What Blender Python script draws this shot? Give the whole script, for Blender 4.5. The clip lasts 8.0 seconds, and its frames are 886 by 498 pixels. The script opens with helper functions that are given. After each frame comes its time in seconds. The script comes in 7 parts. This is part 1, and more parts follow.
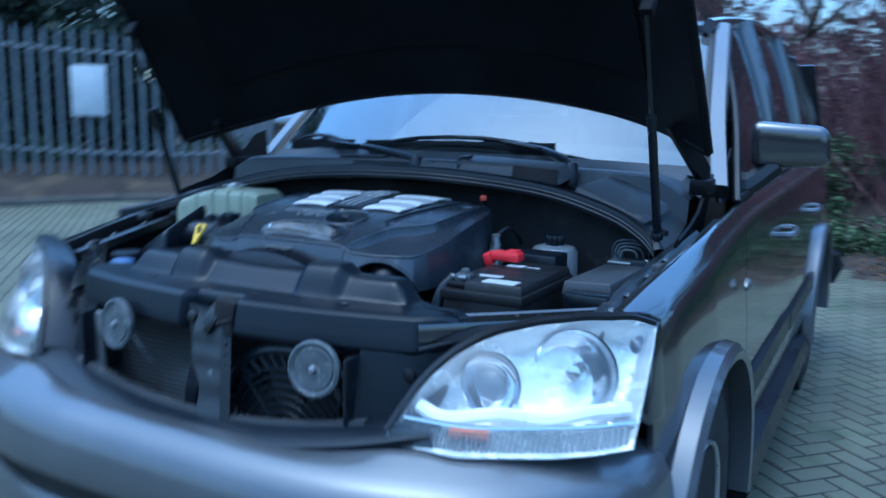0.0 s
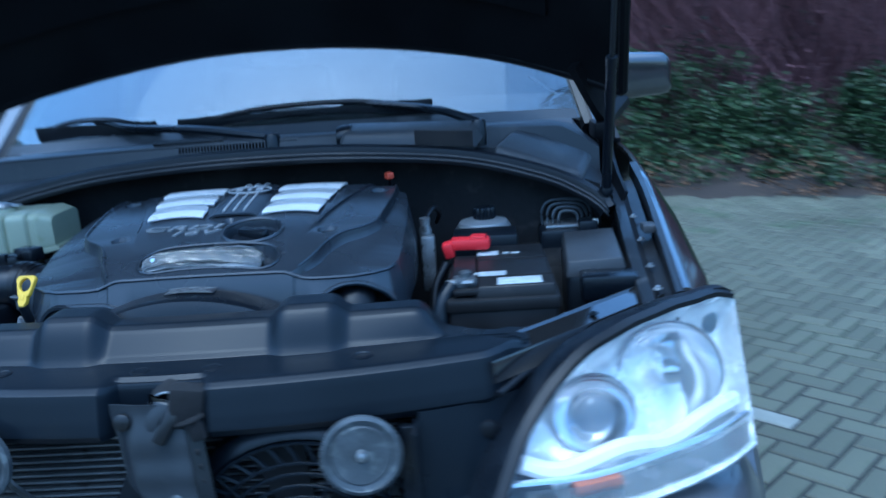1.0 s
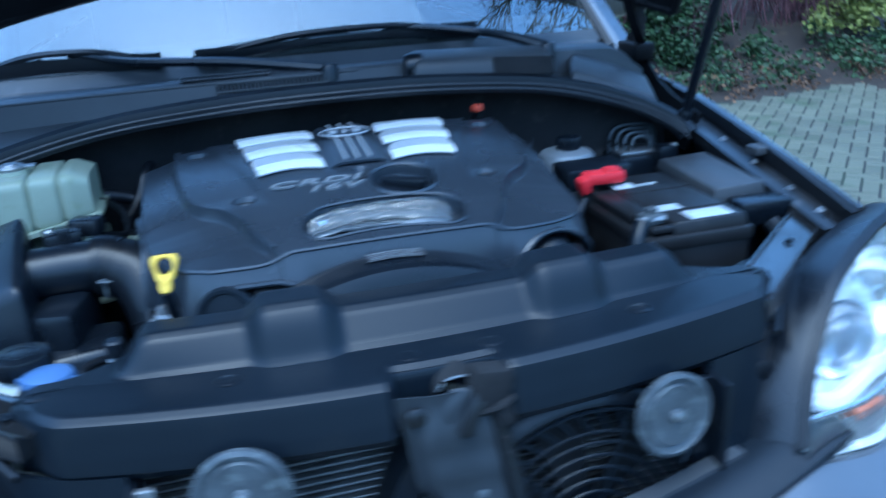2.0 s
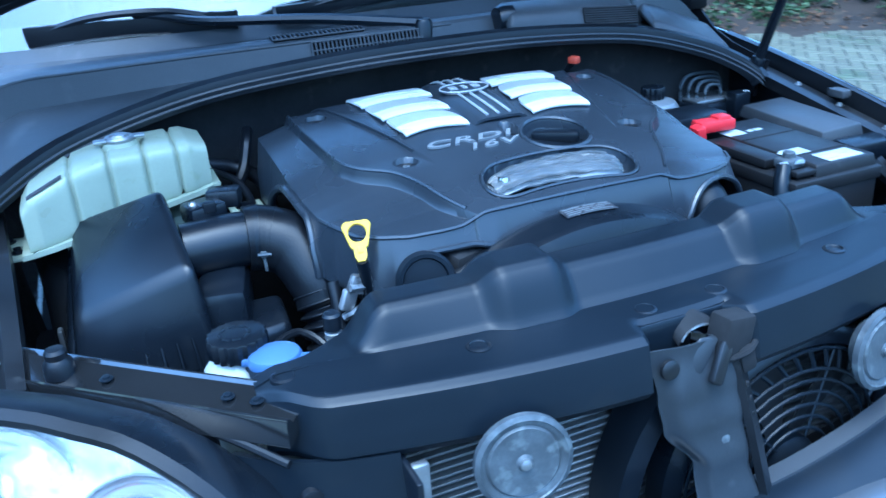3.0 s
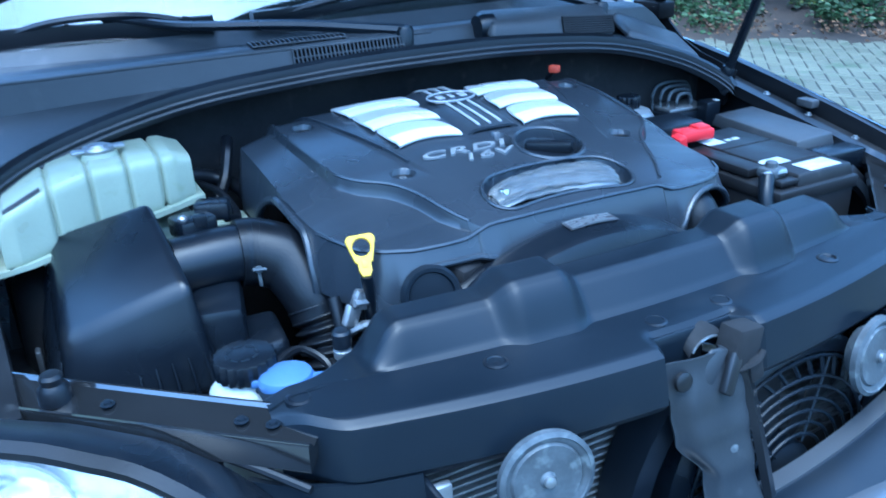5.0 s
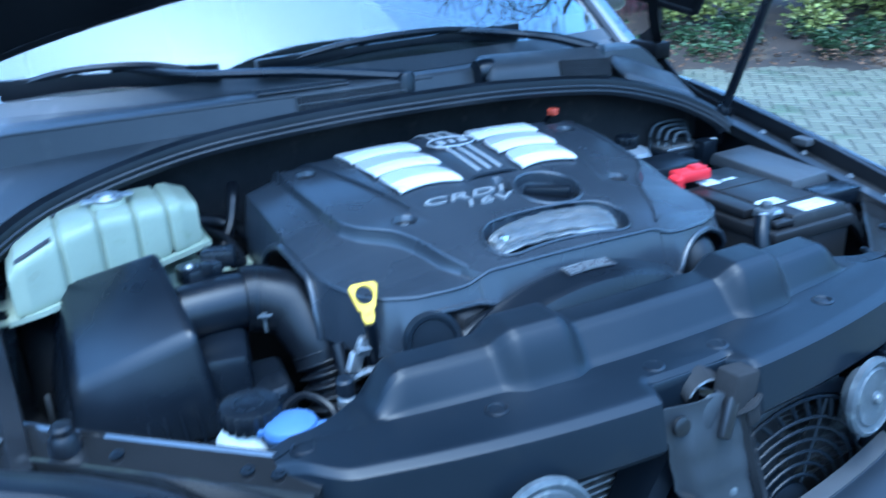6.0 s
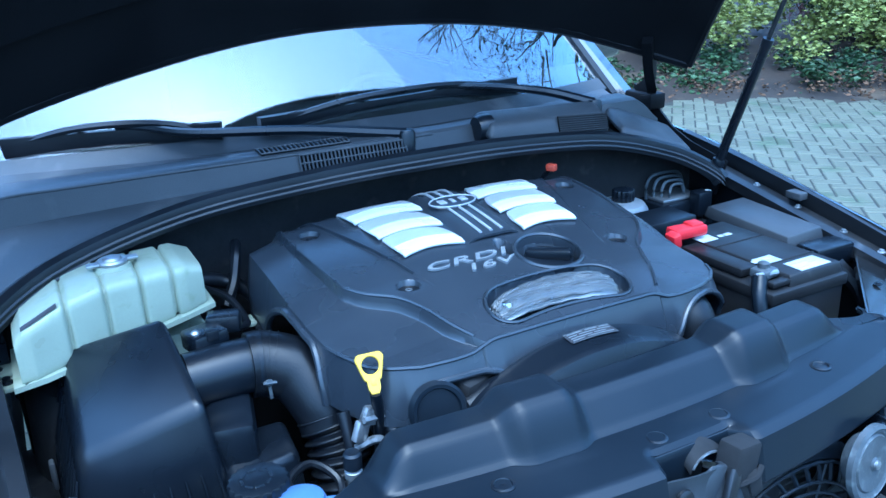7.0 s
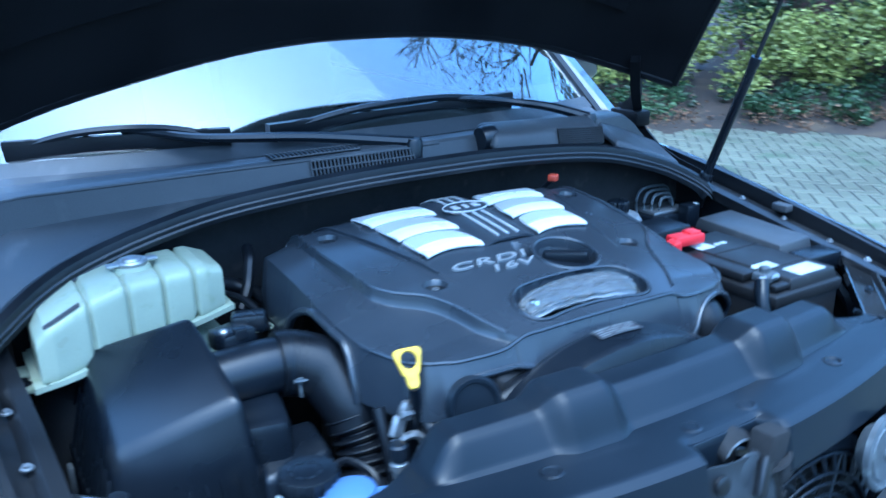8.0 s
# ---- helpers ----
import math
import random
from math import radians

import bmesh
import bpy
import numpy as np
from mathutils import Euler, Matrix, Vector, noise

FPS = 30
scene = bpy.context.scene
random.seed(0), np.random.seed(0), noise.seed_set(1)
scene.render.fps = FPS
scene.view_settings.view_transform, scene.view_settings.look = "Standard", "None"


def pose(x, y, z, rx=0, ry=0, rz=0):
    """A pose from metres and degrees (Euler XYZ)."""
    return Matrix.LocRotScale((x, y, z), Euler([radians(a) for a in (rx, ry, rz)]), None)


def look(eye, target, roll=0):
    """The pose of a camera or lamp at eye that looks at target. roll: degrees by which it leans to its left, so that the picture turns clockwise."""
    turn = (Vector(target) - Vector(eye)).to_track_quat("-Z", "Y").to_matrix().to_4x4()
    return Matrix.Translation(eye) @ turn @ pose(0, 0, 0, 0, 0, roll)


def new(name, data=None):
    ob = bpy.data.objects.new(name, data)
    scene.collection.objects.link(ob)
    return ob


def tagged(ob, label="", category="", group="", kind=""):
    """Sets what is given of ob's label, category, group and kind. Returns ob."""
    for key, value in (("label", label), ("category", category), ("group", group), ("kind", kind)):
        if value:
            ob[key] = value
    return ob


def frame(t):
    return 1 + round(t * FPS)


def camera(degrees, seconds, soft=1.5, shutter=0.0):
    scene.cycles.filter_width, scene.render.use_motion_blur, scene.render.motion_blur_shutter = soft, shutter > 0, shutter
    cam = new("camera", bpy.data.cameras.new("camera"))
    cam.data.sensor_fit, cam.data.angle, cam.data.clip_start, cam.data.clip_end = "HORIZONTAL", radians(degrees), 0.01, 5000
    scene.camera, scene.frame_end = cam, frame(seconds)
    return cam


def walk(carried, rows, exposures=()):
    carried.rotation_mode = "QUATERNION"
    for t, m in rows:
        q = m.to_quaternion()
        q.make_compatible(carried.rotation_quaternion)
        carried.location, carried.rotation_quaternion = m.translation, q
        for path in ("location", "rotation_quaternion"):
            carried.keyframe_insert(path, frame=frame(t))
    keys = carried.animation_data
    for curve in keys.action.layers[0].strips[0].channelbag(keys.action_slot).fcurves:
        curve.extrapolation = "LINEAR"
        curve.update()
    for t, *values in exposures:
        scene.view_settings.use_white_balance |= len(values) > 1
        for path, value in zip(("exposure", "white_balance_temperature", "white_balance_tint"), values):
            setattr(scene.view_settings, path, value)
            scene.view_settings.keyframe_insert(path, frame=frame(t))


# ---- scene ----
cam = camera(56.0, 8.0, soft=1.5, shutter=0.8)
PATH = [
    (0, (1.233, -1.037, 1.351), (0.289, 0.697, 1.034), 0.9),
    (0.2, (1.102, -0.995, 1.324), (0.293, 0.812, 1.034), -1.34),
    (0.3, (1.034, -0.985, 1.362), (0.354, 0.871, 1.047), -1.26),
    (0.5, (0.844, -0.941, 1.37), (0.36, 0.949, 0.931), -3.4),
    (0.7, (0.704, -0.907, 1.375), (0.367, 1.015, 0.945), -3.42),
    (0.8, (0.635, -0.877, 1.383), (0.352, 1.06, 0.963), -4.28),
    (1, (0.47, -0.834, 1.402), (0.374, 1.106, 0.926), -4.1),
    (1.2, (0.3, -0.791, 1.418), (0.325, 1.147, 0.92), -3.08),
    (1.5, (0.063, -0.74, 1.451), (0.22, 1.178, 0.905), -3.8),
    (1.7, (-0.043, -0.696, 1.463), (0.205, 1.19, 0.843), -4.26),
    (2, (-0.207, -0.621, 1.447), (0.259, 1.197, 0.755), -3.5),
    (2.2, (-0.313, -0.575, 1.45), (0.165, 1.23, 0.728), -3.55),
    (3.3, (-0.632, -0.441, 1.464), (0.135, 1.224, 0.666), -3.6),
    (3.5, (-0.648, -0.426, 1.47), (0.157, 1.234, 0.699), -3.5),
    (4, (-0.645, -0.413, 1.46), (0.182, 1.217, 0.648), -3.0),
    (4.5, (-0.645, -0.399, 1.463), (0.194, 1.216, 0.632), -2.3),
    (5.8, (-0.674, -0.429, 1.487), (0.118, 1.26, 0.766), -2.7),
    (6, (-0.655, -0.422, 1.501), (0.173, 1.244, 0.766), -3.0),
    (6.2, (-0.657, -0.415, 1.532), (0.21, 1.243, 0.827), -3.08),
    (6.5, (-0.662, -0.411, 1.555), (0.184, 1.269, 0.876), -2.4),
    (7, (-0.666, -0.407, 1.566), (0.194, 1.264, 0.881), -2.7),
    (7.5, (-0.67, -0.4, 1.562), (0.223, 1.253, 0.879), -1.5),
    (7.7, (-0.699, -0.401, 1.553), (0.22, 1.254, 0.908), -0.5),
    (8, (-0.792, -0.372, 1.533), (0.201, 1.249, 0.913), -1.2),
]
walk(cam, [(t, look(eye, target, roll)) for t, eye, target, roll in PATH], exposures=[(0.0, 0.32, 4350, -6), (1.5, 0.45, 4280, -6), (2.1, 0.72, 4260, -6), (3.3, 1.50, 4170, -6), (4.7, 1.50, 4190, -6), (6.0, 1.43, 4210, -6), (8.0, 1.43, 4230, -6)])

# ---- light ----
SUN_DIR = Vector((-0.15, -0.25, 1.0)).normalized()      # towards the bright part of the sky
world = bpy.data.worlds.new("overcast_dusk")
scene.world = world
world.use_nodes = True
wn = world.node_tree
sky = wn.nodes.new("ShaderNodeTexSky")
sky.sky_type = "NISHITA"
sky.sun_disc = False
sky.sun_elevation = math.asin(SUN_DIR.z)
sky.sun_rotation = math.atan2(SUN_DIR.x, SUN_DIR.y)
sky.air_density, sky.dust_density, sky.ozone_density = 1.0, 3.0, 1.5
# overcast: the cloud layer dims towards the horizon, and is a little brighter behind the car
wco, wsep = wn.nodes.new("ShaderNodeTexCoord"), wn.nodes.new("ShaderNodeSeparateXYZ")
wmap = wn.nodes.new("ShaderNodeMapRange")
wmap.inputs["From Min"].default_value, wmap.inputs["From Max"].default_value = 0.0, 0.75
wmap.interpolation_type = "SMOOTHSTEP"
wmap.inputs["To Min"].default_value, wmap.inputs["To Max"].default_value = 0.19, 0.36
wn.links.new(wco.outputs["Generated"], wsep.inputs[0])
wn.links.new(wsep.outputs["Z"], wmap.inputs["Value"])
wtilt, wmul = wn.nodes.new("ShaderNodeMapRange"), wn.nodes.new("ShaderNodeMath")
wtilt.inputs["From Min"].default_value, wtilt.inputs["From Max"].default_value = -1.0, 1.0
wtilt.inputs["To Min"].default_value, wtilt.inputs["To Max"].default_value = 0.82, 1.38
wmul.operation = "MULTIPLY"
wn.links.new(wsep.outputs["Y"], wtilt.inputs["Value"])
wn.links.new(wmap.outputs[0], wmul.inputs[0])
wn.links.new(wtilt.outputs[0], wmul.inputs[1])
wn.links.new(wmul.outputs[0], wn.nodes["Background"].inputs["Strength"])
wn.links.new(sky.outputs[0], wn.nodes["Background"].inputs["Color"])
sun = new("sun", bpy.data.lights.new("sun", "SUN"))
sun.data.energy, sun.data.angle, sun.data.color = 0.5, radians(90), (0.93, 0.96, 1.0)
sun.matrix_world = look(SUN_DIR * 30, (0, 0, 0))


# ---- materials ----
def mat(name, color, rough=0.5, metal=0.0, var=0.2, scale=6.0, fine=120.0, bump=0.08, coat=0.0, second=None,
        second_at=0.62, alpha=1.0, trans=0.0, ior=1.45, spec=0.5, rvar=0.12, per_object=0.0, per_island=0.0, stretch=None):
    """A procedural surface: base colour varied at two scales, roughness varied, fine relief; second: a patchy second colour."""
    m = bpy.data.materials.new(name)
    m.use_nodes = True
    nt = m.node_tree
    nd, ln = nt.nodes, nt.links
    b = nd["Principled BSDF"]
    co = nd.new("ShaderNodeTexCoord").outputs["Object"]
    if stretch:
        mp = nd.new("ShaderNodeMapping")
        mp.inputs["Scale"].default_value = stretch
        ln.new(co, mp.inputs["Vector"])
        co = mp.outputs[0]
    big, small = nd.new("ShaderNodeTexNoise"), nd.new("ShaderNodeTexNoise")
    for n, s, d in ((big, scale, 4.0), (small, fine, 3.0)):
        n.inputs["Scale"].default_value, n.inputs["Detail"].default_value = s, d
        ln.new(co, n.inputs["Vector"])

    def mix(fac, a, c, blend="MIX"):
        x = nd.new("ShaderNodeMix")
        x.data_type, x.blend_type = "RGBA", blend
        for sock, v in ((x.inputs[0], fac), (x.inputs[6], a), (x.inputs[7], c)):
            if isinstance(v, bpy.types.NodeSocket):
                ln.new(v, sock)
            else:
                sock.default_value = v
        return x.outputs[2]

    def ramp(v, a, c):
        r = nd.new("ShaderNodeMapRange")
        r.inputs["From Min"].default_value, r.inputs["From Max"].default_value = 0.3, 0.7
        r.inputs["To Min"].default_value, r.inputs["To Max"].default_value = a, c
        ln.new(v, r.inputs["Value"])
        return r.outputs[0]

    rgb = (*color, 1)
    col = mix(ramp(big.outputs["Fac"], 0.0, 1.0), tuple(c * (1 - var) for c in color) + (1,), tuple(min(1, c * (1 + var)) for c in color) + (1,))
    col = mix(ramp(small.outputs["Fac"], 0.0, 0.35), col, tuple(c * (1 - 1.6 * var) if var < 0.6 else 0.0 for c in color) + (1,))
    if second:
        st = nd.new("ShaderNodeTexNoise")
        st.inputs["Scale"].default_value, st.inputs["Detail"].default_value = scale * 2.3, 8.0
        ln.new(co, st.inputs["Vector"])
        r = nd.new("ShaderNodeMapRange")
        r.inputs["From Min"].default_value, r.inputs["From Max"].default_value = second_at, second_at + 0.12
        ln.new(st.outputs["Fac"], r.inputs["Value"])
        col = mix(r.outputs[0], col, (*second, 1))
    for amount, kind in ((per_object, "ShaderNodeObjectInfo"), (per_island, "ShaderNodeNewGeometry")):
        if amount:
            info = nd.new(kind)
            out = info.outputs["Random"] if kind == "ShaderNodeObjectInfo" else info.outputs["Random Per Island"]
            r = nd.new("ShaderNodeMapRange")
            r.inputs["To Min"].default_value, r.inputs["To Max"].default_value = 1 - amount, 1 + amount
            ln.new(out, r.inputs["Value"])
            hsv = nd.new("ShaderNodeHueSaturation")
            ln.new(r.outputs[0], hsv.inputs["Value"])
            ln.new(col, hsv.inputs["Color"])
            col = hsv.outputs[0]
    ln.new(col, b.inputs["Base Color"])
    ln.new(ramp(big.outputs["Fac"], max(0.02, rough - rvar * rough * 2), min(1, rough + rvar * rough * 2)), b.inputs["Roughness"])
    b.inputs["Metallic"].default_value = metal
    b.inputs["Coat Weight"].default_value, b.inputs["Coat Roughness"].default_value = coat, 0.06
    b.inputs["Transmission Weight"].default_value, b.inputs["IOR"].default_value = trans, ior
    b.inputs["Specular IOR Level"].default_value = spec
    b.inputs["Alpha"].default_value = alpha
    if bump:
        bp = nd.new("ShaderNodeBump")
        bp.inputs["Strength"].default_value, bp.inputs["Distance"].default_value = bump, 0.002
        ln.new(small.outputs["Fac"], bp.inputs["Height"])
        ln.new(bp.outputs[0], b.inputs["Normal"])
    return m


PAINT = mat("graphite_metallic_paint", (0.125, 0.128, 0.135), 0.17, 0.85, 0.10, 2.0, 900, 0.01, coat=1.0, second=(0.135, 0.137, 0.142), second_at=0.66)
PAINT_IN = mat("black_inner_paint", (0.008, 0.0085, 0.010), 0.42, 0.0, 0.3, 8, 300, 0.03, coat=0.2, second=(0.05, 0.05, 0.05), second_at=0.64)
SILVERPAINT = mat("silver_grey_paint", (0.105, 0.11, 0.12), 0.35, 0.5, 0.12, 3, 700, 0.01, coat=0.8)
PLASTIC = mat("matt_black_plastic", (0.0065, 0.0085, 0.0125), 0.30, 0.0, 0.25, 5, 900, 0.10, second=(0.013, 0.0145, 0.017), second_at=0.6)
PLASTIC_GREY = mat("dusty_grey_black_plastic", (0.0075, 0.0105, 0.0155), 0.34, 0.0, 0.2, 4, 700, 0.08, second=(0.010, 0.0125, 0.0165), second_at=0.6, spec=0.34)
COVERM = mat("engine_cover_plastic", (0.027, 0.0325, 0.042), 0.28, 0.0, 0.15, 5, 1200, 0.08, second=(0.024, 0.029, 0.038), second_at=0.6, ior=1.6)
COWLM = mat("weathered_cowl_plastic", (0.050, 0.053, 0.058), 0.42, 0.0, 0.22, 5, 500, 0.2, second=(0.072, 0.073, 0.076), second_at=0.57, spec=0.34)
RUBBER = mat("black_rubber", (0.0060, 0.0070, 0.0095), 0.40, 0.0, 0.25, 9, 250, 0.10, spec=0.42)
SEALM = mat("paler_seal_rubber", (0.022, 0.023, 0.026), 0.45, 0.0, 0.25, 6, 250, 0.12)
# Near-black base puts in the bay's cavity shade; paler patches are grime.
DARK = mat("grimy_shade_dark_underbonnet", (0.010, 0.010, 0.011), 0.8, 0.0, 0.5, 9, 90, 0.3, second=(0.03, 0.027, 0.024), second_at=0.62)
FELT = mat("black_bonnet_liner", (0.007, 0.007, 0.008), 0.95, 0.0, 0.3, 7, 400, 0.4, spec=0.1)
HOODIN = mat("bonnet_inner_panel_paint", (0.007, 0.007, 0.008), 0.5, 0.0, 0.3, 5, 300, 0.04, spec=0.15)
TIEBAR = mat("wet_dark_metallic_inner_paint", (0.12, 0.123, 0.13), 0.10, 0.9, 0.2, 8, 300, 0.02, coat=0.3, second=(0.08, 0.08, 0.085), second_at=0.66)
STEEL = mat("dull_zinc_steel", (0.36, 0.37, 0.38), 0.42, 0.85, 0.2, 20, 200, 0.1, second=(0.16, 0.13, 0.11), second_at=0.66)
ALU = mat("cast_aluminium", (0.30, 0.31, 0.32), 0.5, 0.8, 0.25, 25, 180, 0.3, second=(0.08, 0.08, 0.08), second_at=0.55)
CHROME = mat("chrome", (0.85, 0.86, 0.88), 0.09, 1.0, 0.03, 10, 300, 0.01)
SILVERTRIM = mat("bright_silver_paint", (0.78, 0.79, 0.80), 0.32, 0.15, 0.06, 10, 500, 0.03)
LAMPIN = mat("mottled_lamp_housing", (0.78, 0.80, 0.78), 0.25, 0.45, 0.2, 26, 110, 0.7, second=(0.56, 0.58, 0.58), second_at=0.54)
SILVERDULL = mat("satin_silver_trim_dull", (0.225, 0.237, 0.25), 0.4, 0.2, 0.08, 10, 500, 0.03)
# Serves dull silver trim and the shaded copy of the fins' silver.
FINGREY = mat("greyed_silver_trim_and_fin_shade", (0.42, 0.435, 0.45), 0.34, 0.15, 0.06, 10, 500, 0.03)
CLEARPL = mat("clear_moulded_plastic", (0.42, 0.43, 0.43), 0.08, 0.0, 0.05, 40, 300, 0.15, trans=0.88)
TANKM = mat("milky_green_white_plastic", (0.33, 0.36, 0.265), 0.36, 0.0, 0.07, 14, 300, 0.05, second=(0.275, 0.31, 0.205), second_at=0.6)
WHITEPL = mat("milky_white_plastic", (0.46, 0.48, 0.45), 0.4, 0.0, 0.08, 18, 300, 0.05)
BLUE = mat("blue_cap_plastic", (0.08, 0.13, 0.27), 0.45, 0.0, 0.1, 20, 300, 0.05)
YELLOW = mat("yellow_plastic", (0.72, 0.48, 0.04), 0.42, 0.0, 0.12, 30, 300, 0.05)
RED = mat("red_plastic", (0.55, 0.02, 0.03), 0.4, 0.0, 0.12, 20, 300, 0.05)
ORANGE = mat("orange_connector_plastic", (0.40, 0.06, 0.03), 0.45, 0.0, 0.1, 20, 300, 0.05)
AMBER = mat("amber_bulb_cover", (0.40, 0.13, 0.06), 0.2, 0.0, 0.1, 30, 300, 0.1)
LABEL = mat("white_printed_label", (0.46, 0.49, 0.50), 0.4, 0.0, 0.08, 40, 300, 0.02)
INK = mat("dark_ink", (0.03, 0.03, 0.035), 0.5, 0.0, 0.1, 20, 200, 0.0)
PRINT = mat("pale_grey_print", (0.42, 0.45, 0.47), 0.45, 0.0, 0.2, 40, 200, 0.0)
BATTERY = mat("black_battery_case", (0.014, 0.014, 0.015), 0.38, 0.0, 0.25, 9, 400, 0.05, second=(0.03, 0.03, 0.03), second_at=0.64, spec=0.32)
DARKCHROME = mat("dark_patchy_steel", (0.10, 0.10, 0.105), 0.16, 1.0, 0.3, 25, 300, 0.05, second=(0.04, 0.04, 0.04), second_at=0.56)
COND = mat("condenser_fin_metal", (0.24, 0.24, 0.235), 0.5, 0.6, 0.3, 12, 250, 0.1, second=(0.08, 0.07, 0.06), second_at=0.58)
HORN = mat("weathered_horn_plate", (0.09, 0.10, 0.11), 0.5, 0.3, 0.3, 22, 180, 0.15, second=(0.15, 0.165, 0.17), second_at=0.55)
STAYM = mat("dark_grey_pressed_steel", (0.028, 0.032, 0.038), 0.36, 0.0, 0.2, 9, 250, 0.06, second=(0.045, 0.05, 0.056), second_at=0.62)
TYRE = mat("tyre_rubber", (0.018, 0.018, 0.018), 0.75, 0.0, 0.3, 12, 160, 0.3)
ALLOY = mat("alloy_wheel", (0.48, 0.49, 0.5), 0.3, 0.85, 0.1, 8, 300, 0.02)
GLASS_DARK = mat("tinted_glass", (0.012, 0.014, 0.016), 0.02, 0.0, 0.1, 2, 20, 0.0, spec=0.9, rvar=0.0, ior=1.6)
DASH = mat("dark_dashboard", (0.015, 0.015, 0.016), 0.7, 0.0, 0.3, 6, 200, 0.2)
SOIL = mat("leaf_litter_soil", (0.036, 0.027, 0.021), 0.95, 0.0, 0.5, 1.3, 30, 0.6, second=(0.065, 0.048, 0.030), second_at=0.54)
SANDJ = mat("dark_sandy_ground", (0.035, 0.036, 0.030), 0.9, 0.0, 0.35, 0.7, 60, 0.4, second=(0.025, 0.034, 0.018), second_at=0.55)
PAVER = mat("weathered_concrete_paver", (0.098, 0.101, 0.070), 0.62, 0.0, 0.22, 1.1, 90, 0.35, second=(0.060, 0.074, 0.042), second_at=0.55, per_object=0.14, per_island=0.14)
LEAF = mat("evergreen_leaves", (0.042, 0.072, 0.026), 0.5, 0.0, 0.3, 0.9, 60, 0.1, per_island=0.55)
LEAF_LIGHT = mat("yellow_green_leaves", (0.25, 0.27, 0.065), 0.5, 0.0, 0.3, 0.9, 60, 0.1, per_island=0.45)
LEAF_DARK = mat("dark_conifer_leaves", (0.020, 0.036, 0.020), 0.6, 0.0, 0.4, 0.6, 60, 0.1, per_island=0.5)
TWIG = mat("reddish_brown_twigs", (0.16, 0.080, 0.090), 0.8, 0.0, 0.35, 1.5, 60, 0.2, per_island=0.5)
DEADLEAF = mat("dead_leaves", (0.13, 0.075, 0.04), 0.8, 0.0, 0.3, 2, 60, 0.2, per_island=0.6)
BARK = mat("grey_brown_bark", (0.11, 0.098, 0.082), 0.9, 0.0, 0.4, 4, 40, 0.8, stretch=(3, 3, 0.6))
GALV = mat("galvanised_fence_steel", (0.17, 0.19, 0.21), 0.5, 0.5, 0.15, 5, 120, 0.05)
RENDERW = mat("pale_rendered_wall", (0.26, 0.28, 0.30), 0.85, 0.0, 0.12, 0.8, 25, 0.2)
CABINETM = mat("pale_grey_cabinet_paint", (0.55, 0.58, 0.60), 0.5, 0.0, 0.1, 3, 90, 0.05)
WHITELINE = mat("worn_white_paving_block", (0.24, 0.25, 0.22), 0.7, 0.0, 0.2, 6, 90, 0.3)
KERB = mat("concrete_kerb", (0.085, 0.082, 0.072), 0.85, 0.0, 0.2, 2, 60, 0.3, per_object=0.1)


def glass(name, tint=(1, 1, 1), rough=0.0, ior=1.45):
    m = bpy.data.materials.new(name)
    m.use_nodes = True
    b = m.node_tree.nodes["Principled BSDF"]
    b.inputs["Base Color"].default_value = (*tint, 1)
    b.inputs["Roughness"].default_value = rough
    b.inputs["Transmission Weight"].default_value = 1.0
    b.inputs["IOR"].default_value = ior
    return m


WINDSCREEN = glass("windscreen_glass", (0.75, 0.82, 0.82), 0.0, 1.79)
LAMPLENS = glass("headlamp_lens", (0.97, 0.98, 0.99), 0.13, 1.42)
MIRRORG = mat("mirror_glass", (0.8, 0.82, 0.84), 0.02, 1.0, 0.02, 3, 20, 0.0, rvar=0.0)


# ---- mesh helpers ----
def link(name, bm, material, sharp=38):
    me = bpy.data.meshes.new(name)
    bm.to_mesh(me)
    bm.free()
    me.materials.append(material)
    me.polygons.foreach_set("use_smooth", [True] * len(me.polygons))
    me.set_sharp_from_angle(angle=radians(sharp))
    return new(name, me)


def part(name, bm, material, parent, label="", sharp=38):
    ob = link(name, bm, material, sharp)
    ob.parent = parent
    ob.matrix_parent_inverse = parent.matrix_basis.inverted()
    return tagged(ob, label)


def thing(name, at, label, category, group="", kind=""):
    ob = new(name)
    ob.empty_display_size = 0.1
    ob.location = at
    ob.matrix_basis = Matrix.Translation(at)
    return tagged(ob, label, category, group, kind)


def solo(name, bm, material, label, category, kind="", group="", sharp=38):
    return tagged(link(name, bm, material, sharp), label, category, group, kind)


def join(*bms):
    out = bms[0]
    for o in bms[1:]:
        me = bpy.data.meshes.new("tmp")
        o.to_mesh(me)
        o.free()
        out.from_mesh(me)
        bpy.data.meshes.remove(me)
    return out


def bx(c, s, r=0.004, rot=(0, 0, 0), seg=2):
    """A box with rounded edges: centre, full sizes, radius."""
    bm = bmesh.new()
    bmesh.ops.create_cube(bm, size=1.0)
    bmesh.ops.scale(bm, vec=s, verts=bm.verts)
    if r:
        bmesh.ops.bevel(bm, geom=bm.edges[:], offset=min(r, min(s) * 0.45), segments=seg, affect="EDGES", profile=0.5)
    bmesh.ops.transform(bm, matrix=pose(*c, *rot), verts=bm.verts)
    return bm


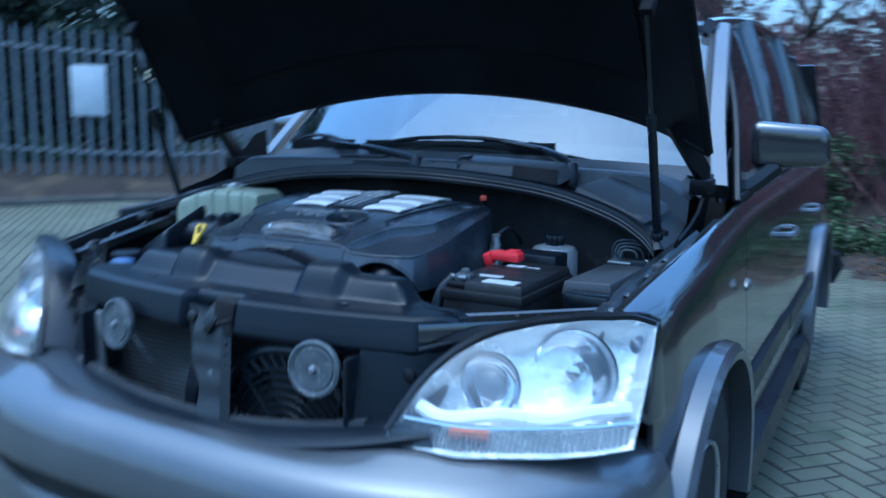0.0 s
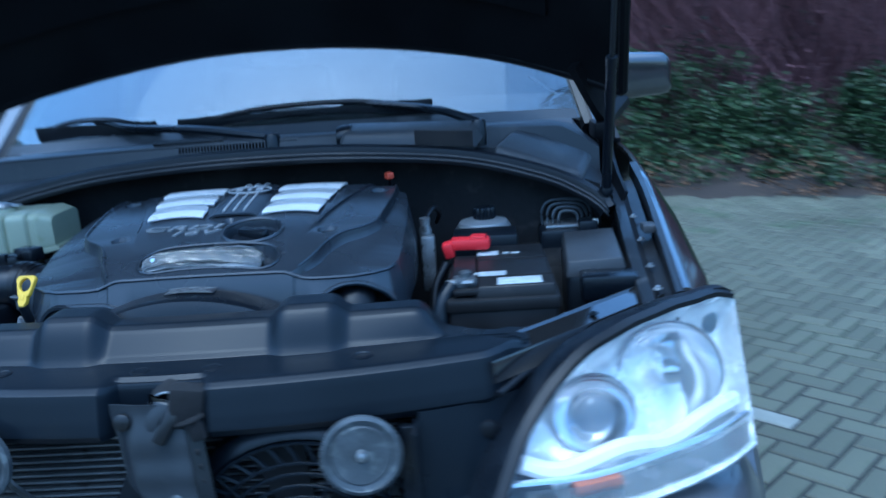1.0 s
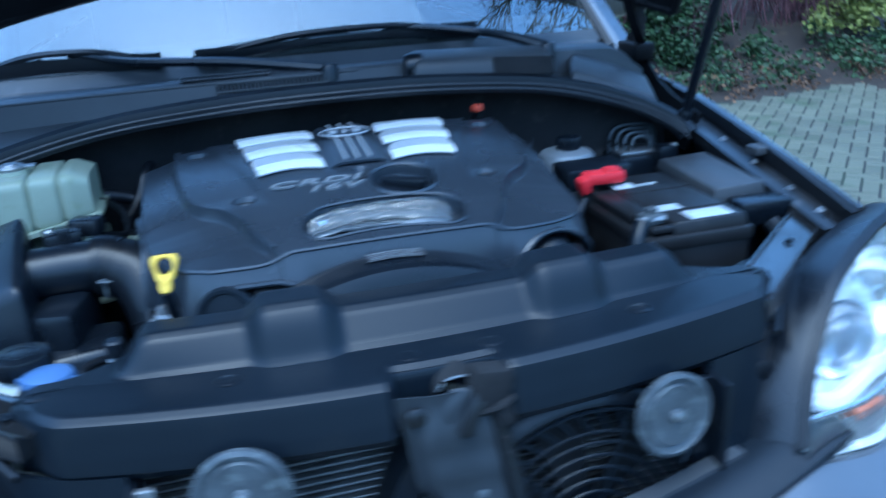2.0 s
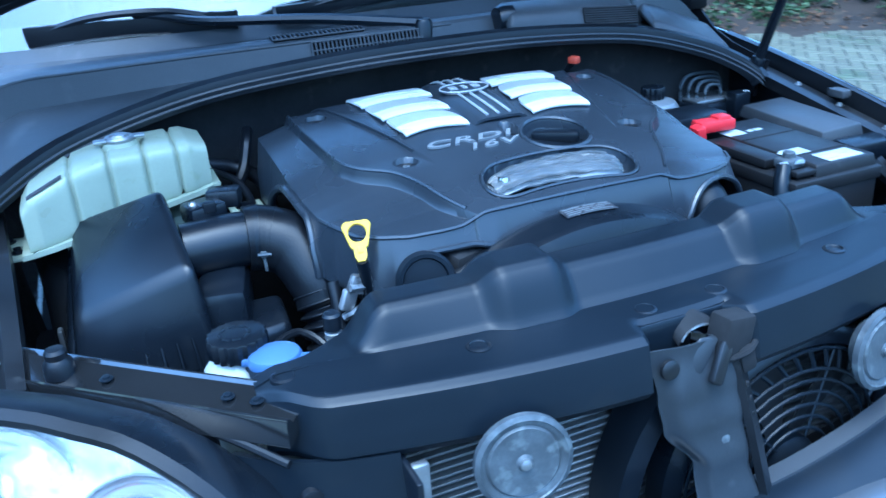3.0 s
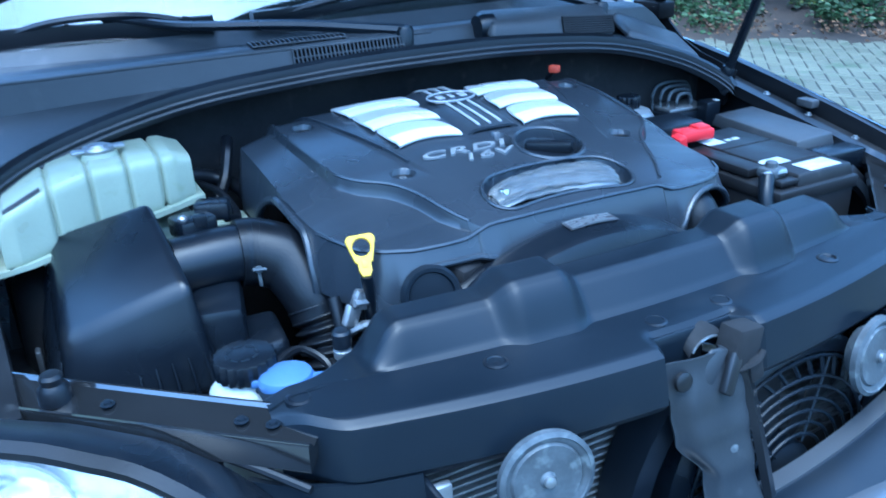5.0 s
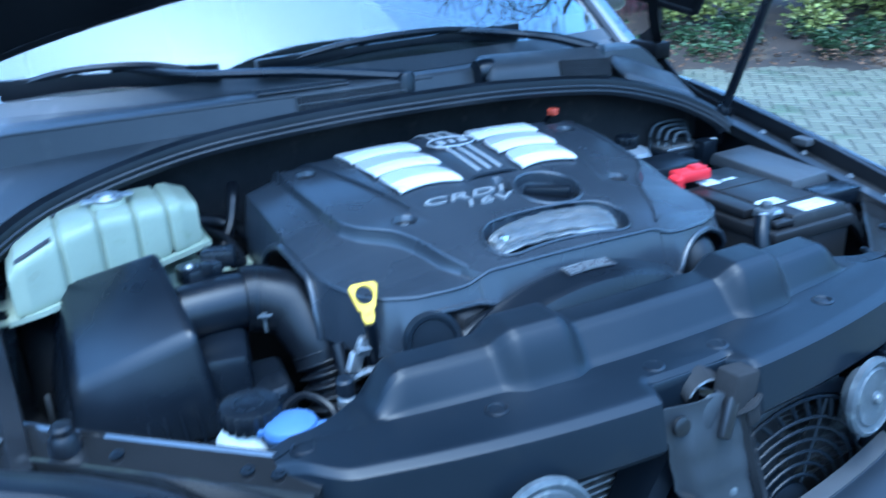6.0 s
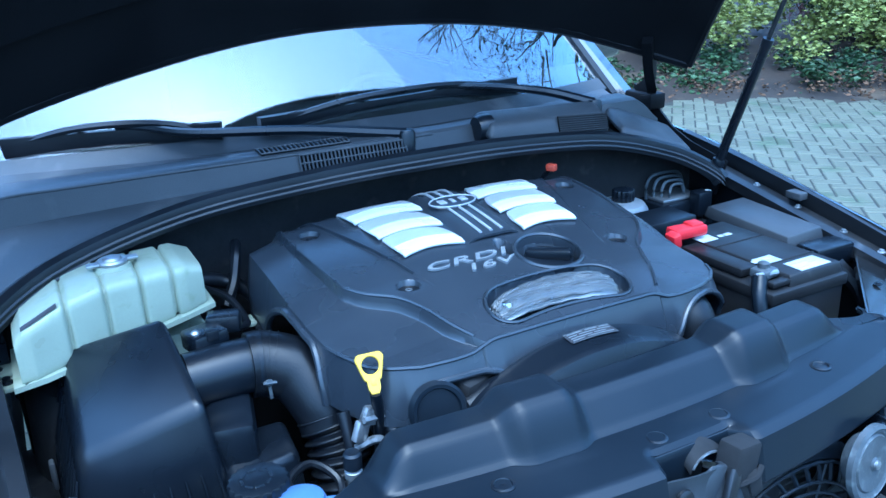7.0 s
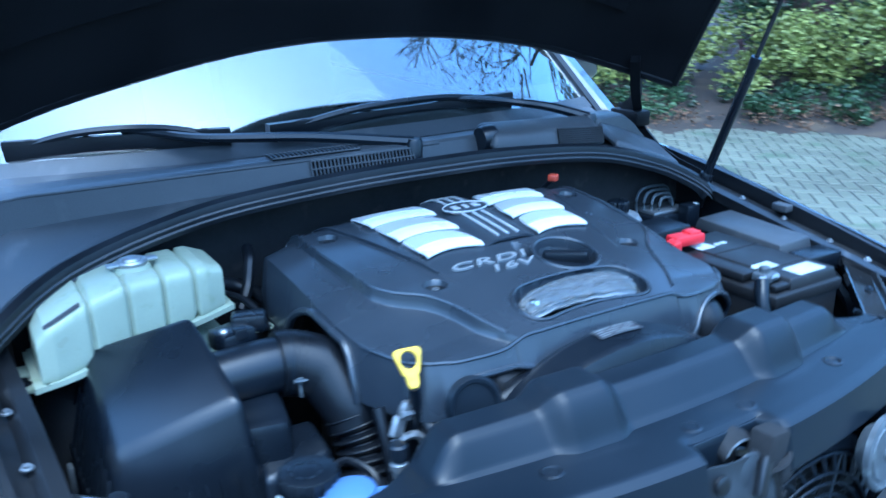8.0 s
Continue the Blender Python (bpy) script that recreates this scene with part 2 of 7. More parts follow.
def hexa(pts, r=0.008, seg=3):
    """A rounded solid from four bottom corners and four top corners in the same order."""
    bm = bmesh.new()
    v = [bm.verts.new(p) for p in pts]
    for f in ((3, 2, 1, 0), (4, 5, 6, 7), (0, 1, 5, 4), (1, 2, 6, 5), (2, 3, 7, 6), (3, 0, 4, 7)):
        bm.faces.new([v[i] for i in f])
    bmesh.ops.recalc_face_normals(bm, faces=bm.faces)
    if r:
        bmesh.ops.bevel(bm, geom=bm.edges[:], offset=r, segments=seg, affect="EDGES", profile=0.5)
    return bm


def curve_points(pts, k=6):
    """Catmull-Rom through the points, k steps a stretch."""
    p = [Vector(q) for q in pts]
    if len(p) < 3 or k == 1:
        return p
    p = [2 * p[0] - p[1], *p, 2 * p[-1] - p[-2]]
    out = []
    for i in range(1, len(p) - 2):
        a, b, c, d = p[i - 1:i + 3]
        for j in range(k):
            t = j / k
            out.append(0.5 * (2 * b + (c - a) * t + (2 * a - 5 * b + 4 * c - d) * t * t + (3 * b - a - 3 * c + d) * t ** 3))
    return out + [p[-2]]


def tube(pts, r, n=10, k=6, shape=None, up=(0, 0, 1)):
    """A swept solid along points. r: radius or function of 0..1; shape: list of (across, up) in place of a circle."""
    path = curve_points(pts, k)
    shape = shape or [(math.cos(2 * math.pi * i / n), math.sin(2 * math.pi * i / n)) for i in range(n)]
    bm, rings, u = bmesh.new(), [], Vector(up)
    for i, p in enumerate(path):
        t = (path[min(i + 1, len(path) - 1)] - path[max(i - 1, 0)]).normalized()
        side = t.cross(u)
        if side.length < 1e-3:
            side = t.cross(Vector((0.3, 1, 0.2)))
        side.normalize()
        top = side.cross(t)
        rr = r(i / (len(path) - 1)) if callable(r) else r
        rings.append([bm.verts.new(p + rr * (a * side + b * top)) for a, b in shape])
        if shape and len(shape) > 4 and u != Vector(up):
            u = top
    m = len(shape)
    for a, b in zip(rings, rings[1:]):
        for i in range(m):
            bm.faces.new((a[i], a[(i + 1) % m], b[(i + 1) % m], b[i]))
    bm.faces.new(rings[0][::-1])
    bm.faces.new(rings[-1])
    bmesh.ops.recalc_face_normals(bm, faces=bm.faces)
    return bm


def lathe(profile, n=24, m=None):
    """Turned about local z: profile of (radius, height), closed at its ends where the radius is 0."""
    bm, rings = bmesh.new(), []
    for r, z in profile:
        rings.append([bm.verts.new((r * math.cos(2 * math.pi * i / n), r * math.sin(2 * math.pi * i / n), z)) for i in range(n)] if r > 1e-6 else [bm.verts.new((0, 0, z))])
    for a, b in zip(rings, rings[1:]):
        for i in range(n):
            q = [a[i % len(a)], a[(i + 1) % len(a)], b[(i + 1) % len(b)], b[i % len(b)]]
            q = list(dict.fromkeys(q))
            if len(q) > 2:
                bm.faces.new(q)
    whole = tuple(profile[0]) == tuple(profile[-1])
    for ring, flip in ((rings[0], True), (rings[-1], False)):
        if len(ring) > 1 and not whole:
            bm.faces.new(ring[::-1] if flip else ring)
    bmesh.ops.recalc_face_normals(bm, faces=bm.faces)
    if m:
        bmesh.ops.transform(bm, matrix=m, verts=bm.verts)
    return bm


def prism(poly, z0, z1, r=0.003, m=None, seg=2):
    """An upright solid over a plan outline."""
    bm = bmesh.new()
    lo = [bm.verts.new((x, y, z0)) for x, y in poly]
    hi = [bm.verts.new((x, y, z1)) for x, y in poly]
    n = len(poly)
    bm.faces.new(lo[::-1])
    bm.faces.new(hi)
    for i in range(n):
        bm.faces.new((lo[i], lo[(i + 1) % n], hi[(i + 1) % n], hi[i]))
    bmesh.ops.recalc_face_normals(bm, faces=bm.faces)
    if r:
        rim = [e for e in bm.edges if abs(e.verts[0].co.z - e.verts[1].co.z) < 1e-6]
        bmesh.ops.bevel(bm, geom=rim, offset=r, segments=seg, affect="EDGES", profile=0.5)
    if m:
        bmesh.ops.transform(bm, matrix=m, verts=bm.verts)
    return bm


def surf(f, nu, nv, thick=0.0, keep=None, closed=False):
    """A sheet from f(u, v) over 0..1 x 0..1, given a thickness to its back."""
    bm = bmesh.new()
    g = [[bm.verts.new(f(i / nu, j / nv)) for j in range(nv + 1)] for i in range(nu + 1)]
    for i in range(nu):
        for j in range(nv):
            if keep is None or keep((i + 0.5) / nu, (j + 0.5) / nv):
                bm.faces.new((g[i][j], g[i + 1][j], g[i + 1][j + 1], g[i][j + 1]))
    loose = [v for v in bm.verts if not v.link_faces]
    if loose:
        bmesh.ops.delete(bm, geom=loose, context="VERTS")
    bmesh.ops.remove_doubles(bm, verts=bm.verts, dist=1e-6)
    return thicken(bm, thick) if thick else bm


def thicken(bm, t):
    """Gives a sheet a back face, t behind it, and closes its rim."""
    bm.normal_update()
    front = bm.faces[:]
    rim = [(e.verts[0], e.verts[1], e.link_faces[0]) for e in bm.edges if e.is_boundary]
    back = {v: bm.verts.new(v.co - v.normal * t) for v in bm.verts[:]}
    for f in front:
        bm.faces.new([back[v] for v in reversed(f.verts)])
    for a, b, f in rim:
        loop = [l.vert for l in f.loops]
        if loop[(loop.index(a) + 1) % len(loop)] is not b:
            a, b = b, a
        bm.faces.new((b, a, back[a], back[b]))
    bm.normal_update()
    return bm


def mirror_x(bm):
    bmesh.ops.scale(bm, vec=(-1, 1, 1), verts=bm.verts)
    bmesh.ops.reverse_faces(bm, faces=bm.faces)
    return bm


def lerp(x, table):
    """Straight-line table lookup."""
    xs, ys = zip(*table)
    return float(np.interp(x, xs, ys))


def sstep(a, b, x):
    t = min(1.0, max(0.0, (x - a) / (b - a)))
    return t * t * (3 - 2 * t)


def scatter_mesh(name, verts, faces, material, label, category):
    me = bpy.data.meshes.new(name)
    me.from_pydata(verts, [], faces)
    me.materials.append(material)
    return tagged(new(name, me), label, category, kind="stuff")


# ---- the car's body ----
car = thing("car", (0, 2.2, 0), "dark graphite off-road car with its bonnet raised, parked on block paving", "car")
AXLES, WHEEL_R, ARCH_R = (0.90, 3.60), 0.375, 0.43


def belt(y):
    return lerp(y, [(0.45, 0.992), (0.6, 1.020), (0.8, 1.053), (1.07, 1.094), (1.3, 1.116), (1.6, 1.13), (3.0, 1.16), (4.4, 1.18)])


def half_width(y):
    return lerp(y, [(0.45, 0.865), (0.6, 0.89), (0.9, 0.905), (1.6, 0.905), (3.6, 0.91), (4.2, 0.89), (4.5, 0.83)])


def inner_edge(y):
    return lerp(y, [(0.45, 0.788), (0.6, 0.800), (0.8, 0.818), (1.0, 0.835), (1.25, 0.842), (4.4, 0.80)])


def side_point(y, v, y_low=None):
    w, b = half_width(y), belt(y)
    pts = [(w - 0.05, 0.30), (w - 0.012, 0.42), (w, 0.56), (w + 0.002, 0.72), (w - 0.008, 0.88), (w - 0.022, b - 0.065), (w - 0.040, b - 0.032), (inner_edge(y) + 0.014, b - 0.006), (inner_edge(y), b - 0.003)]
    q = [Vector((x, y, z)) for x, z in pts]
    f = v * (len(q) - 1)
    i = min(int(f), len(q) - 2)
    p = curve_points(q[max(0, i - 1):i + 3], 1)
    t = f - i
    a, c = q[i], q[i + 1]
    m0 = (q[i + 1] - q[max(i - 1, 0)]) * 0.5
    m1 = (q[min(i + 2, len(q) - 1)] - q[i]) * 0.5
    return (2 * t ** 3 - 3 * t * t + 1) * a + (t ** 3 - 2 * t * t + t) * m0 + (3 * t * t - 2 * t ** 3) * c + (t ** 3 - t * t) * m1


def body_panel(y0, y1, v0=0.0, v1=1.0, gap=0.003):
    """A stretch of the left side, cut round the wheel arches."""
    y0, y1 = y0 + gap, y1 - gap
    nu, nv = max(2, int((y1 - y0) / 0.025)), max(4, int((v1 - v0) * 42))
    f = lambda u, v: side_point(y0 + (y1 - y0) * u, v0 + (v1 - v0) * v)
    far = lambda p: min(math.hypot(p.y - a, p.z - WHEEL_R) for a in AXLES)
    bm = surf(f, nu, nv, 0, keep=lambda u, v: far(f(u, v)) > ARCH_R)
    for vert in bm.verts:
        if vert.is_boundary and far(vert.co) < ARCH_R + 0.04 and vert.co.z > 0.31:
            a = min(AXLES, key=lambda s: abs(s - vert.co.y))
            d = Vector((vert.co.y - a, vert.co.z - WHEEL_R)).normalized() * ARCH_R
            vert.co.y, vert.co.z = a + d.x, WHEEL_R + d.y
    return thicken(bm, 0.012)


for side, flip in (("left", False), ("right", True)):
    fix = mirror_x if flip else (lambda b: b)
    part("fender", fix(body_panel(0.47, 1.32)), PAINT, car, "wet graphite front fender")
    for name, y0, y1 in (("front_door", 1.32, 2.28), ("rear_door", 2.28, 3.22)):
        door = part(name, fix(body_panel(y0, y1, 0.10)), PAINT, car)
        hy = y1 - 0.14
        part("door_handle", fix(tube([(half_width(hy) - 0.02, hy - 0.09, 0.955), (half_width(hy) + 0.018, hy - 0.07, 0.958), (half_width(hy) + 0.018, hy + 0.07, 0.962), (half_width(hy) - 0.02, hy + 0.09, 0.965)], 0.013, 8)), SILVERPAINT, door, "grey pull handle")
        part("door_moulding", fix(tube([(half_width(y0) + 0.004, y0 + 0.02, 0.60), (half_width(y1) + 0.004, y1 - 0.02, 0.61)], 1, 4, 1, shape=[(-0.006, -0.045), (0.012, -0.035), (0.012, 0.035), (-0.006, 0.045)])), PLASTIC_GREY, door)
    part("rear_quarter", fix(body_panel(3.22, 4.45)), PAINT, car)
    part("sill", fix(tube([(0.87, 1.36, 0.30), (0.87, 3.16, 0.30)], 0.07, 8, 1)), PLASTIC, car, "black plastic sill")
    for a in AXLES:
        pts = [(half_width(a) + 0.004, a + ARCH_R * 1.03 * math.cos(t), WHEEL_R + ARCH_R * 1.03 * math.sin(t)) for t in np.radians(range(-8, 189, 14))]
        part("wheel_arch_flare", fix(tube(pts, 1, 8, 2, shape=[(-0.02, -0.03), (0.012, -0.032), (0.024, -0.015), (0.018, 0.02), (0.0, 0.034), (-0.02, 0.03)], up=(1, 0, 0))), SILVERPAINT, car, "grey wheel arch flare")
        part("wheel_arch_liner", fix(lathe([(ARCH_R - 0.01, 0.0), (ARCH_R - 0.01, 0.27), (0.0, 0.27)], 28, Matrix.Translation((0.885, a, WHEEL_R)) @ pose(0, 0, 0, 0, -90, 0))), DARK, car)

# roof, pillars, glass
def roof_rail(y):
    return Vector((lerp(y, [(1.9, 0.64), (2.3, 0.67), (3.6, 0.665), (4.25, 0.63)]), y, lerp(y, [(1.9, 1.655), (2.2, 1.70), (2.8, 1.735), (3.6, 1.72), (4.25, 1.67)])))


def roof_pt(u, v):
    y = 1.88 + 2.40 * v
    r = roof_rail(y)
    x = (u * 2 - 1) * r.x
    return Vector((x, y - 0.06 * (1 - (u * 2 - 1) ** 2) * (1 - v), r.z + 0.03 * (1 - (x / r.x) ** 2)))


part("roof", surf(roof_pt, 16, 24, 0.03), PAINT, car)
BASE_Y = lambda x: 1.112 + 0.43 * x * x
BASE_Z = lambda x: 1.222 - 0.05 * x * x


def screen_pt(u, v, lift=0.0):
    x0, x1 = (u * 2 - 1) * 0.79 - 0.038, (u * 2 - 1) * 0.68 - 0.038
    lo = Vector((x0, BASE_Y(x0), BASE_Z(x0)))
    hi = Vector((x1, 1.84 + 0.16 * x1 * x1, 1.675 - 0.06 * x1 * x1))
    p = lo.lerp(hi, v)
    return p + Vector((0, -0.55, 0.83)) * (lift + 0.018 * math.sin(math.pi * v))


ws = part("windscreen", surf(screen_pt, 24, 16, 0.005), WINDSCREEN, car, "raked windscreen mirroring the pale sky")
ws.visible_shadow = False
part("windscreen_band", surf(lambda u, v: screen_pt(u, 0.13 * v, -0.0075), 24, 2, 0.001), DASH, ws, "black ceramic band")
for s in (1, -1):
    def edge(v, s=s):
        return screen_pt(0.5 + 0.5 * s, v, 0.002) + Vector((s * 0.026, 0.012, -0.004))
    part("a_pillar", tube([edge(-0.06) + Vector((s * 0.012, 0, 0)), edge(0.3), edge(0.65), edge(1.02)], 1, 8, 4, shape=[(-0.026, -0.034), (0.026, -0.036), (0.034, -0.008), (0.026, 0.016), (-0.014, 0.020), (-0.028, 0.002)]), PAINT, car, "wet dark windscreen pillar")
    part("screen_gasket", tube([edge(v) + Vector((-s * 0.026, -0.004, 0.008)) for v in (-0.05, 0.25, 0.5, 0.75, 1.0)], 1, 6, 3, shape=[(-0.014, -0.012), (0.014, -0.012), (0.014, 0.006), (0.006, 0.012), (-0.010, 0.008)]), RUBBER, car, "black rubber screen gasket")
    rail = [roof_rail(y) + Vector((s * 0.0 if s > 0 else -2 * roof_rail(y).x, 0, 0)) for y in (1.86, 2.1, 2.6, 3.2, 3.8, 4.25)]
    part("roof_rail", tube(rail, 0.024, 8, 4), PAINT, car)
    for name, y0, y1, t0, t1 in (("front_window", 1.40, 2.24, 2.00, 2.26), ("rear_window", 2.32, 3.18, 2.34, 3.16), ("quarter_window", 3.26, 4.1, 3.24, 3.98)):
        def wpt(u, v, y0=y0, y1=y1, t0=t0, t1=t1, s=s):
            yl, yh = y0 + (y1 - y0) * u, t0 + (t1 - t0) * u
            lo, hi = Vector((inner_edge(yl) + 0.002, yl, belt(yl) + 0.002)), roof_rail(yh)
            p = lo.lerp(hi, v * 0.97) + Vector((0.02 * math.sin(math.pi * v), 0, 0))
            p.x *= s
            return p
        pane = part(name, surf(wpt, 10, 8, 0.005), GLASS_DARK, car, "dark reflecting side glass")
        part("window_trim", tube([wpt(0, 0), wpt(0, 0.5), wpt(0, 1.0)], 0.012, 6, 3), RUBBER, pane)
        part("belt_trim", tube([wpt(0, 0.01), wpt(0.5, 0.01), wpt(1, 0.01)], 0.010, 6, 3), RUBBER, pane)
    for y0, y1 in ((2.28, 2.30), (3.22, 3.20), (4.15, 4.02)):
        lo, hi = Vector((s * (inner_edge(y0) - 0.004), y0, belt(y0))), roof_rail(y1)
        hi.x *= s
        part("pillar", tube([lo, lo.lerp(hi, 0.5) + Vector((s * 0.02, 0, 0)), hi], 0.034, 8, 3), PAINT, car)
    # door mirror
    mir = part("door_mirror", hexa([(s * x, y, z) for x, y, z in ((0.835, 1.62, 1.205), (1.06, 1.66, 1.217), (1.05, 1.74, 1.217), (0.835, 1.73, 1.205), (0.83, 1.61, 1.350), (1.045, 1.65, 1.337), (1.04, 1.735, 1.332), (0.83, 1.725, 1.350))], 0.03, 4), PAINT, car, "wet dark door mirror shell")
    part("mirror_glass", bx((s * 0.93, 1.742, 1.275), (0.15, 0.006, 0.10), 0.003), MIRRORG, mir)
    part("mirror_foot", tube([(s * 0.80, 1.60, 1.135), (s * 0.85, 1.64, 1.17), (s * 0.90, 1.67, 1.215)], 0.035, 8, 4), PLASTIC, mir, "black plastic foot")
    part("door_corner_trim", hexa([(s * 0.792, 1.36, 1.12), (s * 0.805, 1.36, 1.12), (s * 0.82, 1.60, 1.13), (s * 0.80, 1.60, 1.13), (s * 0.775, 1.42, 1.16), (s * 0.782, 1.42, 1.16), (s * 0.79, 1.58, 1.27), (s * 0.78, 1.58, 1.27)], 0.004), PLASTIC, car)
    # side repeater lamp
    part("side_indicator", lathe([(0, 0.0), (0.024, 0.0), (0.022, 0.010), (0.012, 0.017), (0, 0.018)], 16, Matrix.Translation((s * 0.905, 1.23, 0.925)) @ pose(0, 0, 0, 0, s * 90, 0) @ Matrix.Diagonal((0.7, 1.3, 1, 1))), CLEARPL, car, "clear oval side indicator")

# tail, inside and underside
part("tailgate", surf(lambda u, v: Vector(((u * 2 - 1) * (0.84 - 0.18 * max(0, v - 0.5)), 4.5 - 0.25 * max(0.0, v - 0.45) + 0.02 * math.sin(3 * v), 0.42 + 1.25 * v)), 12, 14, 0.03), PAINT, car)
part("rear_bumper", tube([(-0.88, 4.25, 0.5), (-0.80, 4.50, 0.5), (0, 4.57, 0.5), (0.80, 4.50, 0.5), (0.88, 4.25, 0.5)], 0.11, 8, 5), PLASTIC, car)
part("floor_pan", bx((0, 2.45, 0.33), (1.56, 4.0, 0.10), 0.02), DARK, car)
part("dashboard", surf(lambda u, v: Vector(((u * 2 - 1) * 0.68, 1.24 + 0.5 * v + 0.12 * (u * 2 - 1) ** 2, 1.16 + 0.05 * math.sin(2.2 * v) - 0.14 * v * v)), 14, 8, 0.02), DASH, car, "dark dashboard behind the glass")
part("cabin_bulkhead", bx((0, 1.72, 0.75), (1.52, 0.03, 0.72), 0.01), DASH, car)
for s in (1, -1):
    seat = part("front_seat", bx((s * 0.37, 2.45, 0.72), (0.5, 0.5, 0.16), 0.05), DASH, car)
    part("seat_back", bx((s * 0.37, 2.72, 1.05), (0.48, 0.14, 0.62), 0.05, (-14, 0, 0)), DASH, seat)
    part("headrest", bx((s * 0.37, 2.82, 1.45), (0.26, 0.09, 0.16), 0.04), DASH, seat)
part("steering_wheel", tube([(0.37 + 0.18 * math.cos(t), 1.95 + 0.07 * math.sin(t), 1.02 + 0.17 * math.sin(t)) for t in np.linspace(0, 6.2832, 17)], 0.014, 8, 2), DASH, car)


def wheel(s, a):
    m = Matrix.Translation((s * 0.895, a, WHEEL_R)) @ pose(0, 0, 0, 0, s * 90, 0)
    w = part("wheel", lathe([(0.20, -0.235), (0.33, -0.24), (0.362, -0.225), (0.375, -0.19), (0.375, -0.05), (0.362, -0.015), (0.33, 0.0), (0.245, 0.0), (0.215, -0.008), (0.2, -0.03)], 48, m), TYRE, car, "worn black off-road tyre")
    part("rim", lathe([(0.225, -0.02), (0.218, 0.0), (0.208, -0.004), (0.198, -0.06), (0.19, -0.2), (0.06, -0.2), (0.0, -0.19)], 36, m), ALLOY, w)
    for i in range(6):
        r = m @ pose(0, 0, 0, 0, 0, 60 * i)
        b = hexa([(0.03, -0.035, -0.075), (0.205, -0.05, -0.06), (0.205, 0.05, -0.06), (0.03, 0.035, -0.075), (0.03, -0.028, -0.02), (0.205, -0.035, -0.018), (0.205, 0.035, -0.018), (0.03, 0.028, -0.02)], 0.006, 2)
        bmesh.ops.transform(b, matrix=r, verts=b.verts)
        part("spoke", b, ALLOY, w)
    part("hub_cap", lathe([(0, -0.012), (0.045, -0.014), (0.05, -0.03), (0.05, -0.08), (0, -0.08)], 20, m), ALLOY, w)


for s in (1, -1):
    for a in AXLES:
        wheel(s, a)


# front bumper, wrapped round both corners
def bumper_plan(u):
    t = (u * 2 - 1) * math.pi / 2
    return Vector((0.905 * math.copysign(abs(math.sin(t)) ** 0.6, t), 0.50 - 0.49 * max(0.0, math.cos(t)) ** 0.9, 0))


def bumper_sheet(rows, nu=64, thick=0.006):
    prof = [Vector((0, d, z)) for d, z in rows]

    def f(u, v):
        k = v * (len(prof) - 1)
        i = min(int(k), len(prof) - 2)
        q = prof[i].lerp(prof[i + 1], k - i)
        p = bumper_plan(u)
        n = (bumper_plan(min(1, u + 0.004)) - bumper_plan(max(0, u - 0.004))).normalized()
        back = Vector((-n.y, n.x, 0))
        lift = 0.035 * sstep(0.30, 0.52, abs(p.x)) * max(0.0, 1 - 3.2 * v)
        return p + back * q.y + Vector((0, 0, q.z + lift))
    return surf(f, nu, (len(prof) - 1) * 2, thick)


bump = part("front_bumper", bumper_sheet([(0.125, 0.726), (0.10, 0.735), (0.06, 0.732), (0.028, 0.712), (0.008, 0.675), (0.0, 0.63), (0.004, 0.60)]), SILVERPAINT, car, "grey painted bumper with wet upper edge")
part("rub_strip", bumper_sheet([(0.010, 0.603), (0.014, 0.595), (0.014, 0.552), (0.010, 0.545)]), RUBBER, bump, "black rubbing strip")
part("bumper_lower", bumper_sheet([(0.004, 0.548), (-0.004, 0.535), (0.0, 0.44), (0.03, 0.36), (0.10, 0.31)]), SILVERPAINT, bump)


# headlamps
LAMP_HIGH = [(0.470, 0.785), (0.490, 0.835), (0.520, 0.885), (0.56, 0.928), (0.61, 0.958), (0.68, 0.978), (0.76, 0.988), (0.846, 0.988), (0.868, 0.975)]
LAMP_LOW = [(0.470, 0.772), (0.60, 0.765), (0.75, 0.767), (0.868, 0.776)]


def lamp_y(x, z):
    d = x - 0.45
    return 0.125 + 0.35 * d + 0.35 * d * d + 0.62 * (z - 0.79) + 0.9 * max(0.0, x - 0.80) ** 1.5 + 0.035 * sstep(0.62, 0.47, x) * max(0.0, 1 - (z - 0.76) / 0.19)


def lamp_pt(u, v, back=0.0, inset=0.0):
    x = 0.470 + inset + (0.398 - 2 * inset) * u
    lo, hi = lerp(x, LAMP_LOW) + inset, lerp(x, LAMP_HIGH) - inset
    z = lo + (max(hi, lo + 0.002) - lo) * v
    return Vector((x, lamp_y(x, z) + back - 0.012 * math.sin(math.pi * v) * math.sin(math.pi * min(1, u * 1.1)), z))


def on_lamp(x, z, back, r, prof, n=28, tilt=32, tx=28):
    m = Matrix.Translation((x, lamp_y(x, z) + back, z)) @ pose(0, 0, 0, 90 - 8, 0, 0) @ pose(0, 0, 0, 0, 0, 0) @ Matrix.Diagonal((r, r, r, 1))
    return lathe(prof, n, m)


def moved_mirror(bm):
    """Mirrors a lamp part and shifts it outwards and up to fit the camera's view."""
    bm = mirror_x(bm)
    bmesh.ops.translate(bm, vec=(-0.025, 0.0, 0.008), verts=bm.verts)
    return bm


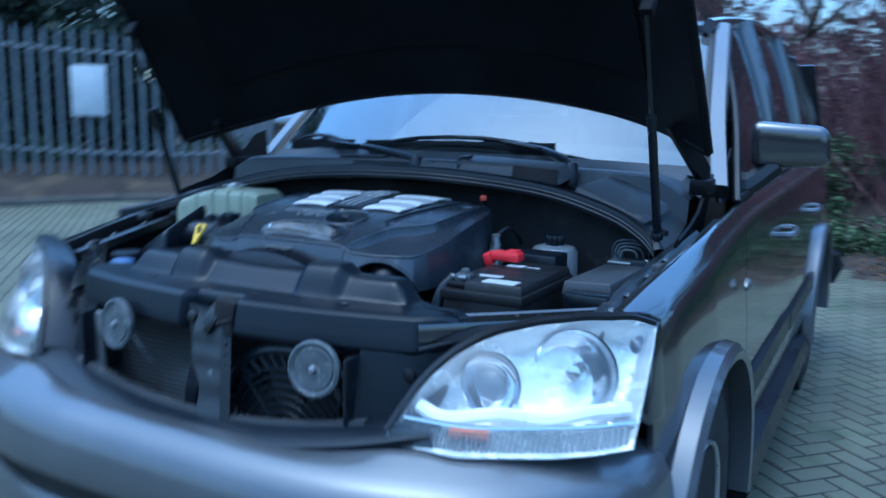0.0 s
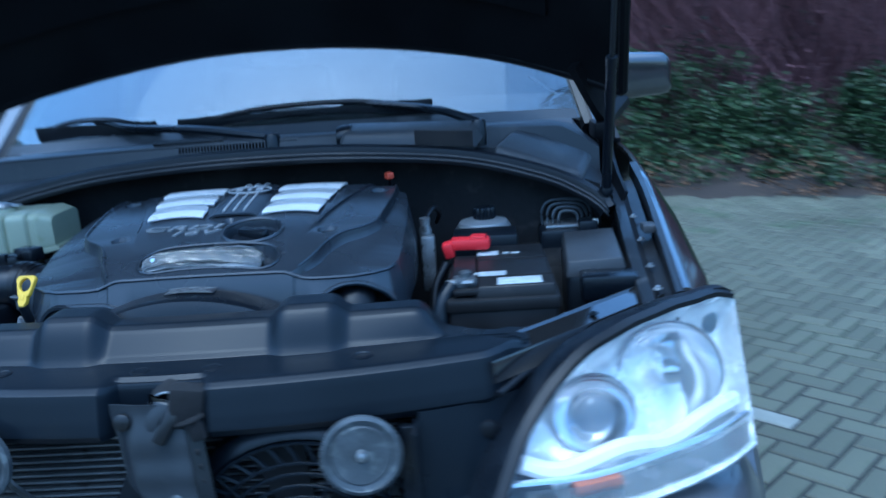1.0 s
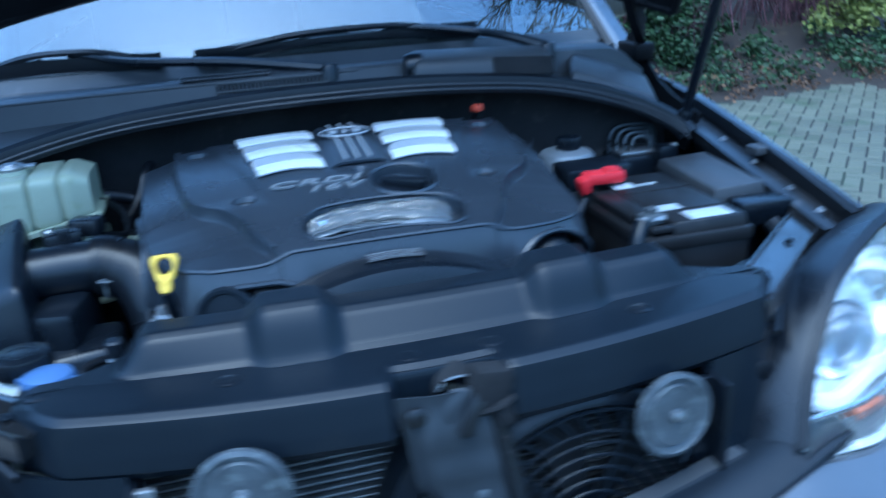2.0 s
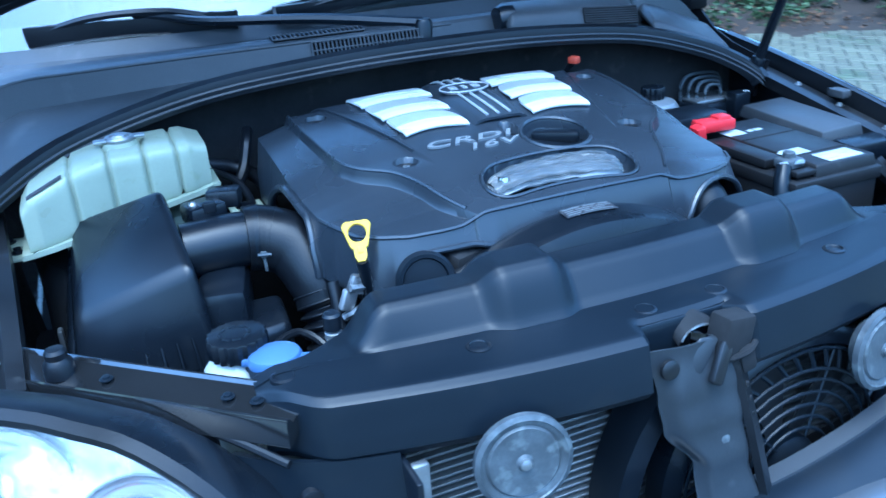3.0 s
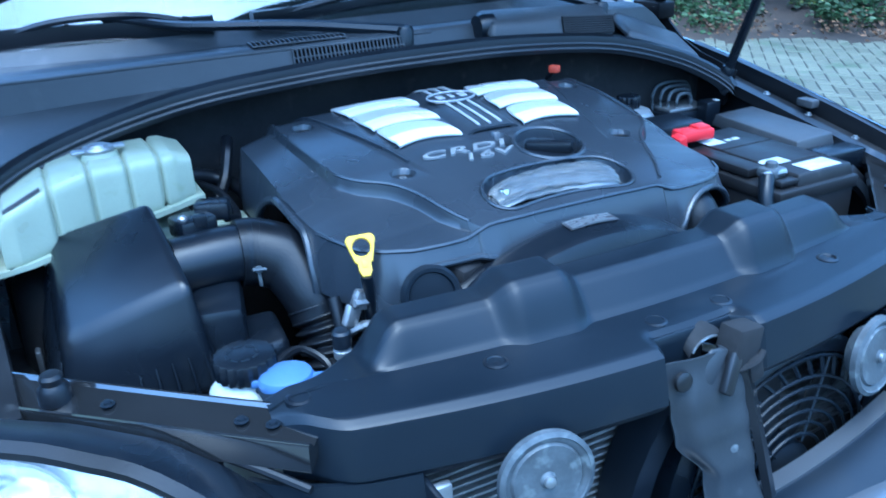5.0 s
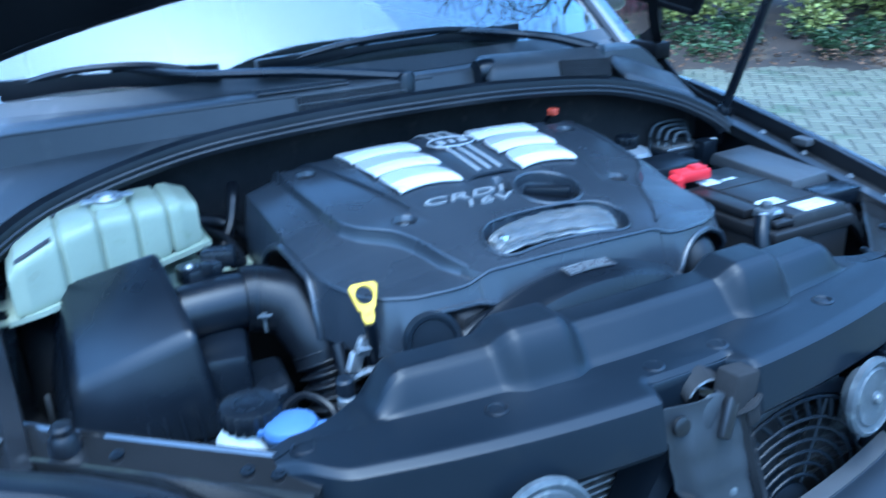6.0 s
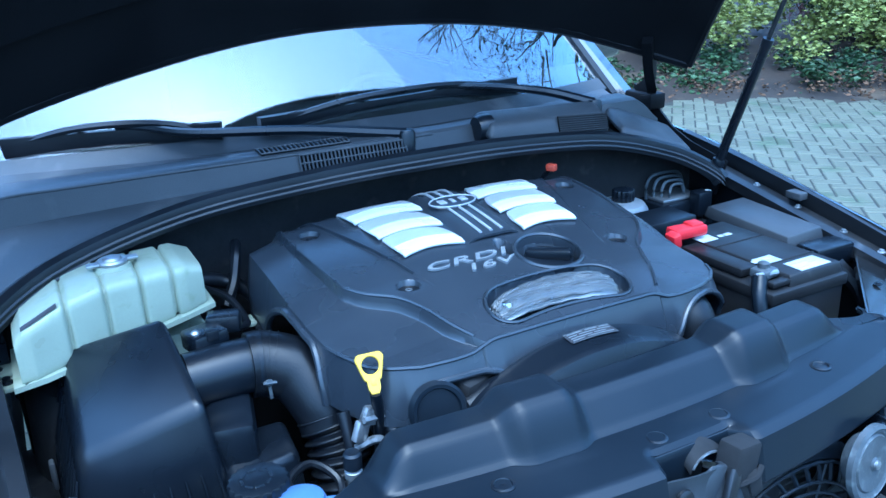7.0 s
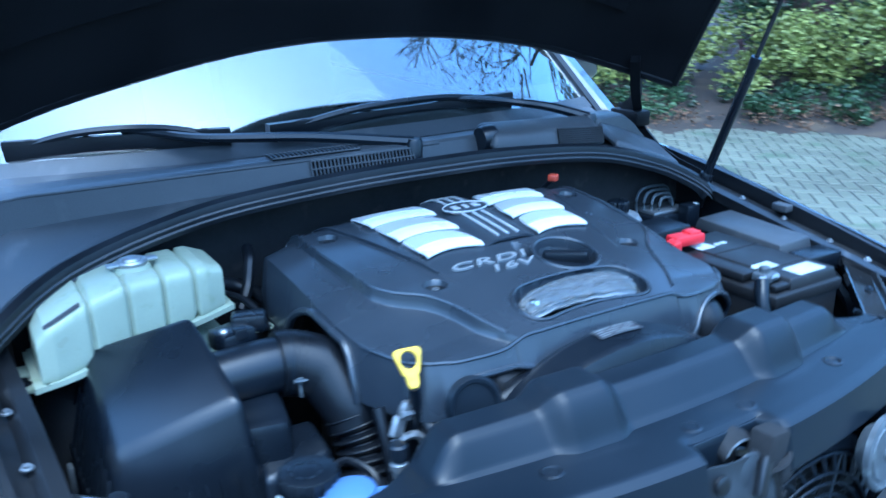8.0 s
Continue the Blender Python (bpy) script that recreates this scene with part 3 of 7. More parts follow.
for s in (1, -1):
    fix = moved_mirror if s < 0 else (lambda b: b)
    lamp = part("headlamp", fix(surf(lambda u, v: lamp_pt(u, v, 0.10 * (1 - abs(2 * v - 1) ** 3) * (1 - u ** 14) + 0.004, 0.002), 44, 14, 0.003)), LAMPIN, car, "large clear headlamp with bright reflectors")
    lens = part("lens", fix(surf(lambda u, v: lamp_pt(u, v), 40, 16, 0.0025)), LAMPLENS, lamp, "clear wet outer lens")
    lens.visible_shadow = False
    bowl = [(0.0, -0.55), (0.35, -0.5), (0.7, -0.32), (0.92, -0.08), (1.0, 0.06), (1.05, 0.06), (0.98, -0.1), (0.72, -0.40), (0.0, -0.62)]
    part("main_reflector", fix(on_lamp(0.745, 0.888, 0.058, 0.078, bowl)), CHROME, lamp, "round mirror reflector")
    part("dip_reflector", fix(on_lamp(0.615, 0.868, 0.050, 0.058, bowl)), CHROME, lamp, "round mirror reflector")
    part("projector_eye", fix(on_lamp(0.615, 0.868, 0.045, 0.032, [(0, 0.5), (0.5, 0.4), (0.9, 0.1), (1.0, -0.2), (0, -0.6)])), CLEARPL, lamp)
    part("bulb_shield", fix(on_lamp(0.745, 0.888, 0.055, 0.018, [(0, 0.9), (0.8, 0.7), (1.0, 0.0), (1.0, -1.5), (0, -1.5)])), CHROME, lamp)
    part("indicator_bulb", fix(tube([(0.575, lamp_y(0.575, 0.80) + 0.02, 0.795), (0.64, lamp_y(0.64, 0.80) + 0.02, 0.793)], 0.012, 8, 1)), AMBER, lamp, "amber indicator element")
    for i in range(40):
        x = 0.515 + 0.0087 * i
        part("lens_flute", fix(tube([(x, lamp_y(x, 0.79) + 0.004, lerp(x, LAMP_LOW) + 0.008), (x, lamp_y(x, 0.815) + 0.004, lerp(x, LAMP_LOW) + 0.036)], 0.0034, 6, 1)), CLEARPL, lamp)
    part("divider", fix(tube([(x, lamp_y(x, 0.82) + 0.012, lerp(x, LAMP_LOW) + 0.042) for x in (0.49, 0.6, 0.7, 0.8, 0.862)], 0.006, 8, 3)), CHROME, lamp)
    part("swage", fix(tube([(x, lamp_y(x, z) + 0.03, z) for x, z in ((0.505, 0.83), (0.56, 0.815), (0.65, 0.826), (0.72, 0.818), (0.79, 0.832), (0.845, 0.835))], 0.014, 8, 4)), SILVERTRIM, lamp)
    rim = [lamp_pt(u, 1.0) + Vector((-0.004, 0.006, 0.008)) for u in np.linspace(0, 1, 12)]
    part("lamp_seal", fix(tube(rim, 1, 6, 2, shape=[(-0.008, -0.010), (0.008, -0.010), (0.008, -0.002), (-0.006, 0.002)])), RUBBER, lamp, "black rubber seal")
    # the panel between lamp and bonnet gap
    part("lamp_top_panel", fix(surf(lambda u, v: lamp_pt(u, 1.0) + Vector((-0.010 * v - 0.040 * v * (1 - u), 0.012 + 0.055 * v, 0.008 + 0.004 * v - 0.02 * v * v)), 24, 4, 0.006)), PLASTIC, car, "black filler panel behind the headlamp")
    fix = mirror_x if s < 0 else (lambda b: b)
    part("fender_tip", fix(hexa([(0.80, 0.455, 0.80), (0.872, 0.43, 0.79), (0.887, 0.50, 0.79), (0.82, 0.52, 0.80), (0.79, 0.474, 0.985), (0.862, 0.472, 0.975), (0.868, 0.50, 0.975), (0.795, 0.50, 0.988)], 0.006)), PAINT, car)


# bonnet, standing open on its hinges
OPEN = radians(52)


def hood_rear(x):
    return Vector((x, 1.212 + 0.12 * x * x - 1.45 * max(0.0, abs(x) - 0.52) ** 1.7, 1.421 - 0.215 * x * x - 0.10 * max(0.0, abs(x) - 0.5) ** 1.5))


def hood_pt(u, v, lift=0.0, shrink=0.0):
    w = 0.81 - 0.05 * v - shrink
    x = (u * 2 - 1) * w
    p = hood_rear(x)
    if x < 0:
        p.x *= 1.11
        p += Vector((0, -0.08, -0.016)) * sstep(0.1, 0.6, -x)
    l = shrink + (1.03 - 0.16 * x * x - 2 * shrink) * v
    roll = -0.05 * max(0.0, v - 0.9) ** 2 * 60
    return p + Vector((0, -math.cos(OPEN) * l, math.sin(OPEN) * l)) + Vector((0, math.sin(OPEN), math.cos(OPEN))) * (lift + roll + 0.02 * math.sin(math.pi * v))


hood = part("bonnet", surf(lambda u, v: hood_pt(u, v, 0.022), 28, 24, 0.003), PAINT, car, "raised dark bonnet, seen from below")
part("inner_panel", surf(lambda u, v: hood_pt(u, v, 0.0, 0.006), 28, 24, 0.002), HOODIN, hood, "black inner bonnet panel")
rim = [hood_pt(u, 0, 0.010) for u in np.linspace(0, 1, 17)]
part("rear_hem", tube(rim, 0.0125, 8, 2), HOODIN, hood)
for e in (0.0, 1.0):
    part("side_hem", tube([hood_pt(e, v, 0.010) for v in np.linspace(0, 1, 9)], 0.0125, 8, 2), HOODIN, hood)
part("liner", surf(lambda u, v: hood_pt(0.10 + 0.80 * u, 0.16 + 0.70 * v, -0.012 + 0.006 * math.sin(9 * u) * math.sin(8 * v)), 30, 24, 0.012), FELT, hood, "black felt bonnet liner")
for s in (1, -1):
    e = 0.5 + 0.5 * s
    hx = 0.79 if s > 0 else -0.85
    top = hood_pt(0.5 + s * 0.44, 0.05, -0.004)
    part("hinge", join(tube([(hx - s * 0.01, 1.255, 1.185), (hx - s * 0.012, 1.215, 1.215), top.lerp(Vector((hx - s * 0.012, 1.215, 1.215)), 0.4), top], 1, 6, 3, shape=[(-0.012, -0.022), (0.012, -0.022), (0.012, 0.022), (-0.012, 0.022)]), bx((hx - s * 0.012, 1.235, 1.175), (0.05, 0.10, 0.04), 0.006)), HOODIN, hood, "black bonnet hinge")
    # Far-side panel is stretched to hide the pale pillar from the camera.
    part("hinge_panel", surf(lambda u, v: Vector((hx + s * (0.006 * u - 0.03 * (1 - v)), 0.955 + (0.335 if s > 0 else 0.45) * u, 0.99 + (1.0 if s > 0 else 1.38) * lerp(u, [(0, 0.075), (0.35, 0.10), (0.55, 0.125), (0.72, 0.165), (0.86, 0.205), (1.0, 0.215)]) * v)), 20, 5, 0.008), HOODIN, car, "black panel rising to the bonnet hinge, far one enlarged to hide the pillar")
    sx = 0.740 if s > 0 else -0.800
    lo, hi = Vector((sx, 0.937 if s > 0 else 0.915, 1.075)), Vector((sx, 0.742, 1.565))
    strut = part("gas_strut", tube([lo, lo.lerp(hi, 0.56)], 0.0105, 12, 1), PLASTIC, hood, "black gas strut holding the bonnet")
    part("strut_rod", tube([lo.lerp(hi, 0.56), hi], 0.005, 8, 1), PAINT_IN, strut)
    part("strut_collar", tube([lo.lerp(hi, 0.54), lo.lerp(hi, 0.575)], 0.012, 12, 1), PLASTIC, strut)
    part("ball_joint", lathe([(0, -0.016), (0.012, -0.010), (0.015, 0), (0.012, 0.010), (0, 0.016)], 12, Matrix.Translation(lo)), PLASTIC, strut)
    part("upper_bracket", bx(tuple(hi + Vector((0, 0.012, 0.02))), (0.03, 0.03, 0.05), 0.006, (-38, 0, 0)), HOODIN, strut)


# engine bay walls and floor
part("bay_floor", bx((0, 0.66, 0.50), (1.40, 0.86, 0.02), 0.004), DARK, car)
part("firewall", surf(lambda u, v: Vector(((u * 2 - 1) * 0.74, 1.075 - 0.05 * (u * 2 - 1) ** 2, 0.5 + (0.655 - 0.08 * (u * 2 - 1) ** 4) * v)), 16, 8, 0.015), DARK, car, "grimy firewall, darkened as in the bay's shade")
for s in (1, -1):
    fix = mirror_x if s < 0 else (lambda b: b)
    part("inner_wing", fix(surf(lambda u, v: Vector((0.775 + 0.03 * u - 0.05 * (1 - v), 0.44 + 0.72 * u, 0.5 + (0.455 + 0.10 * u) * v)), 16, 8, 0.008)), PAINT_IN, car, "black painted inner wing")
    part("wing_rail", fix(tube([(0.752, 0.47, 0.955), (0.765, 0.70, 0.995), (0.785, 0.95, 1.035), (0.80, 1.12, 1.06)], 1, 6, 4, shape=[(-0.028, -0.012), (0.03, -0.012), (0.03, 0.004), (0.008, 0.0), (-0.006, 0.012), (-0.026, 0.010)])), PAINT_IN, car, "black painted wing rail with fixings")
    part("wing_gutter", fix(tube([(0.785, 0.475, 0.974), (0.804, 0.70, 1.018), (0.826, 0.95, 1.058), (0.834, 1.15, 1.087)], 1, 4, 4, shape=[(-0.006, -0.02), (0.010, -0.02), (0.010, 0.015), (-0.006, 0.013)])), PAINT_IN, car)
    for y in (0.53, 0.62, 0.74, 0.86):
        x, z = lerp(y, [(0.47, 0.757), (0.95, 0.788)]), lerp(y, [(0.47, 0.965), (0.95, 1.045)])
        part("rail_bolt", fix(lathe([(0.008, 0), (0.008, 0.002), (0.005, 0.0025), (0.0045, 0.006), (0, 0.007)], 10, Matrix.Translation((x, y, z)))), STEEL, car)
    part("rail_clip", fix(bx((0.795, 0.76, 1.030), (0.030, 0.040, 0.016), 0.003)), COWLM, car, "small grey rail clip")
    # upper tie bar running from the shroud to the wing beside the lamp
    part("lamp_tie_bar", fix(tube([(0.455, 0.288, 0.962), (0.58, 0.396, 0.963), (0.70, 0.500, 0.965), (0.755, 0.548, 0.966)], 1, 6, 4, shape=[(-0.030, -0.014), (0.026, -0.030), (0.031, -0.030), (0.031, -0.002), (0.029, 0.003), (0.024, 0.002), (0.018, -0.006), (-0.024, 0.003), (-0.027, 0.007), (-0.030, 0.007)])), TIEBAR, car, "black painted tie bar with punched holes")
    part("cable", fix(tube([(0.480, 0.255, 0.920), (0.53, 0.318, 0.930), (0.598, 0.398, 0.937), (0.64, 0.446, 0.940), (0.69, 0.486, 0.943), (0.76, 0.515, 0.948)], 0.005, 8, 4)), RUBBER, car)
    for t in (0.13, 0.22, 0.62):
        p = Vector((0.455, 0.288, 0.9625)).lerp(Vector((0.755, 0.548, 0.9665)), t)
        part("bar_bolt", fix(lathe([(0.008, 0), (0.008, 0.001), (0.005, 0.0015), (0.0045, 0.004), (0, 0.005)], 10, Matrix.Translation(p))), PLASTIC_GREY, car)
    part("bump_stop", fix(lathe([(0.018, -0.005), (0.017, 0.012), (0.012, 0.018), (0.013, 0.026), (0.010, 0.030), (0, 0.031)], 16, Matrix.Translation((0.690, 0.494, 0.928 if s > 0 else 0.966)))), RUBBER, car, "rubber bonnet buffer")
    part("strut_tower", fix(lathe([(0.14, -0.28), (0.13, -0.03), (0.115, -0.008), (0.06, 0.0), (0, 0.0)], 28, Matrix.Translation((0.60, 0.95, 0.95)))), DARK, car)


# ---- scuttle panel below the windscreen ----
SEAL = [(-0.875, 0.735, 1.045), (-0.79, 0.853, 1.073), (-0.658, 0.960, 1.124), (-0.437, 0.990, 1.174), (-0.205, 0.972, 1.198), (-0.003, 0.958, 1.205), (0.2, 0.962, 1.200), (0.437, 0.982, 1.174), (0.612, 0.978, 1.127), (0.695, 0.958, 1.090), (0.735, 0.938, 1.062), (0.748, 0.925, 1.044)]


SEAL_CURVE = curve_points(SEAL, 5)
seal_fn = lambda x: Vector((x, lerp(x, [(p.x, p.y) for p in SEAL_CURVE]), lerp(x, [(p.x, p.z) for p in SEAL_CURVE])))
scuttle = thing("scuttle_panel", (0, 1.05, 1.0), "weathered black plastic scuttle panel below the windscreen", "car panel")


def cowl_pt(u, v):
    x = -0.80 + 1.56 * u
    a = seal_fn(x) + Vector((0, 0.012, -0.006))
    step = Vector((x, max(1.036 + 0.30 * x * x - 0.10 * abs(x) ** 3, a.y + 0.04), min(1.219 - 0.045 * x * x, a.z + 0.10)))
    foot = Vector((x, step.y - 0.012, min(step.z - 0.036 - 0.03 * x * x, a.z + 0.045)))
    b = Vector((x, max(BASE_Y(x), step.y + 0.02), BASE_Z(x) + 0.004 if abs(x) < 0.72 else step.z + 0.01))
    if v < 0.3:
        t = v / 0.3
        p = a.lerp(foot, t)
        p.z -= 0.008 * math.sin(math.pi * t)
        return p
    if v < 0.6:
        return foot.lerp(step, (v - 0.3) / 0.3)
    t = (v - 0.6) / 0.4
    p = step.lerp(b, t)
    p.z += 0.005 * sstep(0.0, 0.1, t) - 0.012 * sstep(0.45, 0.62, t) + 0.006 * sstep(0.8, 1.0, t)
    return p


part("panel", surf(cowl_pt, 70, 30, 0.004), COWLM, scuttle, "", 30)
# Added strip: its colour stands in for a darker reflection in the glass.
part("apron", surf(lambda u, v: screen_pt(0.012 + 0.976 * u, 0.052 * v - 0.01, 0.006 - 0.003 * v), 40, 3, 0.003), COWLM, scuttle, "added strip toned as the darker reflection low in the glass")
part("rim_bead", tube([cowl_pt(u, 0.605) + Vector((0, 0, -0.001)) for u in np.linspace(0.03, 0.555, 14)], 0.0035, 8, 3), COWLM, scuttle)
part("bonnet_seal", tube([p + Vector((0, 0, -0.006)) for p in curve_points(SEAL, 3)], 1, 8, 2, shape=[(-0.015, -0.024), (0.015, -0.024), (0.018, -0.006), (0.014, 0.008), (0.002, 0.013), (-0.008, 0.010), (-0.015, 0.002)]), RUBBER, scuttle, "ribbed black rubber bonnet seal")
for dy, dz in ((-0.002, 0.008), (-0.0115, 0.003), (-0.0155, -0.006), (-0.0155, -0.016), (0.010, 0.006)):
    part("seal_rib", tube([p + Vector((0.4 * dy * (1 if p.x > 0 else -1) * sstep(0.5, 0.75, abs(p.x)), dy, dz - 0.006)) for p in curve_points(SEAL, 3)], lambda t: 0.0034 * sstep(1.0, 0.93, t), 6, 2), SEALM, scuttle)
for x0, x1, v0, v1, n in ((-0.272, -0.105, 0.625, 0.80, 20), (-0.208, 0.002, 0.335, 0.575, 28)):
    fr = lambda u, v, x0=x0, x1=x1, v0=v0, v1=v1: cowl_pt((x0 + (x1 - x0) * u + 0.80) / 1.56, v0 + (v1 - v0) * v)
    off = Vector((0, -0.001, 0.0030)) if v0 > 0.6 else Vector((0, -0.0035, 0.001))
    gr = part("vent_grille", surf(lambda u, v: fr(u, v) + off, 20, 6, 0.002), FELT, scuttle, "slotted black air grille")
    for i in range(n + 1):
        u = i / n
        part("slat", tube([fr(u, 0.0) + off * 1.6, fr(u, 0.5) + off * 1.6, fr(u, 1.0) + off * 1.6], 0.0017, 5, 1), COWLM, gr)
    for v in (0.0, 0.5, 1.0) if v0 < 0.6 else (0.0, 1.0):
        part("grille_bar", tube([fr(u, v) + off * 1.6 for u in np.linspace(0, 1, 6)], 0.0018, 5, 1), COWLM, gr)
# raised air intake hood on the scuttle
sc = part("intake_hood", hexa([(0.165, 0.985, 1.195), (0.47, 0.985, 1.172), (0.50, 1.075, 1.20), (0.165, 1.085, 1.215), (0.175, 0.995, 1.228), (0.455, 1.000, 1.215), (0.48, 1.06, 1.235), (0.18, 1.065, 1.246)], 0.012, 3), COWLM, scuttle, "raised plastic air intake hood")
for i in range(8):
    t = i / 7
    z = 1.186 + 0.030 * t
    part("louvre", tube([(0.335, 0.986 + 0.008 * t, z + 0.006), (0.462, 0.988 + 0.008 * t, z - 0.003)], 0.0026, 5, 1), DARK, sc)
part("end_cap", lathe([(0, 0.004), (0.024, 0.002), (0.028, -0.01), (0.028, -0.03), (0, -0.03)], 18, Matrix.Translation((0.162, 1.03, 1.215)) @ pose(0, 0, 0, 0, -90, 0)), PLASTIC, sc)
part("corner_cover", hexa([(0.50, 0.99, 1.16), (0.70, 0.97, 1.09), (0.74, 1.10, 1.12), (0.56, 1.16, 1.19), (0.51, 1.00, 1.18), (0.69, 0.98, 1.112), (0.725, 1.09, 1.14), (0.57, 1.14, 1.205)], 0.01, 3), COWLM, scuttle)


def wiper(pivot, elbow, tip_a, tip_b, lift, joint=0.5, arch=0.0):
    w = thing("wiper", pivot, "black windscreen wiper arm resting on the glass", "wiper", "windscreen wipers")
    p, e, a, b = (Vector(q) for q in (pivot, elbow, tip_a, tip_b))
    mid = a.lerp(b, joint)
    part("arm", tube([p, p.lerp(e, 0.5) + Vector((0, 0, lift)), e, e.lerp(mid, 0.6) + Vector((0, 0, 0.014)), mid + Vector((0, 0, 0.020))], lambda t: 0.0115 - 0.0055 * t, 8, 5), PLASTIC, w)
    part("pivot_cap", lathe([(0.018, -0.05), (0.018, 0.002), (0.014, 0.008), (0, 0.009)], 16, Matrix.Translation(p)), PLASTIC, w)
    bl = part("blade", tube([a, a.lerp(b, 0.35), a.lerp(b, 0.7), b], 1, 4, 4, shape=[(-0.004, -0.024), (0.004, -0.024), (0.011, 0.000), (0.010, 0.014), (-0.010, 0.014), (-0.011, 0.000)]), RUBBER, w)
    up = Vector((0, -0.010, 0.022))
    part("bow", tube([a.lerp(b, 0.12) + up * 0.3, a.lerp(b, 0.3) + up, a.lerp(b, 0.5) + up * 1.2, a.lerp(b, 0.7) + up, a.lerp(b, 0.88) + up * 0.3], 0.0075, 6, 4), PLASTIC, w)
    for c, d in ((0.04, 0.20), (0.28, 0.44), (0.58, 0.74), (0.80, 0.96)):
        part("claw", tube([a.lerp(b, c), a.lerp(b, (c + d) / 2) + up * 0.6, a.lerp(b, d)], 0.0045, 6, 3), PLASTIC, bl)


def on_screen(x, v, off=0.016):
    return tuple(screen_pt(0.5 + (x + 0.038) / 1.58, v, off))


wiper((0.475, 1.055, 1.226), on_screen(0.34, 0.040, 0.030), on_screen(-0.243, 0.050), on_screen(0.372, 0.070), 0.006, 0.67, 0.09)
wiper((0.01, 1.040, 1.226), on_screen(-0.36, 0.035, 0.028), on_screen(-0.690, 0.072), on_screen(-0.312, 0.052), 0.006, 0.52, 0.0)


# ---- the engine bay: radiator shroud and front end ----
shroud = thing("radiator_shroud", (0, 0.28, 0.76), "black plastic radiator top cover with moulded ridges", "engine cover")
SHROUD_PROF = [(0.400, 0.965), (0.399, 1.000), (0.391, 1.013), (0.384, 1.018), (0.350, 1.018), (0.340, 1.013), (0.312, 0.982), (0.302, 0.9755), (0.268, 0.9735), (0.219, 0.972), (0.209, 0.967), (0.200, 0.930), (0.197, 0.914), (0.204, 0.904)]


def shroud_pt(u, v):
    x = -0.490 + 1.020 * u
    a = abs(x - 0.016)
    k = v * (len(SHROUD_PROF) - 1)
    i = min(int(k), len(SHROUD_PROF) - 2)
    t = k - i
    y = SHROUD_PROF[i][0] * (1 - t) + SHROUD_PROF[i + 1][0] * t
    z = SHROUD_PROF[i][1] * (1 - t) + SHROUD_PROF[i + 1][1] * t
    front = 1 - sstep(0.27, 0.35, y)
    drop = sstep(0.345, 0.395, a)
    if y > 0.30:
        z -= (z - 0.975) * drop if z > 0.975 else 0.0
        y -= (y - 0.30) * 0.62 * sstep(0.34, 0.47, a)
    for c in (-0.158, 0.203):
        near = sstep(0.062, 0.030, abs(x - c))
        z += 0.021 * near * sstep(0.300, 0.335, y) * (1 - drop)
        y -= 0.012 * near * sstep(0.268, 0.300, y) * (1 - sstep(0.350, 0.395, y))
    y += 0.30 * x * x * (0.35 + 0.65 * front) + 0.05 * sstep(0.44, 0.52, a) * front
    z -= 0.012 * sstep(0.475, 0.512, a)
    # recess for the bonnet lock
    n = sstep(0.078, 0.060, abs(x - 0.006)) * sstep(0.258, 0.240, y)
    y += n * (0.252 - y) * 0.85
    z -= n * 0.006
    return Vector((x, y, z))


part("top_cover", surf(shroud_pt, 200, 91, 0.004), PLASTIC_GREY, shroud, "", 26)
for s in (1, -1):
    fix = mirror_x if s < 0 else (lambda b: b)
    x0 = 0.365
    part("front_panel", fix(surf(lambda u, v: Vector((x0 + 0.160 * u, 0.200 + 0.30 * (x0 + 0.160 * u) ** 2 + 0.04 * u ** 3 - 0.035 * v, 0.908 - 0.172 * v)), 12, 10, 0.008)), PLASTIC_GREY, shroud, "black plastic side panel of the grille opening")
    part("inner_return", fix(bx((x0 - 0.002, 0.235, 0.825), (0.008, 0.10, 0.15), 0.003)), PLASTIC, shroud)
    part("panel_stud", fix(lathe([(0.014, -0.004), (0.013, 0.004), (0.008, 0.006), (0, 0.006)], 14, Matrix.Translation((0.462, 0.255, 0.868)) @ pose(0, 0, 0, 90, 0, 0))), RUBBER, shroud)
    part("brace_leg", fix(bx((0.352, 0.225, 0.81), (0.026, 0.012, 0.17), 0.003)), PLASTIC if s > 0 else STEEL, shroud, "" if s > 0 else "bare grey metal upright")
part("bottom_bar", tube([(x, 0.135 + 0.30 * x * x, 0.718 + 0.25 * x * x) for x in np.linspace(-0.54, 0.54, 9)], 1, 8, 3, shape=[(-0.045, -0.025), (0.045, -0.025), (0.05, 0.004), (0.02, 0.022), (-0.035, 0.018)]), PLASTIC_GREY, shroud, "black lower bar of the grille opening")
part("lower_crossmember", tube([(x, 0.175 + 0.20 * x * x, 0.731 + 0.28 * x * x) for x in np.linspace(-0.40, 0.40, 7)], 1, 6, 3, shape=[(-0.012, -0.02), (0.012, -0.02), (0.012, 0.010), (-0.012, 0.010)]), SILVERPAINT, shroud, "grey metal lower crossmember")
for x, y, z in ((-0.245, 0.287, 0.9735), (-0.031, 0.270, 0.9725), (0.074, 0.270, 0.9725), (0.288, 0.286, 0.9735), (-0.460, 0.335, 0.972), (0.490, 0.345, 0.972)):
    st = part("push_clip", lathe([(0.0155, -0.004), (0.0150, 0.002), (0.0115, 0.0032), (0.010, 0.0008), (0.0035, 0.0012), (0, 0.002)], 18, Matrix.Translation((x, y, z + 0.0028))), PLASTIC, shroud, "round black plastic push clip")

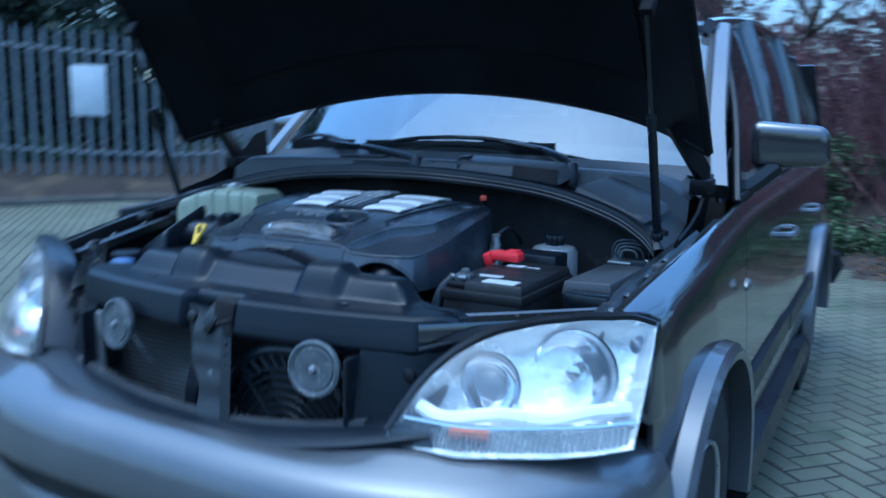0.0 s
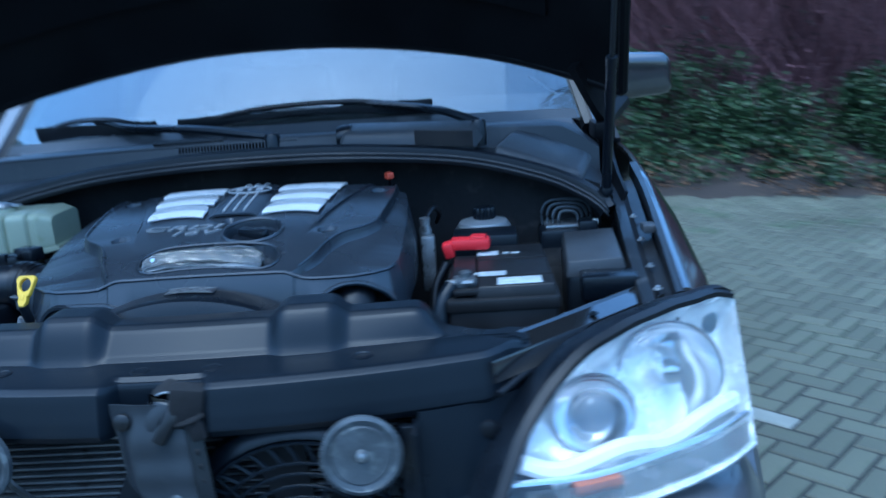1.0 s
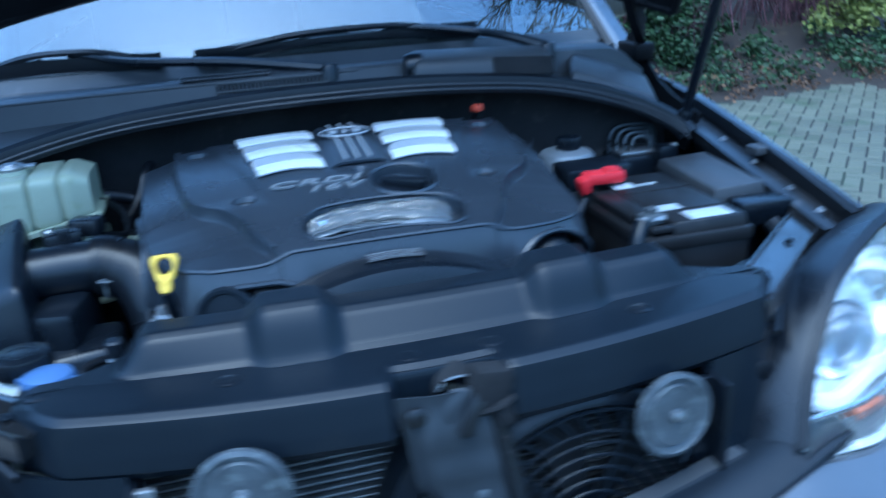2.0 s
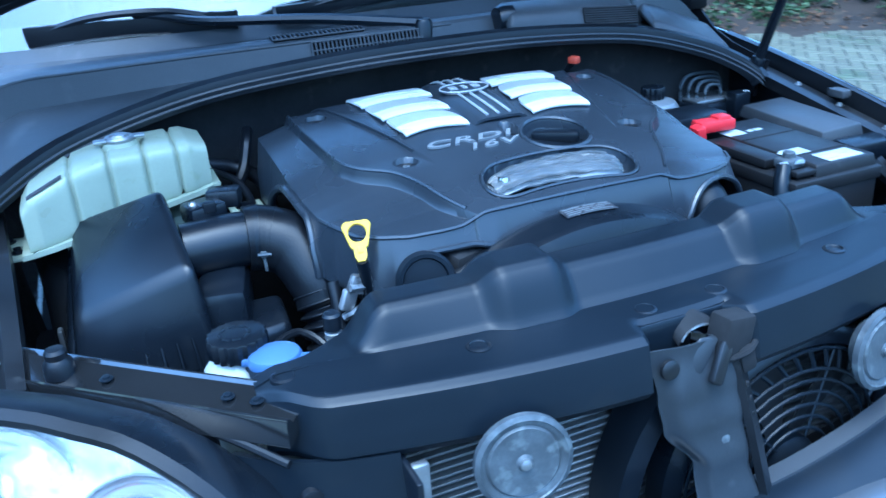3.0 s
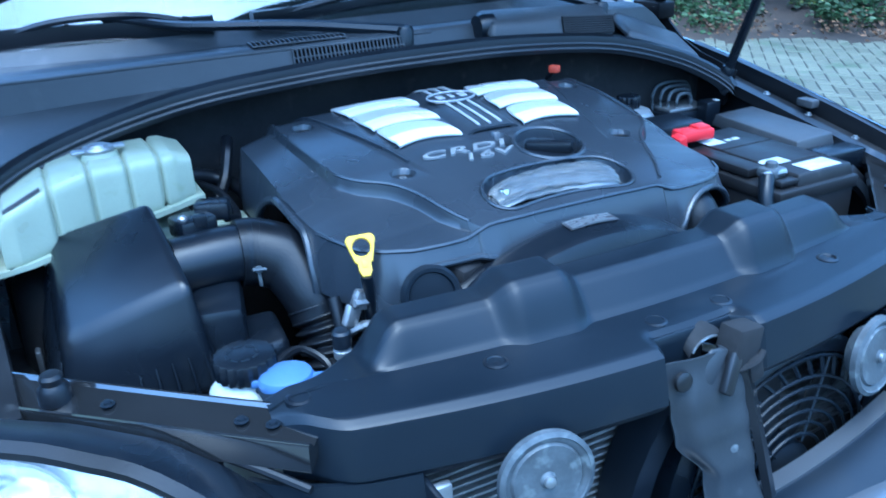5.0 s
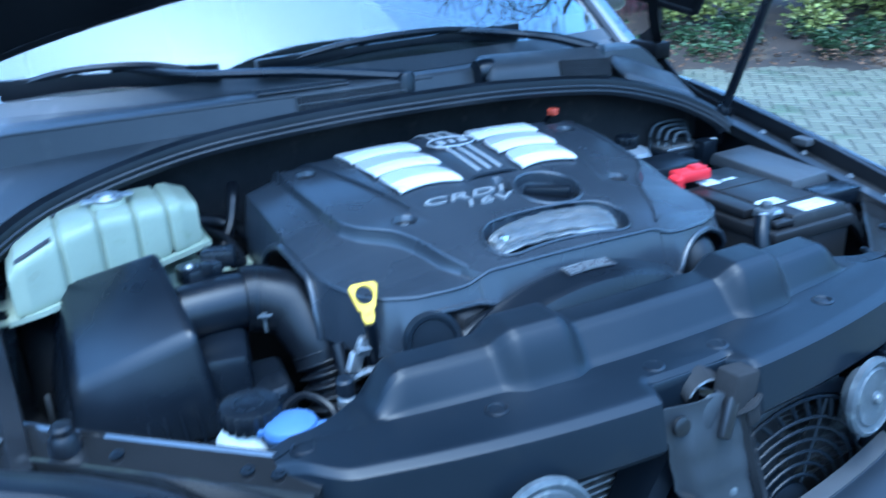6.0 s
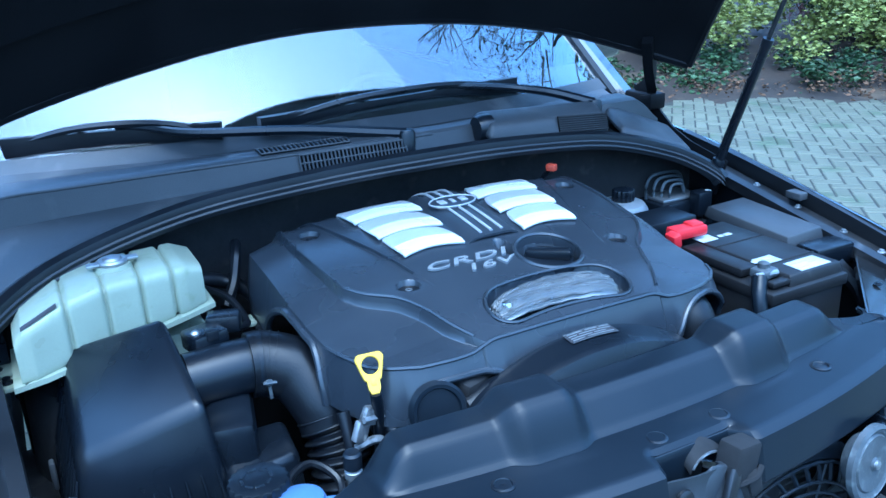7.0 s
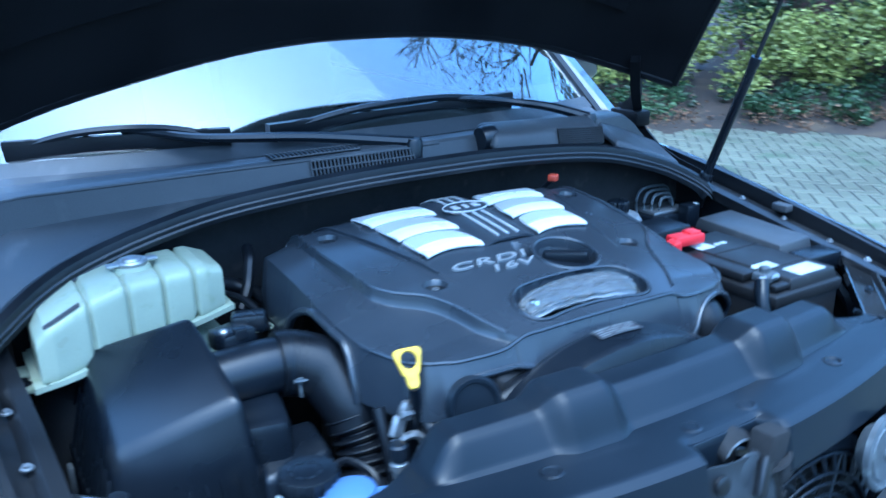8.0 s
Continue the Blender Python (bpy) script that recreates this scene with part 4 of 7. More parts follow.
# bonnet lock on its stay
lock = thing("bonnet_lock", (0.02, 0.2, 0.74), "grey pressed steel bonnet lock and stay", "car part")
STAY_FACE = [(-0.010, 0.060, 0.213, 0.950), (-0.024, 0.058, 0.197, 0.885), (-0.020, 0.058, 0.188, 0.843), (0.008, 0.062, 0.177, 0.790), (0.010, 0.076, 0.158, 0.712)]
STAY_FLANGE = [(-0.062, 0.222), (-0.050, 0.214), (-0.044, 0.208), (-0.006, 0.195), (-0.006, 0.176)]


def stay_pt(u, v):
    k = v * (len(STAY_FACE) - 1)
    i = min(int(k), len(STAY_FACE) - 2)
    t = sstep(0, 1, k - i)
    l, r, y, z = (a * (1 - t) + b * t for a, b in zip(STAY_FACE[i], STAY_FACE[i + 1]))
    fx, fy = (a * (1 - t) + b * t for a, b in zip(STAY_FLANGE[i], STAY_FLANGE[i + 1]))
    z = STAY_FACE[i][3] + (STAY_FACE[i + 1][3] - STAY_FACE[i][3]) * (k - i)
    if u < 0.35:
        w = sstep(0, 1, u / 0.35)
        return Vector((fx + (l - fx) * (u / 0.35), fy + (y - fy) * w, z))
    if u < 0.9:
        return Vector((l + (r - l) * (u - 0.35) / 0.55, y, z))
    return Vector((r, y + 0.012 * (u - 0.9) / 0.1, z))


part("stay", surf(stay_pt, 24, 32, 0.003), STAYM, lock, "painted steel stay with black discs for its holes")
part("side_rod", tube([(0.056, 0.206, 0.925), (0.070, 0.186, 0.84), (0.088, 0.158, 0.715)], 1, 4, 4, shape=[(-0.010, -0.005), (0.010, -0.005), (0.010, 0.005), (-0.010, 0.005)]), PAINT_IN, lock)
for i in range(9):
    part("rod_tooth", bx((0.062 + 0.0026 * i, 0.196 - 0.0038 * i, 0.905 - 0.020 * i), (0.006, 0.005, 0.009), 0.001, (0, 8, 0), 1), DARK, lock)
part("weld_patch", lathe([(0.014, 0), (0.011, 0.0012), (0.004, 0.0016), (0, 0.0016)], 12, Matrix.Translation((0.030, 0.1815, 0.818)) @ pose(0, 0, 0, 76, 0, 0)), HORN, lock, "pale round spot on the stay")
# Black discs laid on the stay stand in for the holes' dark insides.
for x, z in ((0.004, 0.858), (0.040, 0.795), (0.046, 0.768), (0.052, 0.735)):
    part("drilled_hole", lathe([(0.0046, 0), (0.0046, 0.0006), (0, 0.0006)], 12, Matrix.Translation((x, lerp(z, [(0.712, 0.1573), (0.790, 0.1763), (0.843, 0.1873), (0.885, 0.1963)]), z)) @ pose(0, 0, 0, 76, 0, 0)), FELT, lock)
part("pivot_bolt", lathe([(0.013, 0), (0.012, 0.004), (0.008, 0.006), (0, 0.006)], 14, Matrix.Translation((-0.040, 0.2075, 0.928)) @ pose(0, 0, 0, 78, 0, 0)), PAINT_IN, lock)
part("lock_case", join(bx((0.052, 0.214, 0.945), (0.048, 0.034, 0.060), 0.006, (0, 10, 8)), bx((0.066, 0.205, 0.918), (0.022, 0.026, 0.035), 0.004, (0, -14, 0)), tube([(0.030, 0.200, 0.922), (0.060, 0.192, 0.930), (0.078, 0.198, 0.938)], 0.004, 6, 4)), DARK, lock, "greased black lock case")
# Shiny catch: dark reflections go into its black, the glint into a pale edge.
part("catch", surf(lambda u, v: Vector((0.020 + 0.027 * math.cos(math.pi * (1 - u)), 0.250 - 0.020 * v, 0.950 + 0.020 * math.sin(math.pi * u) - 0.012 * v)), 18, 4, 0.003), DARK, lock, "catch loop blackened for its dark reflections")
part("catch_edge", tube([(0.020 + 0.027 * math.cos(a), 0.229, 0.940 + 0.020 * math.sin(a)) for a in np.linspace(2.9, 0.3, 10)], 0.0018, 6, 1), STEEL, lock, "pale edge put in for the catch's glint")
part("striker_hook", surf(lambda u, v: Vector((0.000 + 0.026 * u, 0.222 - 0.006 * math.sin(3 * u), 0.962 - 0.030 * v - 0.014 * u * u)), 8, 5, 0.004), DARKCHROME, lock, "bare worn steel hook")
part("catch_plate", hexa([(-0.020, 0.204, 0.918), (0.002, 0.199, 0.912), (0.004, 0.213, 0.912), (-0.018, 0.218, 0.918), (0.008, 0.213, 0.956), (0.032, 0.207, 0.950), (0.034, 0.219, 0.950), (0.010, 0.224, 0.956)], 0.003, 2), STAYM, lock)
part("lever", bx((0.026, 0.196, 0.925), (0.018, 0.012, 0.055), 0.004, (-15, 30, 0)), PAINT_IN, lock)
part("cable_sheath", tube([(0.07, 0.21, 0.935), (0.11, 0.225, 0.918), (0.20, 0.245, 0.925), (0.34, 0.26, 0.93)], 0.005, 8, 5), RUBBER, lock)

# condenser with its fins, and the fan before it
cond = thing("condenser", (-0.02, 0.29, 0.52), "dusty grey condenser with fine horizontal fins", "radiator")
part("core", bx((0.0, 0.315, 0.72), (0.82, 0.022, 0.42), 0.003), DARK, cond)
for i in range(30):
    part("fin", bx((-0.0, 0.300, 0.565 + 0.0115 * i), (0.80, 0.012, 0.0042), 0.0012, seg=1), COND, cond)
for x in (-0.405, 0.405):
    part("header_tube", tube([(x, 0.305, 0.52), (x, 0.305, 0.92)], 0.014, 10, 1), COND, cond)
fan = thing("cooling_fan", (0.16, 0.27, 0.55), "black round electric cooling fan with wire guard", "fan")
FC = Vector((0.192, 0.246, 0.694))
FM = Matrix.Translation(FC) @ pose(0, 0, 0, 90, 0, 0)
part("ring", lathe([(0.206, -0.03), (0.206, 0.004), (0.194, 0.016), (0.186, 0.018), (0.180, 0.012), (0.180, -0.02), (0.19, -0.03), (0.206, -0.03)], 48, FM), PLASTIC, fan)
for r in (0.062, 0.080, 0.098, 0.116, 0.134, 0.150, 0.180):
    part("guard_hoop", tube([FC + Vector((r * math.cos(t), -0.024 + 0.05 * (r - 0.05), r * math.sin(t))) for t in np.linspace(0, 2 * math.pi, 33)], 0.0026, 6, 1, up=(0, 1, 0)), PLASTIC_GREY, fan)
for i in range(6):
    t = 2 * math.pi * (i + 0.2) / 6
    part("guard_spoke", tube([FC + Vector((r * math.cos(t), -0.024 + 0.05 * (r - 0.05), r * math.sin(t))) for r in (0.05, 0.09, 0.135, 0.182)], 0.0022, 5, 3, up=(0, 1, 0)), PLASTIC_GREY, fan)
for i in range(40):
    t = 2 * math.pi * i / 40
    part("ring_slat", tube([FC + Vector((r * math.cos(t + (r - 0.15) * 3.0), -0.022 + 0.05 * (r - 0.05), r * math.sin(t + (r - 0.15) * 3.0))) for r in (0.150, 0.165, 0.181)], 0.0034, 5, 2, up=(0, 1, 0)), PLASTIC_GREY, fan)
part("motor_hub", lathe([(0, 0.030), (0.030, 0.028), (0.044, 0.018), (0.046, -0.02), (0, -0.02)], 24, FM), PLASTIC_GREY, fan)
for i in range(7):
    t = 2 * math.pi * i / 7
    b = hexa([(0.04, -0.022, -0.012), (0.172, -0.040, -0.014), (0.172, 0.036, 0.000), (0.04, 0.018, 0.000), (0.04, -0.022, -0.009), (0.172, -0.040, -0.011), (0.172, 0.036, 0.003), (0.04, 0.018, 0.003)], 0, 1)
    bmesh.ops.transform(b, matrix=FM @ pose(0, 0, -0.005, 0, 0, math.degrees(t)), verts=b.verts)
    part("blade", b, DARK, fan)
part("cowl_edge", tube([FC + Vector((0.268 * math.cos(t), 0.012, 0.268 * math.sin(t))) for t in np.radians(range(112, 236, 8))], 1, 6, 1, shape=[(-0.02, -0.030), (0.012, -0.030), (0.016, 0.0), (0.012, 0.030), (-0.02, 0.030)], up=(0, 1, 0)), PLASTIC, fan, "dark curved edge of the fan cowl")
part("fan_mount", bx((0.19, 0.285, 0.54), (0.10, 0.02, 0.06), 0.004), PLASTIC, fan)


def horn(x, y, z, yaw):
    h = thing("horn", (x, y + 0.03, z - 0.05), "round weathered grey car horn disc", "horn", "pair of horns")
    m = Matrix.Translation((x, y, z)) @ pose(0, 0, 0, 0, 0, yaw) @ pose(0, 0, 0, 90 - 6, 0, 0)
    part("disc", lathe([(0, 0.006), (0.006, 0.007), (0.010, 0.0035), (0.018, 0.0045), (0.030, 0.002), (0.040, 0.0035), (0.0425, 0.0005), (0.047, 0.0035), (0.0525, 0.004), (0.0545, 0.001), (0.0545, -0.004), (0.046, -0.010), (0.034, -0.026), (0, -0.03)], 40, m), HORN, h, "pale blotched horn face")
    part("rim", lathe([(0.0555, -0.006), (0.0560, 0.0025), (0.0505, 0.0052), (0.0485, 0.003), (0.0490, -0.006)], 40, m), HORN, h)
    part("centre_nut", lathe([(0.007, 0.004), (0.0065, 0.010), (0.003, 0.0115), (0, 0.0115)], 10, m), STEEL, h)
    part("bracket", tube([(x + 0.01, y + 0.03, z - 0.02), (x + 0.02, y + 0.045, z - 0.06), (x + 0.03, y + 0.07, z - 0.10)], 1, 4, 4, shape=[(-0.012, -0.002), (0.012, -0.002), (0.012, 0.002), (-0.012, 0.002)]), STEEL, h)


horn(-0.245, 0.184, 0.888, -8)
horn(0.289, 0.190, 0.870, 8)

# ---- engine and its cover ----
engine = thing("engine", (0, 0.75, 0.5), "diesel engine under a black plastic cover with silver fins", "engine")
LEFT_EDGE = [(0.478, 0.200), (0.484, 0.243), (0.503, 0.282), (0.526, 0.307), (0.56, 0.325), (0.591, 0.337), (0.709, 0.350), (0.853, 0.352), (0.905, 0.352), (0.945, 0.345), (0.965, 0.325), (0.985, 0.280), (1.003, 0.200), (1.012, 0.10)]
RIGHT_EDGE = [(0.478, 0.200), (0.485, 0.245), (0.503, 0.285), (0.525, 0.308), (0.56, 0.322), (0.72, 0.327), (0.84, 0.322), (0.90, 0.314), (0.945, 0.298), (0.985, 0.240), (1.003, 0.15), (1.012, 0.08)]
S_CURVE = [(0.47, 0.150), (0.496, 0.167), (0.528, 0.185), (0.572, 0.202), (0.609, 0.224), (0.639, 0.255), (0.66, 0.270), (0.683, 0.281), (0.753, 0.290), (0.839, 0.297), (0.92, 0.296), (1.02, 0.285)]
S_FINE = [(p.x, p.y) for p in curve_points([(y, x, 0) for y, x in S_CURVE], 5)]
INNER_LINE = [(0.47, 0.10), (0.60, 0.155), (0.649, 0.167), (0.703, 0.178), (0.769, 0.197), (0.838, 0.218), (0.92, 0.24), (1.02, 0.26)]
BOLTS = ((-0.191, 0.633), (0.192, 0.626), (-0.259, 0.872), (0.262, 0.868))


def cover_z(x, y):
    z = 1.100 + 0.185 * (y - 0.63) - 0.26 * (y - 0.63) ** 2 - 0.10 * x * x - 0.006 * sstep(0.56, 0.475, y)
    z -= 0.045 * sstep(0.90, 1.03, y)
    s = lerp(y, S_FINE)
    out = abs(x) - s
    z -= lerp(y, [(0.48, 0.010), (0.53, 0.019), (0.62, 0.020), (0.72, 0.015), (0.95, 0.011)]) * sstep(-0.001, 0.004, out) + lerp(y, [(0.50, 0.03), (0.58, 0.10), (0.66, 0.22), (0.95, 0.24)]) * max(0.0, out - 0.005)
    # screw ledge between the raised middle and the S-line
    z -= 0.0045 * sstep(-0.002, 0.002, abs(x) - lerp(y, INNER_LINE)) * sstep(0.60, 0.66, y)
    # oil filler well
    d = math.hypot(x - 0.056, y - 0.628)
    z -= 0.032 * sstep(0.055, 0.051, d)
    # window well
    yc = 0.538 - 1.1 * (x + 0.004) ** 2
    w = sstep(0.0415, 0.0365, math.hypot(max(abs(x - 0.004) - 0.082, 0.0), y - yc)) * sstep(0.486, 0.491, y)
    z -= 0.024 * w
    # small plug well beside the oil filler
    q = math.hypot((x + 0.002) * 1.0, (y - 0.668) * 0.45)
    z -= 0.016 * sstep(0.013, 0.010, q)
    for sx, sy in BOLTS:
        z -= 0.015 * sstep(0.0180, 0.0150, math.hypot(x - sx, y - sy))
    return z


def cover_bottom(x, y):
    z = 0.965
    if y < 0.56 and abs(x + 0.190) < 0.078:
        z = max(z, 0.965 + 0.056 * (1 - abs((x + 0.190) / 0.078) ** 4) ** 0.6)       # arch over the belt drive
    if y < 0.58 and abs(x - 0.245) < 0.066:
        z = max(z, 0.965 + 0.066 * (1 - abs((x - 0.245) / 0.066) ** 2) ** 0.5)       # arch over the charge pipe
    if x < -0.32 and abs(y - 0.703) < 0.112:
        z = max(z, 0.965 + 0.094 * (1 - abs((y - 0.703) / 0.112) ** 2.2) ** 0.5)     # arch over the intake hose
    return min(z, cover_z(x, y) - 0.012)


def wall_foot(x, y, z):
    """Where the cover's wall, leaning outwards, comes down to height z."""
    top = cover_z(x, y)
    k = min(1.0, (top - z) / 0.05)
    fwd = sstep(0.60, 0.50, y)
    return Vector((x + (0.012 if x > 0 else -0.010) * k * sstep(0.22, 0.30, abs(x)), y - 0.020 * k * fwd + 0.004 * k * sstep(0.9, 1.0, y), z))


def cover_rows():
    ys = list(np.arange(0.478, 0.50, 0.0016)) + list(np.arange(0.50, 0.945, 0.0033)) + list(np.arange(0.945, 1.0125, 0.0024))
    out = []
    for y in ys:
        row = []
        s, inn = lerp(y, S_FINE), lerp(y, INNER_LINE)
        inn = min(inn, s - 0.02)
        for sign, table in ((-1, LEFT_EDGE), (1, RIGHT_EDGE)):
            e = lerp(y, table)
            k = list(np.linspace(0, inn - 0.0025, 56)) + [inn - 0.0008, inn + 0.0008] + list(np.linspace(inn + 0.0025, s - 0.0025, 26)) + [s - 0.001, s + 0.001, s + 0.003, s + 0.005] + list(np.linspace(s + 0.008, max(s + 0.012, e), 16))
            n = len(k)
            k = [min(v, e - 0.00025 * (n - 1 - i)) for i, v in enumerate(k)]
            row.append([sign * v for v in k])
        out.append((y, row[0][::-1] + row[1][1:]))
    return out


def cover_mesh():
    bm = bmesh.new()
    g = [[bm.verts.new((x, y, cover_z(x, y))) for x in row] for y, row in cover_rows()]
    for a, b in zip(g, g[1:]):
        for i in range(len(a) - 1):
            bm.faces.new((a[i], a[i + 1], b[i + 1], b[i]))
    rim = g[0] + [r[-1] for r in g[1:]] + g[-1][-2::-1] + [r[0] for r in g[-2:0:-1]]
    base = [v.co.copy() for v in rim]
    last = rim
    for drop in (0.0035, 0.5, 1.0):
        ring = []
        for c in base:
            b = cover_bottom(c.x, c.y)
            z = c.z - 0.0035 if drop < 0.01 else c.z + (b - c.z) * drop
            ring.append(bm.verts.new(wall_foot(c.x, c.y, z)))
        for i in range(len(rim)):
            j = (i + 1) % len(rim)
            bm.faces.new((last[i], ring[i], ring[j], last[j]))
        last = ring
    bmesh.ops.remove_doubles(bm, verts=bm.verts, dist=1e-5)
    bmesh.ops.recalc_face_normals(bm, faces=bm.faces)
    return thicken(bm, 0.003)


cover = part("cover", cover_mesh(), COVERM, engine, "matt black moulded engine cover", 34)
# rolled edges that follow the cover's lines
lip = [(-lerp(y, LEFT_EDGE), y) for y in (0.60, 0.575, 0.55, 0.526, 0.513, 0.503, 0.493, 0.486, 0.481)] + [(x, 0.478) for x in np.linspace(-0.20, 0.20, 15)] + [(lerp(y, RIGHT_EDGE), y) for y in (0.482, 0.488, 0.495, 0.503, 0.513, 0.525, 0.545)]
part("front_lip", tube([(x, y - 0.001, cover_z(x, y) - 0.0005) for x, y in lip], 0.0032, 6, 2), COVERM, cover)
for c, hw, top, p, q in ((-0.190, 0.078, 0.056, 4, 0.6), (0.245, 0.066, 0.066, 2, 0.5)):
    pts = []
    for d in np.sin(np.linspace(-math.pi / 2, math.pi / 2, 25)) * hw:
        x = c + d
        y = lerp(abs(x), sorted((e, yy) for yy, e in (LEFT_EDGE if x < 0 else RIGHT_EDGE) if yy < 0.60)) if abs(x) > 0.2 else 0.478
        pts.append(wall_foot(x, y, 0.965 + top * max(0.0, 1 - abs(d / hw) ** p) ** q) + Vector((0, -0.001, 0)))
    part("arch_bead", tube(pts, 0.0048, 8, 1), COVERM, cover)
pts = []
for d in np.sin(np.linspace(-math.pi / 2, math.pi / 2, 25)) * 0.112:
    y = 0.703 + d
    x = -lerp(y, LEFT_EDGE)
    pts.append(wall_foot(x, y, min(cover_z(x, y) - 0.010, 0.965 + 0.094 * max(0.0, 1 - abs(d / 0.112) ** 2.2) ** 0.5)) + Vector((-0.002, 0, 0)))
part("arch_bead", tube(pts, 0.0065, 8, 1), COVERM, cover)
for sg in (1, -1):
    part("swage_bead", tube([(sg * (lerp(y, S_FINE) - 0.003), y, cover_z(lerp(y, S_FINE) - 0.004, y) + 0.0006) for y in np.linspace(0.492, 0.955, 44)], 0.0030, 6, 1), COVERM, cover)
    part("ledge_bead", tube([(sg * lerp(y, INNER_LINE), y, cover_z(lerp(y, INNER_LINE) - 0.004, y) - 0.0006) for y in np.linspace(0.66, 0.955, 22)], 0.0018, 6, 1), COVERM, cover)

# silver fins: three on each side
for s in (1, -1):
    for y0, y1 in ((0.698, 0.7725), (0.773, 0.8475), (0.848, 0.9225)):
        def slat(u, v, y0=y0, y1=y1, s=s):
            t = (y0 + (y1 - y0) * v - 0.70) / 0.262
            xi, xo = 0.057 + 0.012 * v ** 3, 0.164 + 0.036 * t - 0.005 * v ** 3
            x = s * (xi + (xo - xi) * (u if s > 0 else 1 - u))
            bow = 0.019 * math.sin(math.pi * (0.10 + 0.80 * (u if s > 0 else 1 - u)))
            y = y0 + (y1 - y0) * v + bow - 0.006
            return Vector((x, y, cover_z(x * 0.9, y) + 0.0085 - 0.0055 * v - 0.003 * sstep(0.06, 0.0, v)))
        part("silver_fin", surf(slat, 12, 8, 0.003), SILVERTRIM, cover, "bright silver plastic fin")
        # Overlay greys each fin's rear slope, which catches less sky.
        part("fin_shoulder", surf(lambda u, v: slat(0.01 + 0.98 * u, 0.47 + 0.52 * v) + Vector((0, 0, 0.0012)), 12, 4, 0.001), FINGREY, cover, "rear half of the fin, greyed as its less lit slope")
# raised centre strip with chrome lines and oval badge
part("centre_strip", surf(lambda u, v: Vector(((u * 2 - 1) * (0.050 + 0.002 * v), 0.700 + 0.29 * v, cover_z(0, 0.700 + 0.29 * v) + 0.010 * (1 - (u * 2 - 1) ** 6) - 0.002)), 12, 20, 0.004), COVERM, cover)
for x in (-0.020, 0.0, 0.020):
    part("chrome_line", tube([(x, y, cover_z(0, y) + 0.0092) for y in np.linspace(0.710, 0.975, 9)], 0.0024, 6, 2), FINGREY, cover)
badge = part("badge_plate", lathe([(0, 0.004), (0.0245, 0.003), (0.0265, 0.0), (0, 0.0)], 32, Matrix.Translation((0, 0.842, cover_z(0, 0.842) + 0.0095)) @ pose(0, 0, 0, 4.3, 0, 0) @ Matrix.Diagonal((1.75, 1, 1, 1))), COVERM, cover, "oval badge with a plain silver rim")
part("badge_rim", tube([(0.0445 * math.cos(t), 0.842 + 0.0255 * math.sin(t), cover_z(0, 0.842) + 0.0125 + 0.0019 * math.sin(t)) for t in np.linspace(0, 2 * math.pi, 33)], 0.0014, 6, 1), FINGREY, badge)
for x, w in ((-0.021, 0.014), (0.0, 0.008), (0.021, 0.014)):
    part("badge_mark", bx((x, 0.842, cover_z(0, 0.842) + 0.0135), (w, 0.018, 0.002), 0.0006, (4.3, 0, 0)), FINGREY, badge)
# oil filler cap in its well
cap = part("oil_cap", lathe([(0.042, -0.016), (0.042, -0.002), (0.038, 0.003), (0.030, 0.002), (0, 0.001)], 32, Matrix.Translation((0.056, 0.626, cover_z(0.056, 0.628) + 0.019)) @ pose(0, 0, 0, 8, 0, 0)), PLASTIC, cover, "black oil filler cap with a grip bar")
part("grip", bx((0.056, 0.628, cover_z(0.056, 0.628) + 0.027), (0.074, 0.020, 0.018), 0.006, (8, 0, -38)), PLASTIC, cap)
part("well_wall", lathe([(0.0515, -0.034), (0.0515, -0.004), (0.0535, 0.0005), (0.0545, -0.002), (0.0545, -0.034), (0.0515, -0.034)], 40, Matrix.Translation((0.056, 0.628, 1.0986)) @ pose(0, 0, 0, 10.5, 0, 0)), COVERM, cover)
part("well_rim", tube([(0.056 + 0.0545 * math.cos(t), 0.628 + 0.0545 * math.sin(t), 1.0996 + 0.185 * (0.0545 * math.sin(t) - 0.002) - 0.10 * (0.056 + 0.0545 * math.cos(t)) ** 2 + 0.001) for t in np.linspace(0, 2 * math.pi, 37)], 0.0035, 6, 1), COVERM, cover)
part("plug", lathe([(0, 0.003), (0.007, 0.002), (0.009, -0.01), (0, -0.01)], 14, Matrix.Translation((-0.002, 0.674, cover_z(-0.002, 0.668) + 0.004))), PLASTIC, cover)
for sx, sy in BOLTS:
    # A black disc in each well stands in for the shade there.
    part("grommet", lathe([(0.0165, 0.006), (0.0160, 0.0005), (0.010, -0.001), (0, -0.001)], 18, Matrix.Translation((sx, sy, cover_z(sx, sy) + 0.0025))), RUBBER, cover, "black disc put in as the bolt well's shade")
    # One front bolt is bright steel in place of its glint.
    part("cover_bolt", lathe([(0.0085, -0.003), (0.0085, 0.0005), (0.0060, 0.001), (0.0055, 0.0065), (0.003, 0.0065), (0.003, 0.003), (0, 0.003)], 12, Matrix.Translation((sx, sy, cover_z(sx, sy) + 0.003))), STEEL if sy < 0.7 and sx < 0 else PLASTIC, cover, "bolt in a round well")


